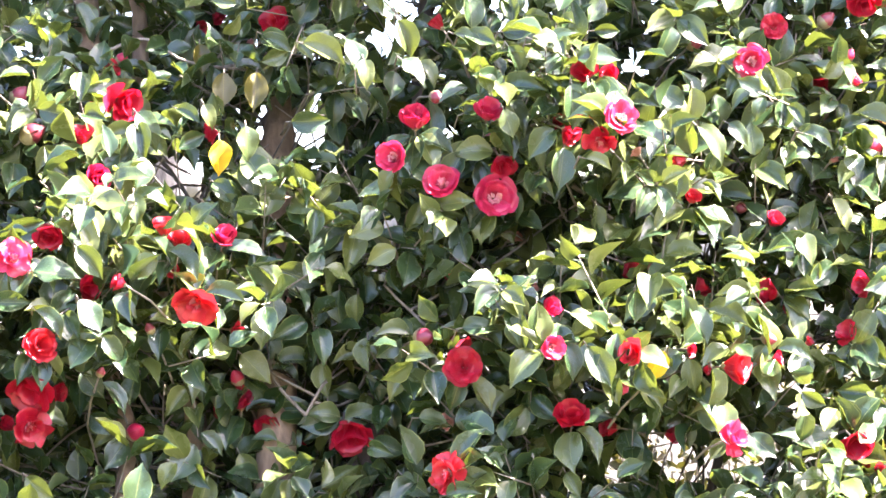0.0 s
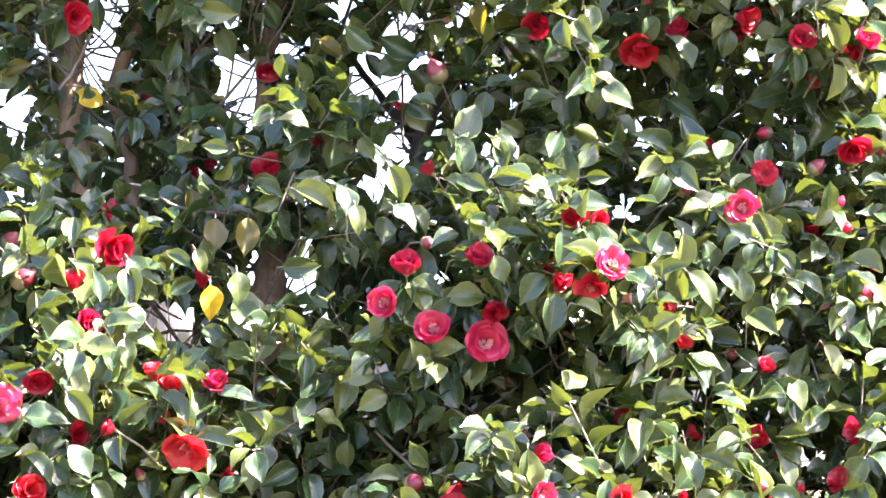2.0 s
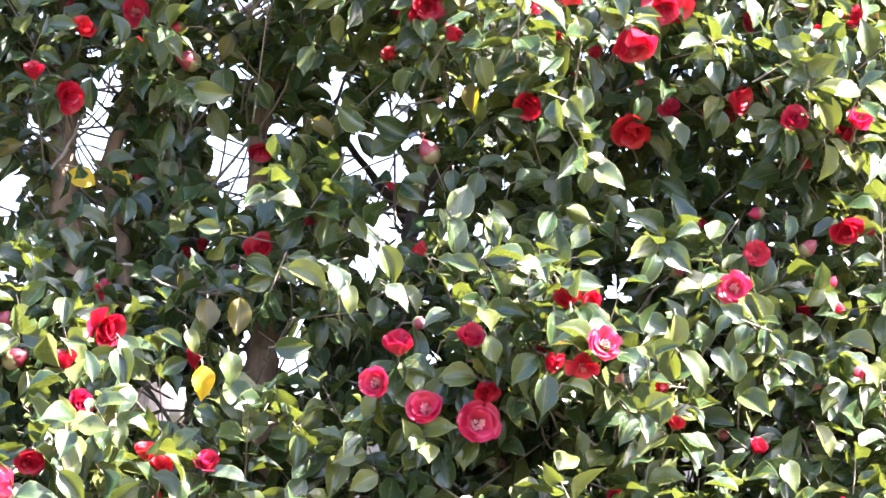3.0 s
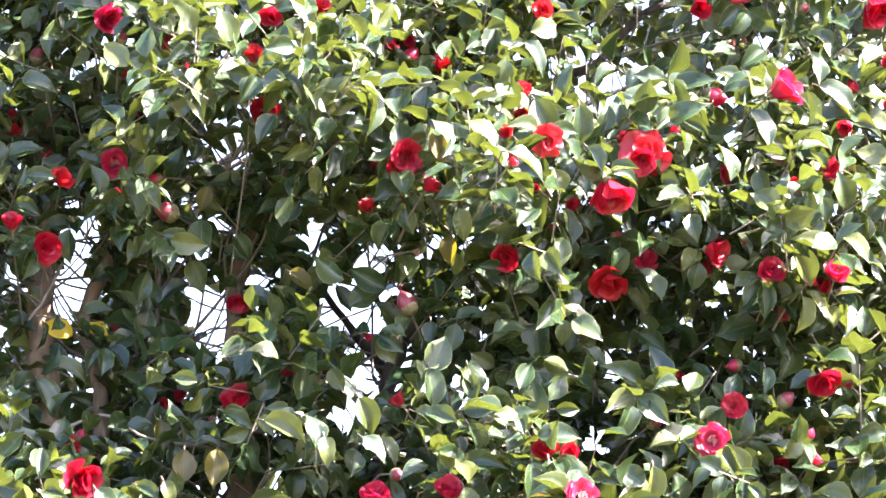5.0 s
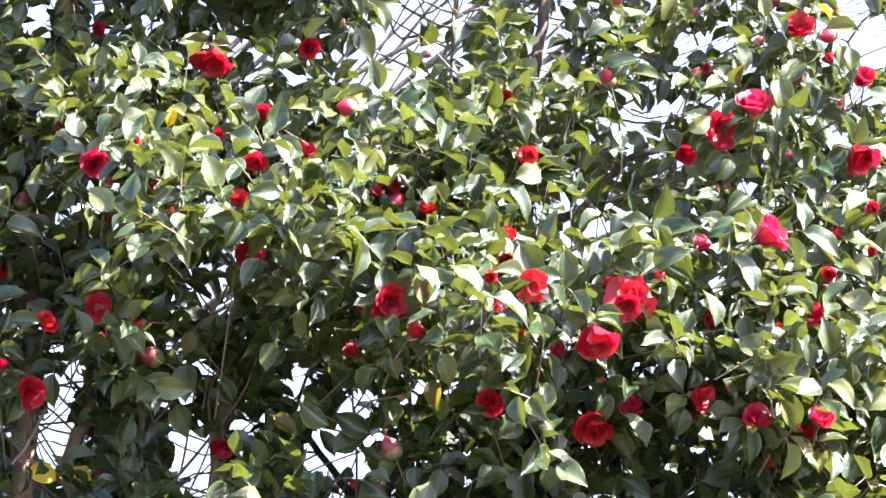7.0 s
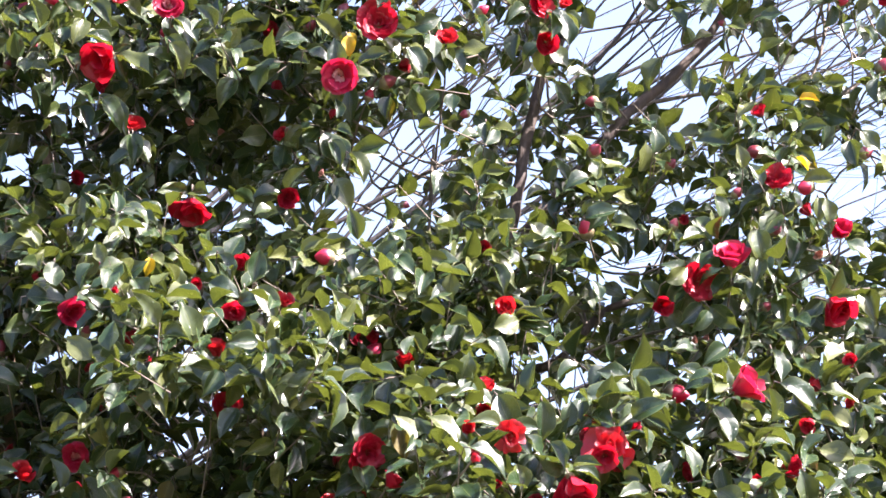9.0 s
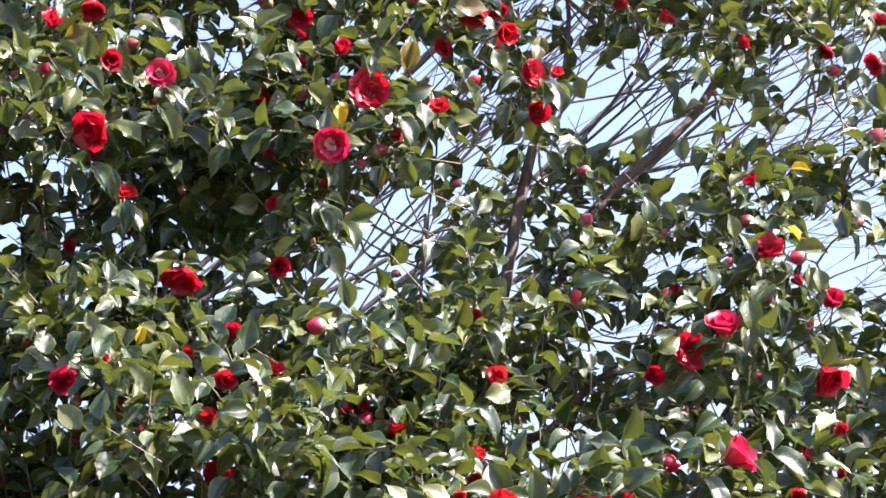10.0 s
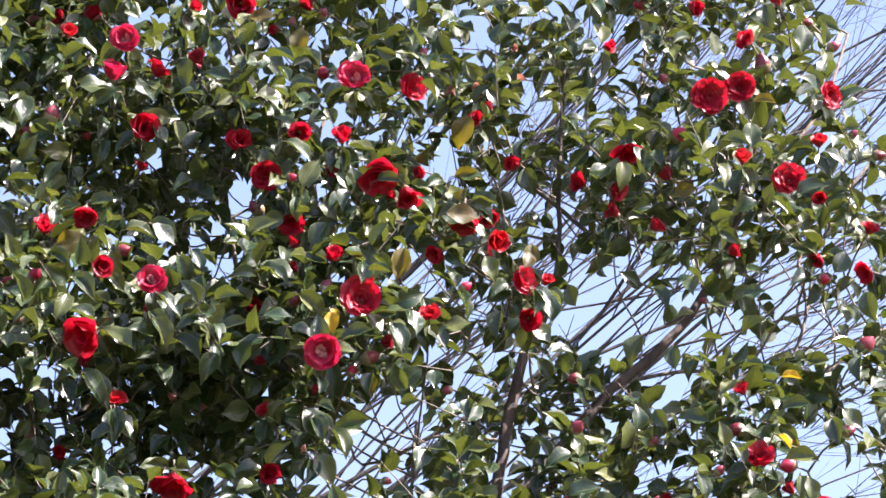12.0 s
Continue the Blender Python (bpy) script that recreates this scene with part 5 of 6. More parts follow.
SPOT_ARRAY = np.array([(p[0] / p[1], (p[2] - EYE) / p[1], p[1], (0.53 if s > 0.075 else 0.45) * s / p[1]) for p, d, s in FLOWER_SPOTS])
fill_crown(7600)


def fill_back(wanted):
    """Sparser shoots that round the crown off behind its leaning front."""
    made = 0
    while made < wanted:
        z = RNG.uniform(0.7, 3.4)
        y0 = front(z) + 1.0
        y = RNG.uniform(y0, 8.9) if y0 < 8.8 else y0
        x = RNG.normal(-0.1, 0.75)
        if abs(x) > 1.5 or openness(x, y, z) > 0.15 or (z - 1.9) ** 2 / 2.4 + (x / 1.5) ** 2 > 1:
            continue
        axis = unit(np.array((RNG.normal(0, 0.6), 0.5 + RNG.normal(0, 0.4), 0.3 + RNG.normal(0, 0.5))))
        shoot(np.array((x, y, z)), axis, int(RNG.randint(5, 9)), RNG.uniform(0.066, 0.088), True)
        made += 1


fill_back(300)

# a ruff of leaves round every flower
for at, d, size in FLOWER_SPOTS:
    side = unit(np.cross(d, (0.1, 0.2, 1.0)))
    other = np.cross(d, side)
    for i in range(RNG.randint(3, 6)):
        a = RNG.uniform(0, 6.28)
        out = math.cos(a) * side + math.sin(a) * other
        if openness(*(at + out * 0.05)) > 0.85:
            continue
        tip = unit(out + d * RNG.uniform(-0.3, 0.35) + np.array((0, 0, -0.2)))
        leaf(leaves, at - d * (size * 0.35 + 0.01) + out * 0.012, tip, d * 0.5 + np.array((0, -0.2, 0.6)) + RNG.normal(0, 0.2, 3), RNG.uniform(0.07, 0.09) * (1.0 if at[2] < 2.2 else 0.84))
    tail = at - d * size * 0.3
    tube(twigs, [tail, tail - d * 0.05 + np.array((0, 0.02, -0.01)), tail - d * 0.08 + np.array((0, 0.07, -0.03))], [0.002, 0.0025, 0.003], 4)
    if RNG.uniform() < 0.5:
        connect(tail - d * 0.08 + np.array((0, 0.07, -0.03)), 0.0025)

# ---- single leaves that stand out at the front of the crown ----
SUNNY, SHADY, YELLOW, OLIVE = (0.34, -0.84, 0.42), (-0.30, -0.80, 0.25), (0.35, -0.85, 0.35), (0.1, -0.9, 0.2)


def leaf_meshes(material):
    out = []
    for v, f, uv in FINE_SHAPES:
        q = Quads()
        q.add(v, f, uv)
        out.append(q.mesh("leaf", material))
    return out


LEAF_MESHES = {SUNNY: leaf_meshes(LEAF), YELLOW: leaf_meshes(YELLOW_LEAF), OLIVE: leaf_meshes(OLIVE_LEAF)}
LEAF_MESHES[SHADY] = LEAF_MESHES[SUNNY]
SINGLE = [0]
LEAF_LABELS = {YELLOW: "bright yellow ageing leaf", OLIVE: "olive-brown ageing leaf"}


def leaf_at(x, y, z, length, angle, mood):
    """One leaf round its middle; angle: the way of its tip, anticlockwise from +x, as seen from the front."""
    a = radians(angle)
    tip = unit(np.array((math.cos(a), RNG.uniform(-0.35, 0.1), math.sin(a))))
    axes = leaf_axes(tip, np.array(mood) + RNG.normal(0, 0.2, 3))
    base = np.array((x, y, z)) - tip * length * 0.5
    m = Matrix.Translation(base) @ Matrix(axes.tolist()).to_4x4() @ Matrix.Scale(length, 4)
    SINGLE[0] += 1
    if SINGLE[0] <= 300 or mood in LEAF_LABELS:
        part("leaf", LEAF_MESHES[mood][RNG.randint(len(SHAPES))], shrub, TO_SHRUB @ m, LEAF_LABELS.get(mood, ""))
    else:
        v, f, uv = FINE_SHAPES[RNG.randint(len(SHAPES))]
        leaves.add(base + (v * length) @ axes.T, f, uv)
    back = base - tip * 0.02 + np.array((0, 0.06, -0.02))
    tube(twigs, [base, base - tip * 0.012 + np.array((0, 0.01, 0)), back], [0.0013, 0.0015, 0.002], 4)


leaf_at(-0.733, 6.852, 2.329, 0.074, -60, SUNNY)
leaf_at(-0.786, 6.734, 2.254, 0.066, -80, SUNNY)
leaf_at(-0.829, 6.742, 2.285, 0.096, -20, SUNNY)
leaf_at(-0.568, 6.518, 2.074, 0.087, -50, SUNNY)
leaf_at(-0.584, 6.466, 1.998, 0.083, 80, SUNNY)
leaf_at(-0.626, 6.532, 1.998, 0.070, 70, SHADY)
leaf_at(-0.555, 6.420, 1.940, 0.069, 0, SUNNY)
leaf_at(-0.584, 6.383, 1.911, 0.063, -80, SUNNY)
leaf_at(-0.720, 6.494, 1.956, 0.081, -20, SHADY)
leaf_at(-0.373, 6.540, 1.982, 0.088, -80, SHADY)
leaf_at(-0.421, 6.520, 1.947, 0.076, -45, SHADY)
leaf_at(-0.329, 6.541, 1.982, 0.058, -70, SHADY)
leaf_at(-0.269, 6.540, 1.982, 0.070, -50, SHADY)
leaf_at(-0.431, 6.503, 2.017, 0.072, -85, YELLOW)
leaf_at(-0.376, 6.490, 2.044, 0.070, -80, SUNNY)
leaf_at(-0.490, 6.772, 2.237, 0.067, -85, OLIVE)
leaf_at(-0.435, 6.635, 2.162, 0.074, -90, OLIVE)
leaf_at(-0.371, 6.593, 2.153, 0.082, -95, OLIVE)
leaf_at(-0.495, 6.537, 2.103, 0.058, -30, SUNNY)
leaf_at(-0.453, 6.532, 2.102, 0.053, -60, SUNNY)
leaf_at(-0.258, 6.536, 2.092, 0.076, 0, SHADY)
leaf_at(-0.392, 6.853, 2.341, 0.074, 170, SHADY)
leaf_at(-0.520, 6.868, 2.337, 0.061, 30, SUNNY)
leaf_at(-0.468, 6.783, 2.281, 0.067, 80, SUNNY)
leaf_at(-0.328, 6.620, 2.256, 0.071, -30, SUNNY)
leaf_at(-0.227, 6.440, 2.214, 0.094, -25, SUNNY)
leaf_at(-0.172, 6.406, 2.216, 0.076, 95, SUNNY)
leaf_at(-0.144, 6.376, 2.169, 0.059, -75, SUNNY)
leaf_at(-0.070, 6.444, 2.242, 0.081, -65, SUNNY)
leaf_at(-0.053, 6.391, 2.176, 0.069, -40, SUNNY)
leaf_at(0.056, 6.533, 2.307, 0.084, -80, SUNNY)
leaf_at(0.134, 6.544, 2.309, 0.063, -80, SUNNY)
leaf_at(0.050, 6.436, 2.235, 0.069, -30, SUNNY)
leaf_at(0.149, 6.472, 2.261, 0.069, 0, SUNNY)
leaf_at(0.202, 6.435, 2.230, 0.063, -20, SUNNY)
leaf_at(0.249, 6.538, 2.288, 0.096, 80, SUNNY)
leaf_at(0.272, 6.416, 2.200, 0.057, -40, SUNNY)
leaf_at(0.324, 6.595, 2.276, 0.052, 0, SHADY)
leaf_at(0.082, 6.370, 2.152, 0.057, -70, SUNNY)
leaf_at(0.141, 6.388, 2.192, 0.069, -60, SUNNY)
leaf_at(0.072, 6.447, 2.111, 0.069, 20, SHADY)
leaf_at(0.125, 6.373, 2.072, 0.059, -70, SUNNY)
leaf_at(0.247, 6.339, 2.101, 0.091, -85, SUNNY)
leaf_at(0.274, 6.352, 2.123, 0.057, -90, SUNNY)
leaf_at(0.474, 6.376, 2.104, 0.075, -90, SUNNY)
leaf_at(0.442, 6.452, 2.128, 0.069, -30, SHADY)
leaf_at(0.458, 6.604, 2.260, 0.065, 180, SHADY)
leaf_at(0.545, 6.587, 2.230, 0.071, 0, SHADY)
leaf_at(0.225, 6.343, 1.983, 0.082, -95, SUNNY)
leaf_at(0.196, 6.430, 2.012, 0.069, -110, SHADY)
leaf_at(0.181, 6.494, 1.962, 0.070, -100, SHADY)
leaf_at(0.509, 6.343, 2.031, 0.088, -50, SUNNY)
leaf_at(0.565, 6.379, 2.056, 0.057, -40, SUNNY)
leaf_at(0.443, 6.330, 1.950, 0.056, -90, SUNNY)
leaf_at(0.724, 6.451, 2.051, 0.069, -20, SUNNY)
leaf_at(0.790, 6.459, 2.003, 0.063, -70, SUNNY)
leaf_at(0.130, 6.639, 1.894, 0.078, -80, SHADY)
leaf_at(0.083, 6.529, 1.893, 0.058, -90, SUNNY)
leaf_at(0.295, 6.468, 1.895, 0.058, -90, SUNNY)
leaf_at(0.292, 6.278, 1.989, 0.054, -20, SUNNY)
leaf_at(0.696, 6.407, 1.837, 0.069, -60, SUNNY)
leaf_at(0.764, 6.431, 1.903, 0.069, -60, SUNNY)
leaf_at(-0.656, 6.254, 1.802, 0.078, -50, SUNNY)
leaf_at(-0.719, 6.256, 1.787, 0.089, 0, SUNNY)
leaf_at(-0.580, 6.344, 1.802, 0.085, 190, SHADY)
leaf_at(-0.484, 6.335, 1.806, 0.081, -35, SUNNY)
leaf_at(-0.807, 6.290, 1.730, 0.074, 0, SUNNY)
leaf_at(-0.735, 6.285, 1.688, 0.074, -45, SUNNY)
leaf_at(-0.657, 6.268, 1.703, 0.074, -55, SUNNY)
leaf_at(-0.623, 6.346, 1.706, 0.068, -100, SHADY)
leaf_at(-0.375, 6.488, 1.765, 0.079, -10, SHADY)
leaf_at(-0.324, 6.452, 1.720, 0.069, -85, SUNNY)
leaf_at(-0.279, 6.543, 1.789, 0.091, -20, SHADY)
leaf_at(-0.285, 6.560, 1.630, 0.075, 10, SHADY)
leaf_at(-0.203, 6.560, 1.729, 0.070, -90, SHADY)
leaf_at(-0.170, 6.553, 1.723, 0.064, -95, SHADY)
leaf_at(-0.147, 6.532, 1.635, 0.070, -90, SHADY)
leaf_at(-0.362, 6.553, 1.613, 0.082, -40, SHADY)
leaf_at(-0.359, 6.602, 1.570, 0.070, -40, SHADY)
leaf_at(-0.441, 6.584, 1.570, 0.070, -120, SHADY)
leaf_at(-0.473, 6.648, 1.498, 0.071, -100, SHADY)
leaf_at(-0.231, 6.581, 1.586, 0.073, -80, SHADY)
leaf_at(-0.380, 6.586, 1.415, 0.070, -60, SHADY)
leaf_at(-0.159, 6.574, 1.525, 0.070, 20, SHADY)
leaf_at(-0.672, 6.471, 1.579, 0.069, -50, SHADY)
leaf_at(-0.657, 6.542, 1.503, 0.070, -30, SHADY)
leaf_at(-0.763, 6.376, 1.381, 0.068, -40, SHADY)
leaf_at(-0.053, 6.401, 1.386, 0.068, -40, SHADY)
leaf_at(-0.015, 6.400, 1.514, 0.063, 0, SUNNY)
leaf_at(-0.103, 6.518, 1.460, 0.069, -20, SHADY)
leaf_at(0.130, 6.390, 1.750, 0.066, 180, SUNNY)
leaf_at(0.139, 6.312, 1.720, 0.063, -60, SUNNY)
leaf_at(0.070, 6.298, 1.688, 0.067, 10, SUNNY)
leaf_at(0.144, 6.298, 1.672, 0.078, -90, SHADY)
leaf_at(0.174, 6.236, 1.692, 0.067, -90, SUNNY)
leaf_at(0.235, 6.183, 1.617, 0.073, -70, SUNNY)
leaf_at(0.287, 6.187, 1.607, 0.088, -60, SUNNY)
leaf_at(0.262, 6.204, 1.691, 0.066, -30, SUNNY)
leaf_at(0.310, 6.459, 1.774, 0.069, -100, SHADY)
leaf_at(0.358, 6.253, 1.718, 0.062, -90, SUNNY)
leaf_at(0.420, 6.309, 1.747, 0.079, 20, SUNNY)
leaf_at(0.454, 6.264, 1.708, 0.067, -80, SUNNY)
leaf_at(0.479, 6.254, 1.687, 0.078, -60, SUNNY)
leaf_at(0.535, 6.294, 1.704, 0.087, -20, SUNNY)
leaf_at(0.393, 6.225, 1.608, 0.066, -120, YELLOW)
leaf_at(0.467, 6.311, 1.593, 0.067, -80, SHADY)
leaf_at(0.503, 6.264, 1.566, 0.082, -85, SUNNY)
leaf_at(0.315, 6.241, 1.566, 0.067, -70, SUNNY)
leaf_at(0.165, 6.293, 1.609, 0.074, -130, SHADY)
leaf_at(0.226, 6.521, 1.799, 0.081, 20, SUNNY)
leaf_at(0.066, 6.417, 1.525, 0.068, -20, SHADY)
leaf_at(0.502, 6.351, 1.514, 0.068, 150, SHADY)
leaf_at(0.713, 6.336, 1.482, 0.068, 20, SHADY)
leaf_at(0.729, 6.249, 1.440, 0.060, -80, SUNNY)
leaf_at(0.601, 6.332, 1.461, 0.068, -40, SHADY)
leaf_at(0.176, 6.322, 1.403, 0.067, -80, SUNNY)
leaf_at(0.245, 6.332, 1.387, 0.056, -60, SUNNY)
leaf_at(0.038, 6.286, 1.375, 0.067, 10, SUNNY)
leaf_at(-0.424, 6.908, 2.666, 0.087, -90, SHADY)
leaf_at(-0.336, 6.923, 2.651, 0.065, -60, SHADY)
leaf_at(-0.433, 6.985, 2.595, 0.083, -70, SHADY)
leaf_at(-0.499, 7.016, 2.462, 0.088, -80, SHADY)
leaf_at(-0.788, 6.862, 2.652, 0.082, -10, SHADY)
leaf_at(-0.696, 6.876, 2.642, 0.074, -90, SHADY)
leaf_at(-0.689, 6.906, 2.387, 0.082, -15, SUNNY)
leaf_at(-0.647, 6.970, 2.473, 0.073, -20, YELLOW)
leaf_at(-0.724, 6.945, 2.481, 0.072, 160, YELLOW)
leaf_at(-0.603, 6.988, 2.428, 0.065, 0, OLIVE)
leaf_at(-0.533, 6.936, 2.826, 0.078, 10, SUNNY)
leaf_at(-0.552, 6.748, 2.715, 0.085, -60, SUNNY)
leaf_at(-0.857, 6.875, 2.529, 0.068, 30, OLIVE)
leaf_at(-0.210, 6.859, 2.576, 0.062, -30, OLIVE)
leaf_at(-0.419, 6.916, 2.751, 0.057, -110, OLIVE)
leaf_at(-0.076, 6.818, 2.570, 0.086, 150, SHADY)
leaf_at(-0.149, 6.767, 2.429, 0.078, 0, SHADY)
leaf_at(-0.241, 6.793, 2.397, 0.073, -20, SHADY)
leaf_at(0.437, 6.722, 2.588, 0.068, -90, SUNNY)
leaf_at(0.495, 6.709, 2.538, 0.087, -60, SUNNY)
leaf_at(0.679, 6.712, 2.585, 0.068, 0, SHADY)
leaf_at(0.592, 6.766, 2.576, 0.061, -60, SHADY)
leaf_at(0.795, 6.585, 2.559, 0.088, -60, SUNNY)
leaf_at(0.770, 6.666, 2.515, 0.084, 20, SHADY)
leaf_at(0.790, 6.601, 2.465, 0.078, -90, SUNNY)
leaf_at(0.091, 6.708, 2.611, 0.065, -95, OLIVE)
leaf_at(0.117, 6.562, 2.638, 0.069, -70, SUNNY)
leaf_at(0.724, 6.699, 2.745, 0.068, -80, SHADY)
leaf_at(0.322, 6.655, 2.649, 0.084, -80, SUNNY)
leaf_at(0.412, 6.643, 2.670, 0.060, -40, SUNNY)
leaf_at(0.299, 6.783, 2.578, 0.088, 15, SHADY)
leaf_at(0.576, 6.778, 2.642, 0.066, -20, SHADY)
leaf_at(0.271, 6.792, 2.439, 0.095, -90, SHADY)
leaf_at(0.212, 6.773, 2.454, 0.090, 200, SHADY)
leaf_at(0.134, 6.578, 2.331, 0.083, -90, SUNNY)
leaf_at(0.240, 6.582, 2.315, 0.087, -90, SUNNY)
leaf_at(0.508, 6.811, 2.437, 0.076, -40, SHADY)
leaf_at(-0.744, 7.042, 3.352, 0.077, -30, SUNNY)
leaf_at(-0.763, 7.008, 3.299, 0.103, -10, SUNNY)
leaf_at(-0.668, 6.908, 3.213, 0.068, -90, SUNNY)
leaf_at(-0.674, 6.863, 3.159, 0.088, 0, SUNNY)
leaf_at(-0.597, 6.916, 3.234, 0.071, -90, SUNNY)
leaf_at(-0.562, 6.801, 3.115, 0.089, -45, SUNNY)
leaf_at(-0.509, 6.796, 3.108, 0.099, -40, SUNNY)
leaf_at(-0.240, 6.946, 3.250, 0.074, 80, SUNNY)
leaf_at(-0.303, 6.892, 3.187, 0.078, -20, SUNNY)
leaf_at(-0.213, 6.866, 3.151, 0.088, -60, SUNNY)
leaf_at(-0.531, 6.910, 2.946, 0.105, -45, SUNNY)
leaf_at(-0.512, 6.881, 2.976, 0.088, 10, SUNNY)
leaf_at(-0.537, 6.942, 2.832, 0.090, 15, SUNNY)
leaf_at(-0.576, 7.048, 2.895, 0.077, 40, SHADY)
leaf_at(-0.270, 6.732, 2.940, 0.098, -80, SUNNY)
leaf_at(-0.167, 6.810, 2.874, 0.069, 10, SUNNY)
leaf_at(-0.253, 6.931, 2.862, 0.090, -25, SUNNY)
leaf_at(-0.193, 6.896, 2.849, 0.068, -10, SUNNY)
leaf_at(-0.073, 6.766, 2.854, 0.074, -30, SUNNY)
leaf_at(0.070, 6.616, 2.802, 0.079, -80, OLIVE)
leaf_at(-0.817, 7.007, 3.075, 0.071, -80, SHADY)
leaf_at(-0.783, 7.108, 2.967, 0.077, 200, SHADY)
leaf_at(-0.769, 7.071, 3.022, 0.085, -80, SHADY)
leaf_at(0.286, 6.633, 2.865, 0.101, -60, SUNNY)
leaf_at(0.354, 6.638, 2.855, 0.084, -85, SUNNY)
leaf_at(0.411, 6.721, 2.890, 0.059, 80, SUNNY)
leaf_at(0.156, 6.959, 3.269, 0.077, 0, SUNNY)
leaf_at(0.289, 6.980, 3.257, 0.079, -30, SUNNY)
leaf_at(0.586, 6.941, 3.028, 0.071, 20, SUNNY)
leaf_at(0.728, 6.723, 2.869, 0.095, -60, SUNNY)
leaf_at(0.853, 6.870, 3.026, 0.078, -80, SUNNY)
leaf_at(0.829, 6.737, 2.914, 0.074, -50, SUNNY)
leaf_at(0.894, 6.788, 2.949, 0.097, -30, SUNNY)
leaf_at(0.653, 7.078, 3.096, 0.078, -100, SHADY)
leaf_at(0.621, 6.871, 2.922, 0.075, -120, SHADY)
leaf_at(0.669, 7.111, 3.204, 0.070, -100, SHADY)
leaf_at(0.897, 7.065, 3.195, 0.085, -90, SHADY)
leaf_at(0.243, 6.415, 2.741, 0.093, -20, SUNNY)
leaf_at(0.376, 6.516, 2.762, 0.066, -60, SUNNY)
leaf_at(-0.568, 7.162, 3.646, 0.101, -40, SUNNY)
leaf_at(-0.530, 7.178, 3.566, 0.080, -80, SUNNY)
leaf_at(-0.505, 7.276, 3.595, 0.081, -60, SHADY)
leaf_at(-0.527, 7.110, 3.742, 0.093, -35, SUNNY)
leaf_at(-0.426, 7.121, 3.767, 0.080, -60, SUNNY)
leaf_at(-0.370, 7.147, 3.743, 0.082, -30, SUNNY)
leaf_at(-0.417, 7.160, 3.839, 0.080, -50, SUNNY)
leaf_at(-0.181, 7.242, 3.950, 0.081, -20, SUNNY)
leaf_at(-0.113, 7.104, 3.772, 0.064, -20, SUNNY)
leaf_at(0.006, 7.098, 3.759, 0.077, 15, SUNNY)
leaf_at(0.039, 7.204, 3.677, 0.059, -90, OLIVE)
leaf_at(0.023, 7.237, 3.971, 0.081, 100, SUNNY)
leaf_at(-0.078, 7.084, 3.545, 0.105, -60, SUNNY)
leaf_at(-0.028, 7.030, 3.492, 0.078, -60, SUNNY)
leaf_at(-0.050, 7.218, 3.690, 0.089, -90, SHADY)
leaf_at(-0.010, 7.164, 3.570, 0.066, 0, SHADY)
leaf_at(0.101, 7.329, 4.004, 0.080, -100, OLIVE)
leaf_at(-0.051, 7.108, 3.794, 0.050, -80, YELLOW)
leaf_at(-0.734, 7.303, 3.894, 0.082, -90, SHADY)
leaf_at(-0.406, 7.376, 4.005, 0.077, -90, SHADY)
leaf_at(-0.637, 7.237, 3.668, 0.080, -30, SHADY)
leaf_at(-0.171, 7.143, 3.817, 0.069, 0, SUNNY)
leaf_at(-0.096, 7.197, 3.862, 0.081, -40, SHADY)
leaf_at(0.101, 7.158, 3.779, 0.077, -60, SUNNY)
leaf_at(0.404, 7.395, 4.052, 0.067, -100, OLIVE)
leaf_at(0.436, 7.277, 3.889, 0.084, -80, SUNNY)
leaf_at(0.329, 7.335, 3.866, 0.074, -100, SHADY)
leaf_at(0.231, 7.315, 3.851, 0.068, 0, SHADY)
leaf_at(0.638, 7.314, 3.810, 0.079, -120, SHADY)
leaf_at(0.632, 7.163, 3.617, 0.080, 90, SUNNY)
leaf_at(0.727, 7.305, 3.788, 0.060, -90, SHADY)
leaf_at(0.986, 7.227, 3.721, 0.046, 0, YELLOW)
leaf_at(0.978, 7.187, 3.554, 0.043, -20, OLIVE)
leaf_at(1.010, 7.195, 3.527, 0.061, -10, SHADY)
leaf_at(0.982, 7.082, 3.425, 0.060, -90, SUNNY)
leaf_at(0.901, 7.382, 3.972, 0.061, 30, SHADY)
leaf_at(1.151, 7.295, 3.764, 0.068, -100, SHADY)
leaf_at(-0.802, 7.501, 4.446, 0.086, -80, SUNNY)
leaf_at(-0.627, 7.464, 4.493, 0.080, 10, SUNNY)
leaf_at(-0.613, 7.468, 4.463, 0.074, 200, SUNNY)
leaf_at(-0.533, 7.553, 4.530, 0.081, -10, SHADY)
leaf_at(-0.373, 7.678, 4.719, 0.086, -90, SHADY)
leaf_at(-0.149, 7.655, 4.692, 0.071, -100, OLIVE)
leaf_at(-0.243, 7.696, 4.775, 0.071, 0, OLIVE)
leaf_at(-0.288, 7.562, 4.517, 0.072, 0, OLIVE)
leaf_at(-0.138, 7.369, 4.301, 0.084, -35, SUNNY)
leaf_at(-0.141, 7.376, 4.177, 0.078, -90, SUNNY)
leaf_at(-0.110, 7.354, 4.239, 0.078, 60, SUNNY)
leaf_at(-0.018, 7.408, 4.300, 0.085, 10, SHADY)
leaf_at(0.075, 7.343, 4.218, 0.061, 0, SUNNY)
leaf_at(-0.420, 7.592, 4.578, 0.079, -90, SHADY)
leaf_at(-0.376, 7.498, 4.174, 0.074, 0, SUNNY)
leaf_at(-0.647, 7.358, 4.063, 0.080, 60, SUNNY)
leaf_at(-0.451, 7.436, 4.115, 0.084, -30, SUNNY)
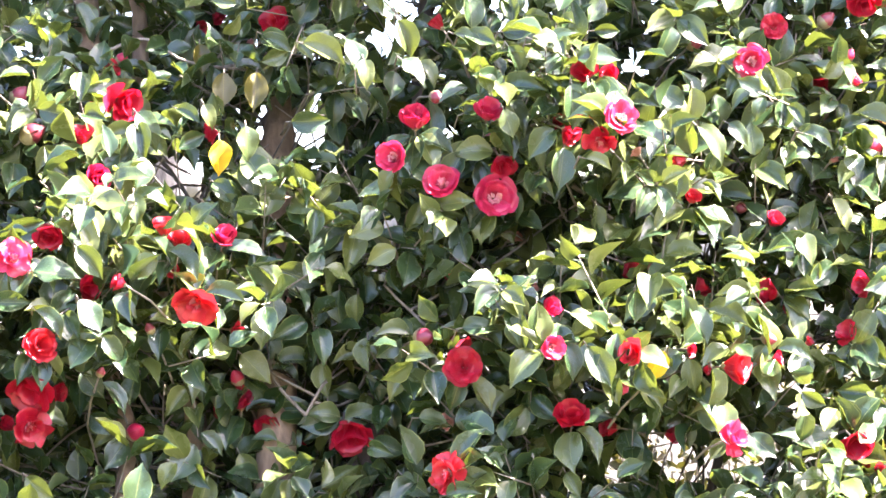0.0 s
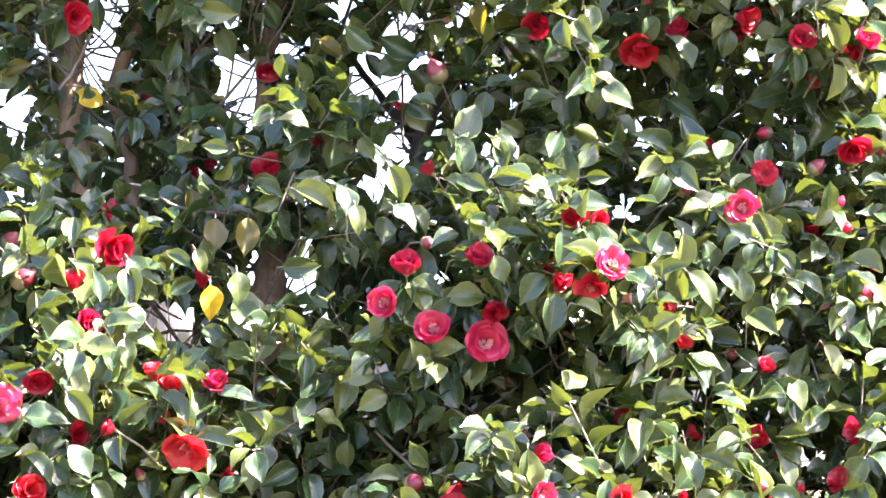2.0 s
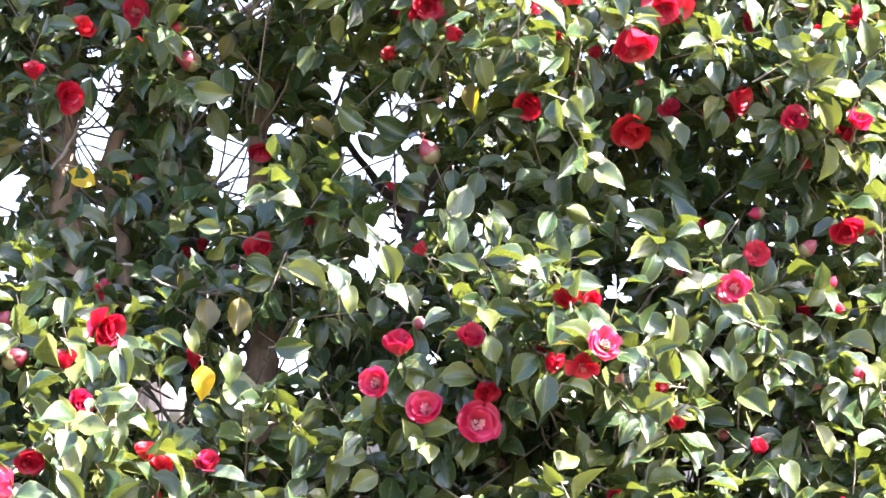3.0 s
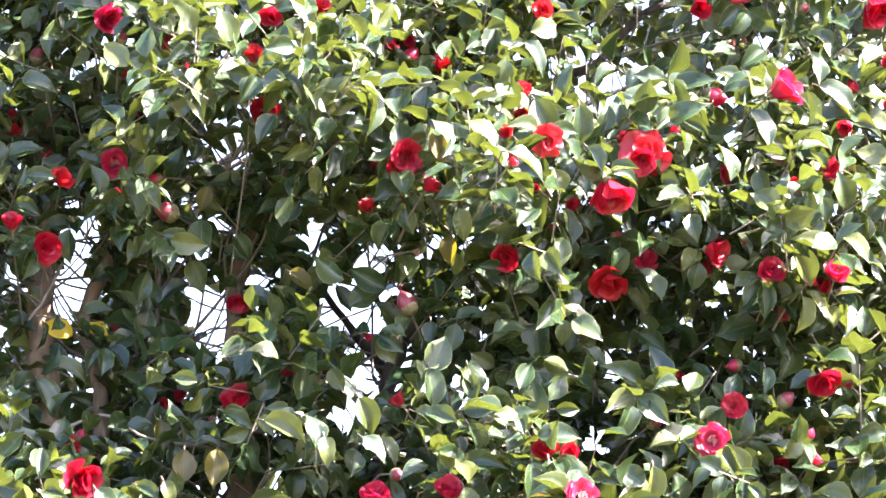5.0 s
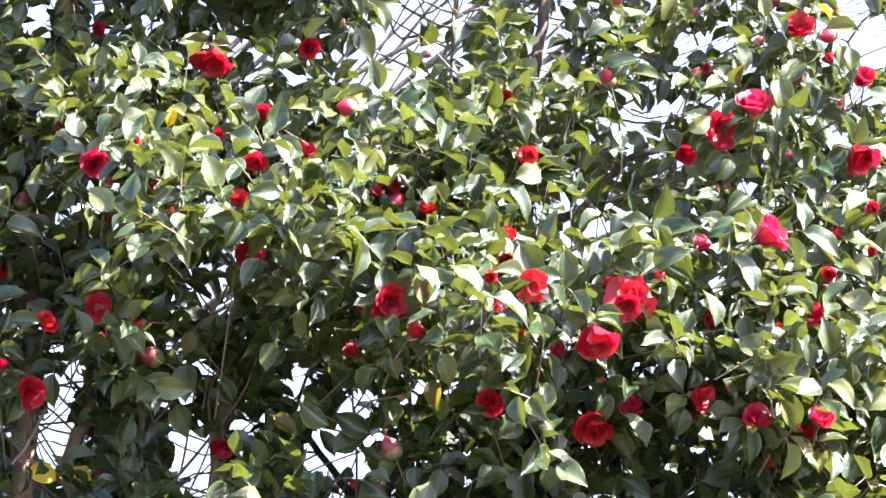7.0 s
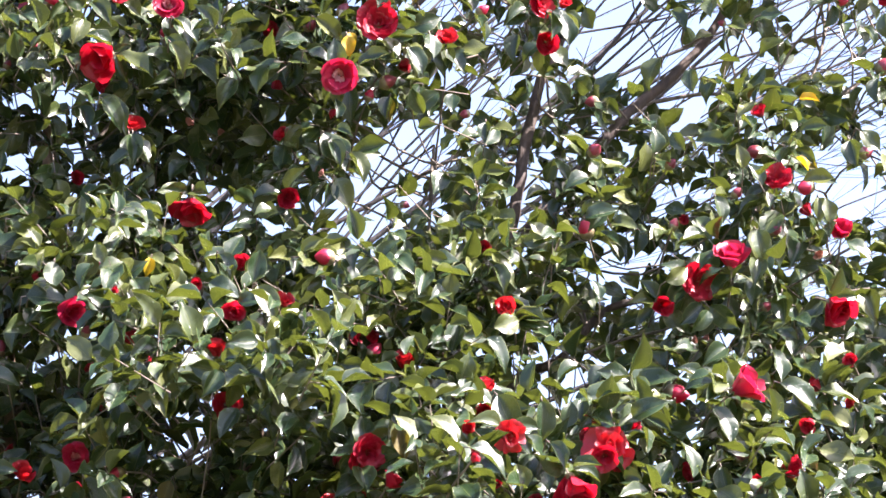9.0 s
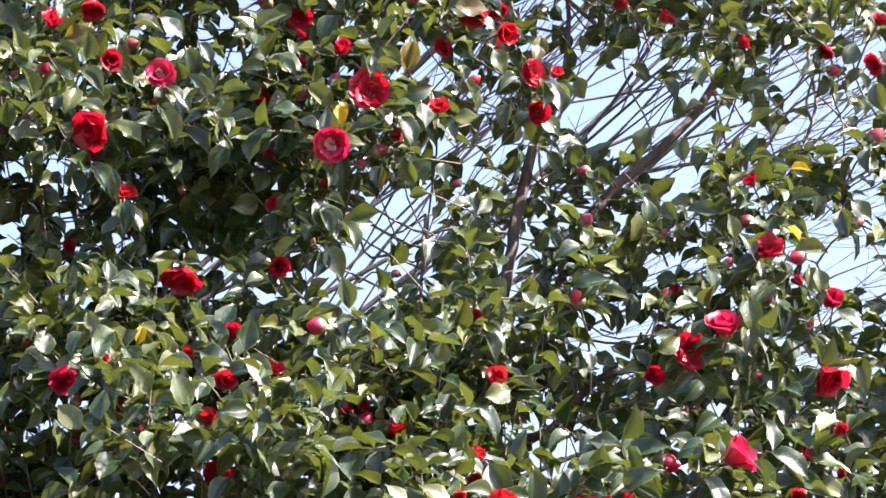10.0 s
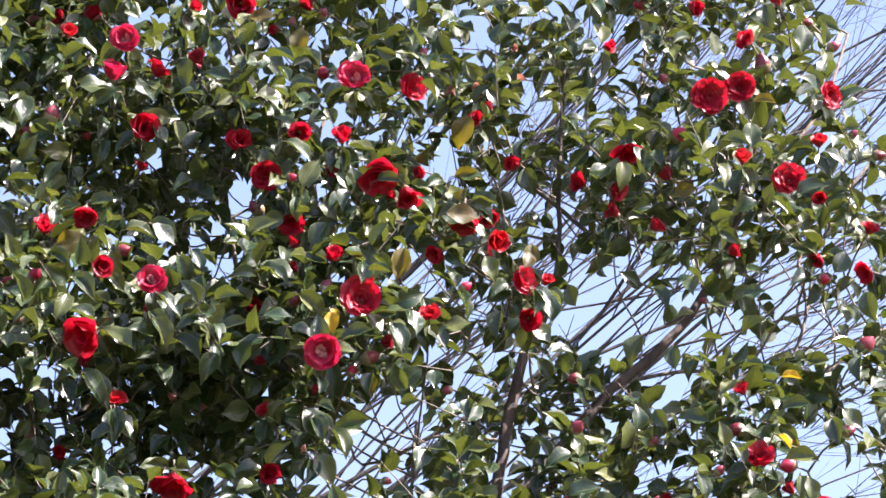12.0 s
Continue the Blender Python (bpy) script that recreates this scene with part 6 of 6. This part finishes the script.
leaf_at(0.046, 7.638, 4.636, 0.079, -40, SHADY)
leaf_at(-0.204, 7.504, 4.229, 0.077, 200, SHADY)
leaf_at(0.250, 7.507, 4.405, 0.086, -110, OLIVE)
leaf_at(0.234, 7.373, 4.148, 0.086, 0, SUNNY)
leaf_at(0.265, 7.407, 4.257, 0.073, 0, SUNNY)
leaf_at(1.002, 7.379, 4.186, 0.073, -30, SUNNY)
leaf_at(0.779, 7.465, 4.256, 0.054, 0, OLIVE)
leaf_at(0.981, 7.528, 4.508, 0.055, 0, OLIVE)
leaf_at(1.087, 7.621, 4.712, 0.077, -90, SUNNY)
leaf_at(1.020, 7.738, 4.820, 0.078, -80, SHADY)
leaf_at(0.843, 7.382, 4.219, 0.070, -20, SUNNY)
leaf_at(0.936, 7.460, 4.393, 0.071, -90, SHADY)
leaf_at(-0.486, 7.028, 2.548, 0.076, -85, SHADY)
leaf_at(-0.638, 6.940, 2.519, 0.065, 20, SUNNY)
leaf_at(-0.394, 6.855, 2.341, 0.071, 30, SHADY)
leaf_at(-0.133, 6.652, 2.339, 0.055, -60, SHADY)
leaf_at(-0.231, 6.859, 2.476, 0.074, 20, SHADY)
leaf_at(-0.203, 6.738, 2.389, 0.065, 60, OLIVE)
leaf_at(-0.327, 6.611, 2.250, 0.071, -10, SUNNY)
leaf_at(0.131, 6.565, 2.322, 0.073, -80, SUNNY)
leaf_at(0.049, 6.550, 2.320, 0.078, -75, SUNNY)
leaf_at(0.198, 6.437, 2.232, 0.058, 0, SUNNY)
leaf_at(0.073, 6.439, 2.239, 0.069, -20, SUNNY)
leaf_at(0.278, 6.793, 2.429, 0.073, -80, SHADY)
leaf_at(0.588, 6.688, 2.554, 0.060, -100, SUNNY)
leaf_at(0.717, 6.628, 2.338, 0.057, -90, SUNNY)
leaf_at(0.761, 6.582, 2.652, 0.059, -90, SUNNY)
leaf_at(0.804, 6.593, 2.685, 0.065, -90, SUNNY)
leaf_at(0.840, 6.609, 2.679, 0.055, -80, SUNNY)
leaf_at(0.357, 6.815, 2.432, 0.073, -100, SHADY)
leaf_at(0.138, 6.758, 2.486, 0.067, 10, SHADY)
leaf_at(0.213, 6.699, 2.455, 0.072, 20, SUNNY)
leaf_at(0.053, 6.738, 2.444, 0.056, -90, SHADY)
leaf_at(0.099, 6.740, 2.436, 0.061, -100, SHADY)
leaf_at(0.314, 6.714, 2.345, 0.067, -70, SHADY)
leaf_at(0.395, 6.736, 2.394, 0.065, -40, SUNNY)
leaf_at(-0.834, 7.467, 4.381, 0.068, -60, SUNNY)
leaf_at(-0.132, 7.442, 4.328, 0.074, -25, SUNNY)
leaf_at(-0.106, 7.471, 4.389, 0.047, -30, SUNNY)
leaf_at(-0.110, 7.406, 4.251, 0.074, 20, SUNNY)
leaf_at(-0.025, 7.491, 4.327, 0.095, 15, SHADY)
leaf_at(-0.396, 7.519, 4.388, 0.068, 60, SHADY)
leaf_at(-0.427, 7.463, 4.373, 0.061, -75, SUNNY)
leaf_at(-0.815, 7.392, 4.114, 0.080, -50, SHADY)
leaf_at(-0.649, 7.310, 4.046, 0.080, 10, OLIVE)
leaf_at(-0.700, 7.344, 4.120, 0.053, 80, SUNNY)
leaf_at(-0.496, 7.325, 4.078, 0.073, 0, SUNNY)
leaf_at(-0.443, 7.320, 4.067, 0.073, -40, SUNNY)
leaf_at(-0.368, 7.344, 4.119, 0.047, 10, SUNNY)
leaf_at(-0.269, 7.325, 4.079, 0.053, 30, SUNNY)
leaf_at(-0.168, 7.425, 4.186, 0.061, -100, SHADY)
leaf_at(-0.140, 7.358, 4.149, 0.060, -85, SUNNY)
leaf_at(-0.055, 7.415, 4.164, 0.081, -60, SHADY)
leaf_at(-0.106, 7.376, 4.079, 0.074, 80, SHADY)
leaf_at(-0.773, 7.279, 3.979, 0.079, 5, SUNNY)
leaf_at(-0.677, 7.283, 3.989, 0.073, -30, SUNNY)
leaf_at(-0.553, 7.341, 4.004, 0.060, -60, SHADY)
leaf_at(-0.456, 7.346, 4.014, 0.067, 100, SHADY)
leaf_at(-0.393, 7.271, 3.962, 0.079, -70, SUNNY)
leaf_at(-0.362, 7.286, 3.995, 0.066, -60, SUNNY)
leaf_at(-0.174, 7.273, 3.967, 0.092, -20, SUNNY)
leaf_at(0.006, 7.279, 3.979, 0.059, -80, SUNNY)
leaf_at(0.103, 7.287, 3.997, 0.073, -100, OLIVE)
leaf_at(0.123, 7.303, 3.921, 0.079, 20, SHADY)
leaf_at(-0.745, 7.295, 3.903, 0.066, -90, SHADY)
leaf_at(-0.419, 7.223, 3.858, 0.079, -50, SUNNY)
leaf_at(-0.515, 7.183, 3.770, 0.085, -45, SUNNY)
leaf_at(-0.442, 7.201, 3.811, 0.078, -60, SUNNY)
leaf_at(-0.363, 7.177, 3.758, 0.072, -50, SUNNY)
leaf_at(-0.177, 7.214, 3.840, 0.065, 10, SUNNY)
leaf_at(-0.119, 7.197, 3.802, 0.065, -20, SUNNY)
leaf_at(-0.102, 7.279, 3.869, 0.066, -50, SHADY)
leaf_at(-0.046, 7.216, 3.842, 0.044, -80, YELLOW)
leaf_at(0.015, 7.195, 3.796, 0.072, 15, SUNNY)
leaf_at(0.097, 7.188, 3.783, 0.072, -60, SUNNY)
leaf_at(0.135, 7.210, 3.830, 0.065, -80, SUNNY)
leaf_at(0.135, 7.333, 4.096, 0.066, 50, SUNNY)
leaf_at(0.102, 7.400, 4.238, 0.047, -20, SUNNY)
leaf_at(0.261, 7.410, 4.259, 0.067, 0, OLIVE)
leaf_at(0.302, 7.434, 4.205, 0.067, -10, SHADY)
leaf_at(0.247, 7.354, 4.140, 0.080, -5, OLIVE)
leaf_at(0.229, 7.429, 4.195, 0.054, 100, SHADY)
leaf_at(0.310, 7.282, 3.985, 0.066, -60, SUNNY)
leaf_at(0.395, 7.298, 4.020, 0.053, 70, OLIVE)
leaf_at(0.404, 7.238, 3.891, 0.072, -80, SUNNY)
leaf_at(0.430, 7.246, 3.907, 0.066, -45, SUNNY)
leaf_at(0.232, 7.267, 3.844, 0.066, 10, SHADY)
leaf_at(0.805, 7.512, 4.372, 0.068, -60, SHADY)
leaf_at(0.944, 7.534, 4.419, 0.061, -90, SHADY)
leaf_at(1.000, 7.373, 4.182, 0.074, -40, SUNNY)
leaf_at(1.071, 7.402, 4.243, 0.081, 20, SUNNY)
leaf_at(1.118, 7.435, 4.313, 0.047, -60, SUNNY)
leaf_at(0.916, 7.318, 3.953, 0.053, 0, SHADY)
leaf_at(0.829, 7.380, 4.195, 0.060, 60, SUNNY)
leaf_at(0.669, 7.370, 4.175, 0.047, 20, SUNNY)
leaf_at(1.117, 7.301, 4.027, 0.066, 60, SUNNY)
leaf_at(1.180, 7.302, 3.919, 0.073, -80, SHADY)
leaf_at(1.129, 7.230, 3.874, 0.052, -50, SUNNY)
leaf_at(-0.563, 7.123, 3.639, 0.084, -45, SUNNY)
leaf_at(-0.610, 7.176, 3.641, 0.078, -150, SHADY)
leaf_at(-0.519, 7.079, 3.543, 0.071, -85, SUNNY)
leaf_at(-0.495, 7.080, 3.544, 0.064, -50, SUNNY)
leaf_at(-0.549, 7.069, 3.520, 0.058, -140, SUNNY)
leaf_at(-0.075, 7.076, 3.537, 0.071, -70, SUNNY)
leaf_at(-0.091, 7.027, 3.427, 0.064, -100, SUNNY)
leaf_at(-0.055, 7.031, 3.435, 0.077, -60, SUNNY)
leaf_at(-0.021, 7.062, 3.504, 0.058, -40, SUNNY)
leaf_at(-0.735, 6.984, 3.330, 0.076, -20, SUNNY)
leaf_at(-0.725, 6.962, 3.281, 0.076, 0, SUNNY)
leaf_at(-0.596, 6.945, 3.241, 0.063, -80, SUNNY)
leaf_at(-0.671, 6.995, 3.234, 0.063, 10, SHADY)
leaf_at(-0.674, 6.914, 3.171, 0.075, 5, SUNNY)
leaf_at(-0.559, 6.900, 3.139, 0.088, -35, SUNNY)
leaf_at(-0.493, 6.898, 3.133, 0.088, -15, SUNNY)
leaf_at(-0.470, 6.946, 3.243, 0.044, -100, YELLOW)
leaf_at(-0.303, 6.947, 3.246, 0.069, -60, SUNNY)
leaf_at(-0.239, 7.008, 3.262, 0.083, 60, SHADY)
leaf_at(-0.222, 6.912, 3.165, 0.075, -40, SUNNY)
leaf_at(-0.312, 6.920, 3.184, 0.063, -20, SUNNY)
leaf_at(-0.258, 6.911, 3.164, 0.056, -80, SUNNY)
leaf_at(0.147, 6.957, 3.268, 0.063, -10, SUNNY)
leaf_at(0.035, 7.192, 3.677, 0.059, -100, SHADY)
leaf_at(0.005, 7.144, 3.570, 0.078, 10, SHADY)
leaf_at(0.105, 6.917, 3.177, 0.056, 10, SUNNY)
leaf_at(0.286, 6.955, 3.263, 0.076, -45, SUNNY)
leaf_at(0.279, 6.939, 3.228, 0.069, -60, SUNNY)
leaf_at(0.627, 7.099, 3.587, 0.064, 80, SUNNY)
leaf_at(0.682, 7.156, 3.598, 0.052, -60, SHADY)
leaf_at(0.811, 7.081, 3.546, 0.058, 100, SUNNY)
leaf_at(0.757, 7.153, 3.592, 0.078, -10, SHADY)
leaf_at(0.759, 7.018, 3.406, 0.064, -70, SUNNY)
leaf_at(0.845, 6.977, 3.315, 0.076, -70, SUNNY)
leaf_at(0.988, 7.112, 3.500, 0.071, 0, SHADY)
leaf_at(0.993, 7.020, 3.410, 0.057, 95, SUNNY)
leaf_at(0.947, 7.072, 3.526, 0.041, -45, YELLOW)
leaf_at(1.070, 7.143, 3.568, 0.078, -80, SHADY)
leaf_at(1.111, 7.160, 3.606, 0.065, -45, SHADY)
leaf_at(0.659, 6.945, 3.242, 0.063, 30, SUNNY)
leaf_at(0.483, 6.929, 3.204, 0.050, 100, SUNNY)
leaf_at(0.506, 7.073, 3.411, 0.077, 20, SHADY)
leaf_at(0.255, 7.163, 3.613, 0.058, -90, SHADY)

part("foliage", leaves.mesh("foliage", LEAF), shrub, TO_SHRUB, "dense glossy dark green foliage")["kind"] = "stuff"
part("inner_foliage", far_leaves.mesh("inner_foliage", LEAF), shrub, TO_SHRUB, "shaded green foliage deep in the crown")["kind"] = "stuff"
part("twig_work", twigs.mesh("twig_work", TWIG), shrub, TO_SHRUB, "thin grey leafy twigs")["kind"] = "stuff"


# ---- the bare tree behind ----
def bare_tree(x, y, seed):
    rng = np.random.RandomState(seed)
    tree = new("bare_tree")
    tree.location = (x, y, 0)
    tagged(tree, "leafless deciduous tree with fanned slender branches", "tree")
    q = Quads()
    trunk = np.array([(0, 0, -0.05, 0.13), (0.04, 0, 1.2, 0.10), (0.06, 0.03, 2.6, 0.085), (0.14, 0, 3.5, 0.06), (0.2, 0, 4.3, 0.03)])
    line = smooth_line(trunk, 6)
    tube(q, line[:, :3], line[:, 3], 10, 0.05)
    part("trunk", q.mesh("trunk", BARE_BARK), tree)
    fine = Quads()

    def grow(p, d, length, r, level):
        pts, at, way = [], p.copy(), d.copy()
        for i in range(6):
            pts.append(np.append(at, r * (1 - 0.15 * i)))
            way = unit(way + rng.normal(0, 0.065, 3) + np.array((0.0, 0, 0.022)))
            at = at + way * length / 5
        pts = np.array(pts)
        if level == 0:
            q2 = Quads()
            tube(q2, pts[:, :3], pts[:, 3], 7, 0.05)
            part("limb", q2.mesh("limb", BARE_BARK), tree)
        else:
            tube(fine, pts[:, :3], pts[:, 3], 4)
        if level < 3:
            for i in range((5, 4, 3)[level]):
                s = rng.uniform(0.15, 0.98)
                k = min(int(s * 5), 4)
                start = pts[k, :3] + (pts[k + 1, :3] - pts[k, :3]) * (s * 5 - k)
                turn = unit(unit(d) + rng.normal(0, (0.15, 0.24, 0.32)[level], 3))
                grow(start, turn, length * rng.uniform(0.4, 0.62), max(r * 0.5, 0.0011), level + 1)

    for i in range(17):
        s = rng.uniform(0.62, 1.0)
        k = int(s * (len(line) - 1))
        slope = radians(22 + 30 * (i + rng.uniform(0.0, 1.0)) / 17)
        d = unit(np.array((math.cos(slope), rng.uniform(-0.2, 0.3), math.sin(slope))))
        grow(line[k, :3], d, rng.uniform(3.0, 4.8), rng.uniform(0.005, 0.012), 0)
    part("twig_work", fine.mesh("twig_work", BARE_BARK), tree, label="fine bare twigs")["kind"] = "stuff"


bare_tree(-0.95, 10.6, 5)


# ---- sunlit hedge behind the right side ----
def hedge_material():
    return leaf_material("light_hedge_leaf", (0.010, 0.014, 0.003), (0.025, 0.027, 0.005), (0.060, 0.042, 0.009), (0.12, 0.11, 0.012), 0.75, 0.22)


def low_hedge(x0, x1, y, top, seed):
    rng = np.random.RandomState(seed)
    hedge = new("low_hedge")
    hedge.location = ((x0 + x1) / 2, y, 0)
    tagged(hedge, "low sunlit yellow-green hedge with dry brown twigs", "hedge")
    ql, qt = Quads(), Quads()
    for i in range(130):
        p = np.array((rng.uniform(-0.5, 0.5) * (x1 - x0), rng.uniform(-0.15, 0.15), 0))
        e = p + np.array((rng.normal(0, 0.2), rng.normal(0, 0.12), top * rng.uniform(0.75, 1.1)))
        tube(qt, [p, (p + e) / 2 + rng.normal(0, 0.04, 3), e], [0.008, 0.005, 0.002], 4)
    for i in range(9000):
        p = np.array((rng.uniform(-0.5, 0.5) * (x1 - x0), rng.normal(0, 0.17), rng.uniform(0.1, 1.0) ** 0.6 * top * (1 + 0.08 * math.sin(i))))
        v, f, uv = COARSE[i % 3]
        tip = unit(rng.normal(0, 1, 3) + np.array((0, -0.3, 0.2)))
        ql.add(p + v * rng.uniform(0.025, 0.05) @ leaf_axes(tip, rng.normal(0, 0.5, 3) + np.array((0, -0.3, 0.8))).T, f, uv)
    part("hedge_twig_work", qt.mesh("hedge_twig_work", TWIG), hedge)["kind"] = "stuff"
    part("hedge_leaves", ql.mesh("hedge_leaves", hedge_material()), hedge)["kind"] = "stuff"


low_hedge(0.1, 3.6, 9.3, 1.75, 4)
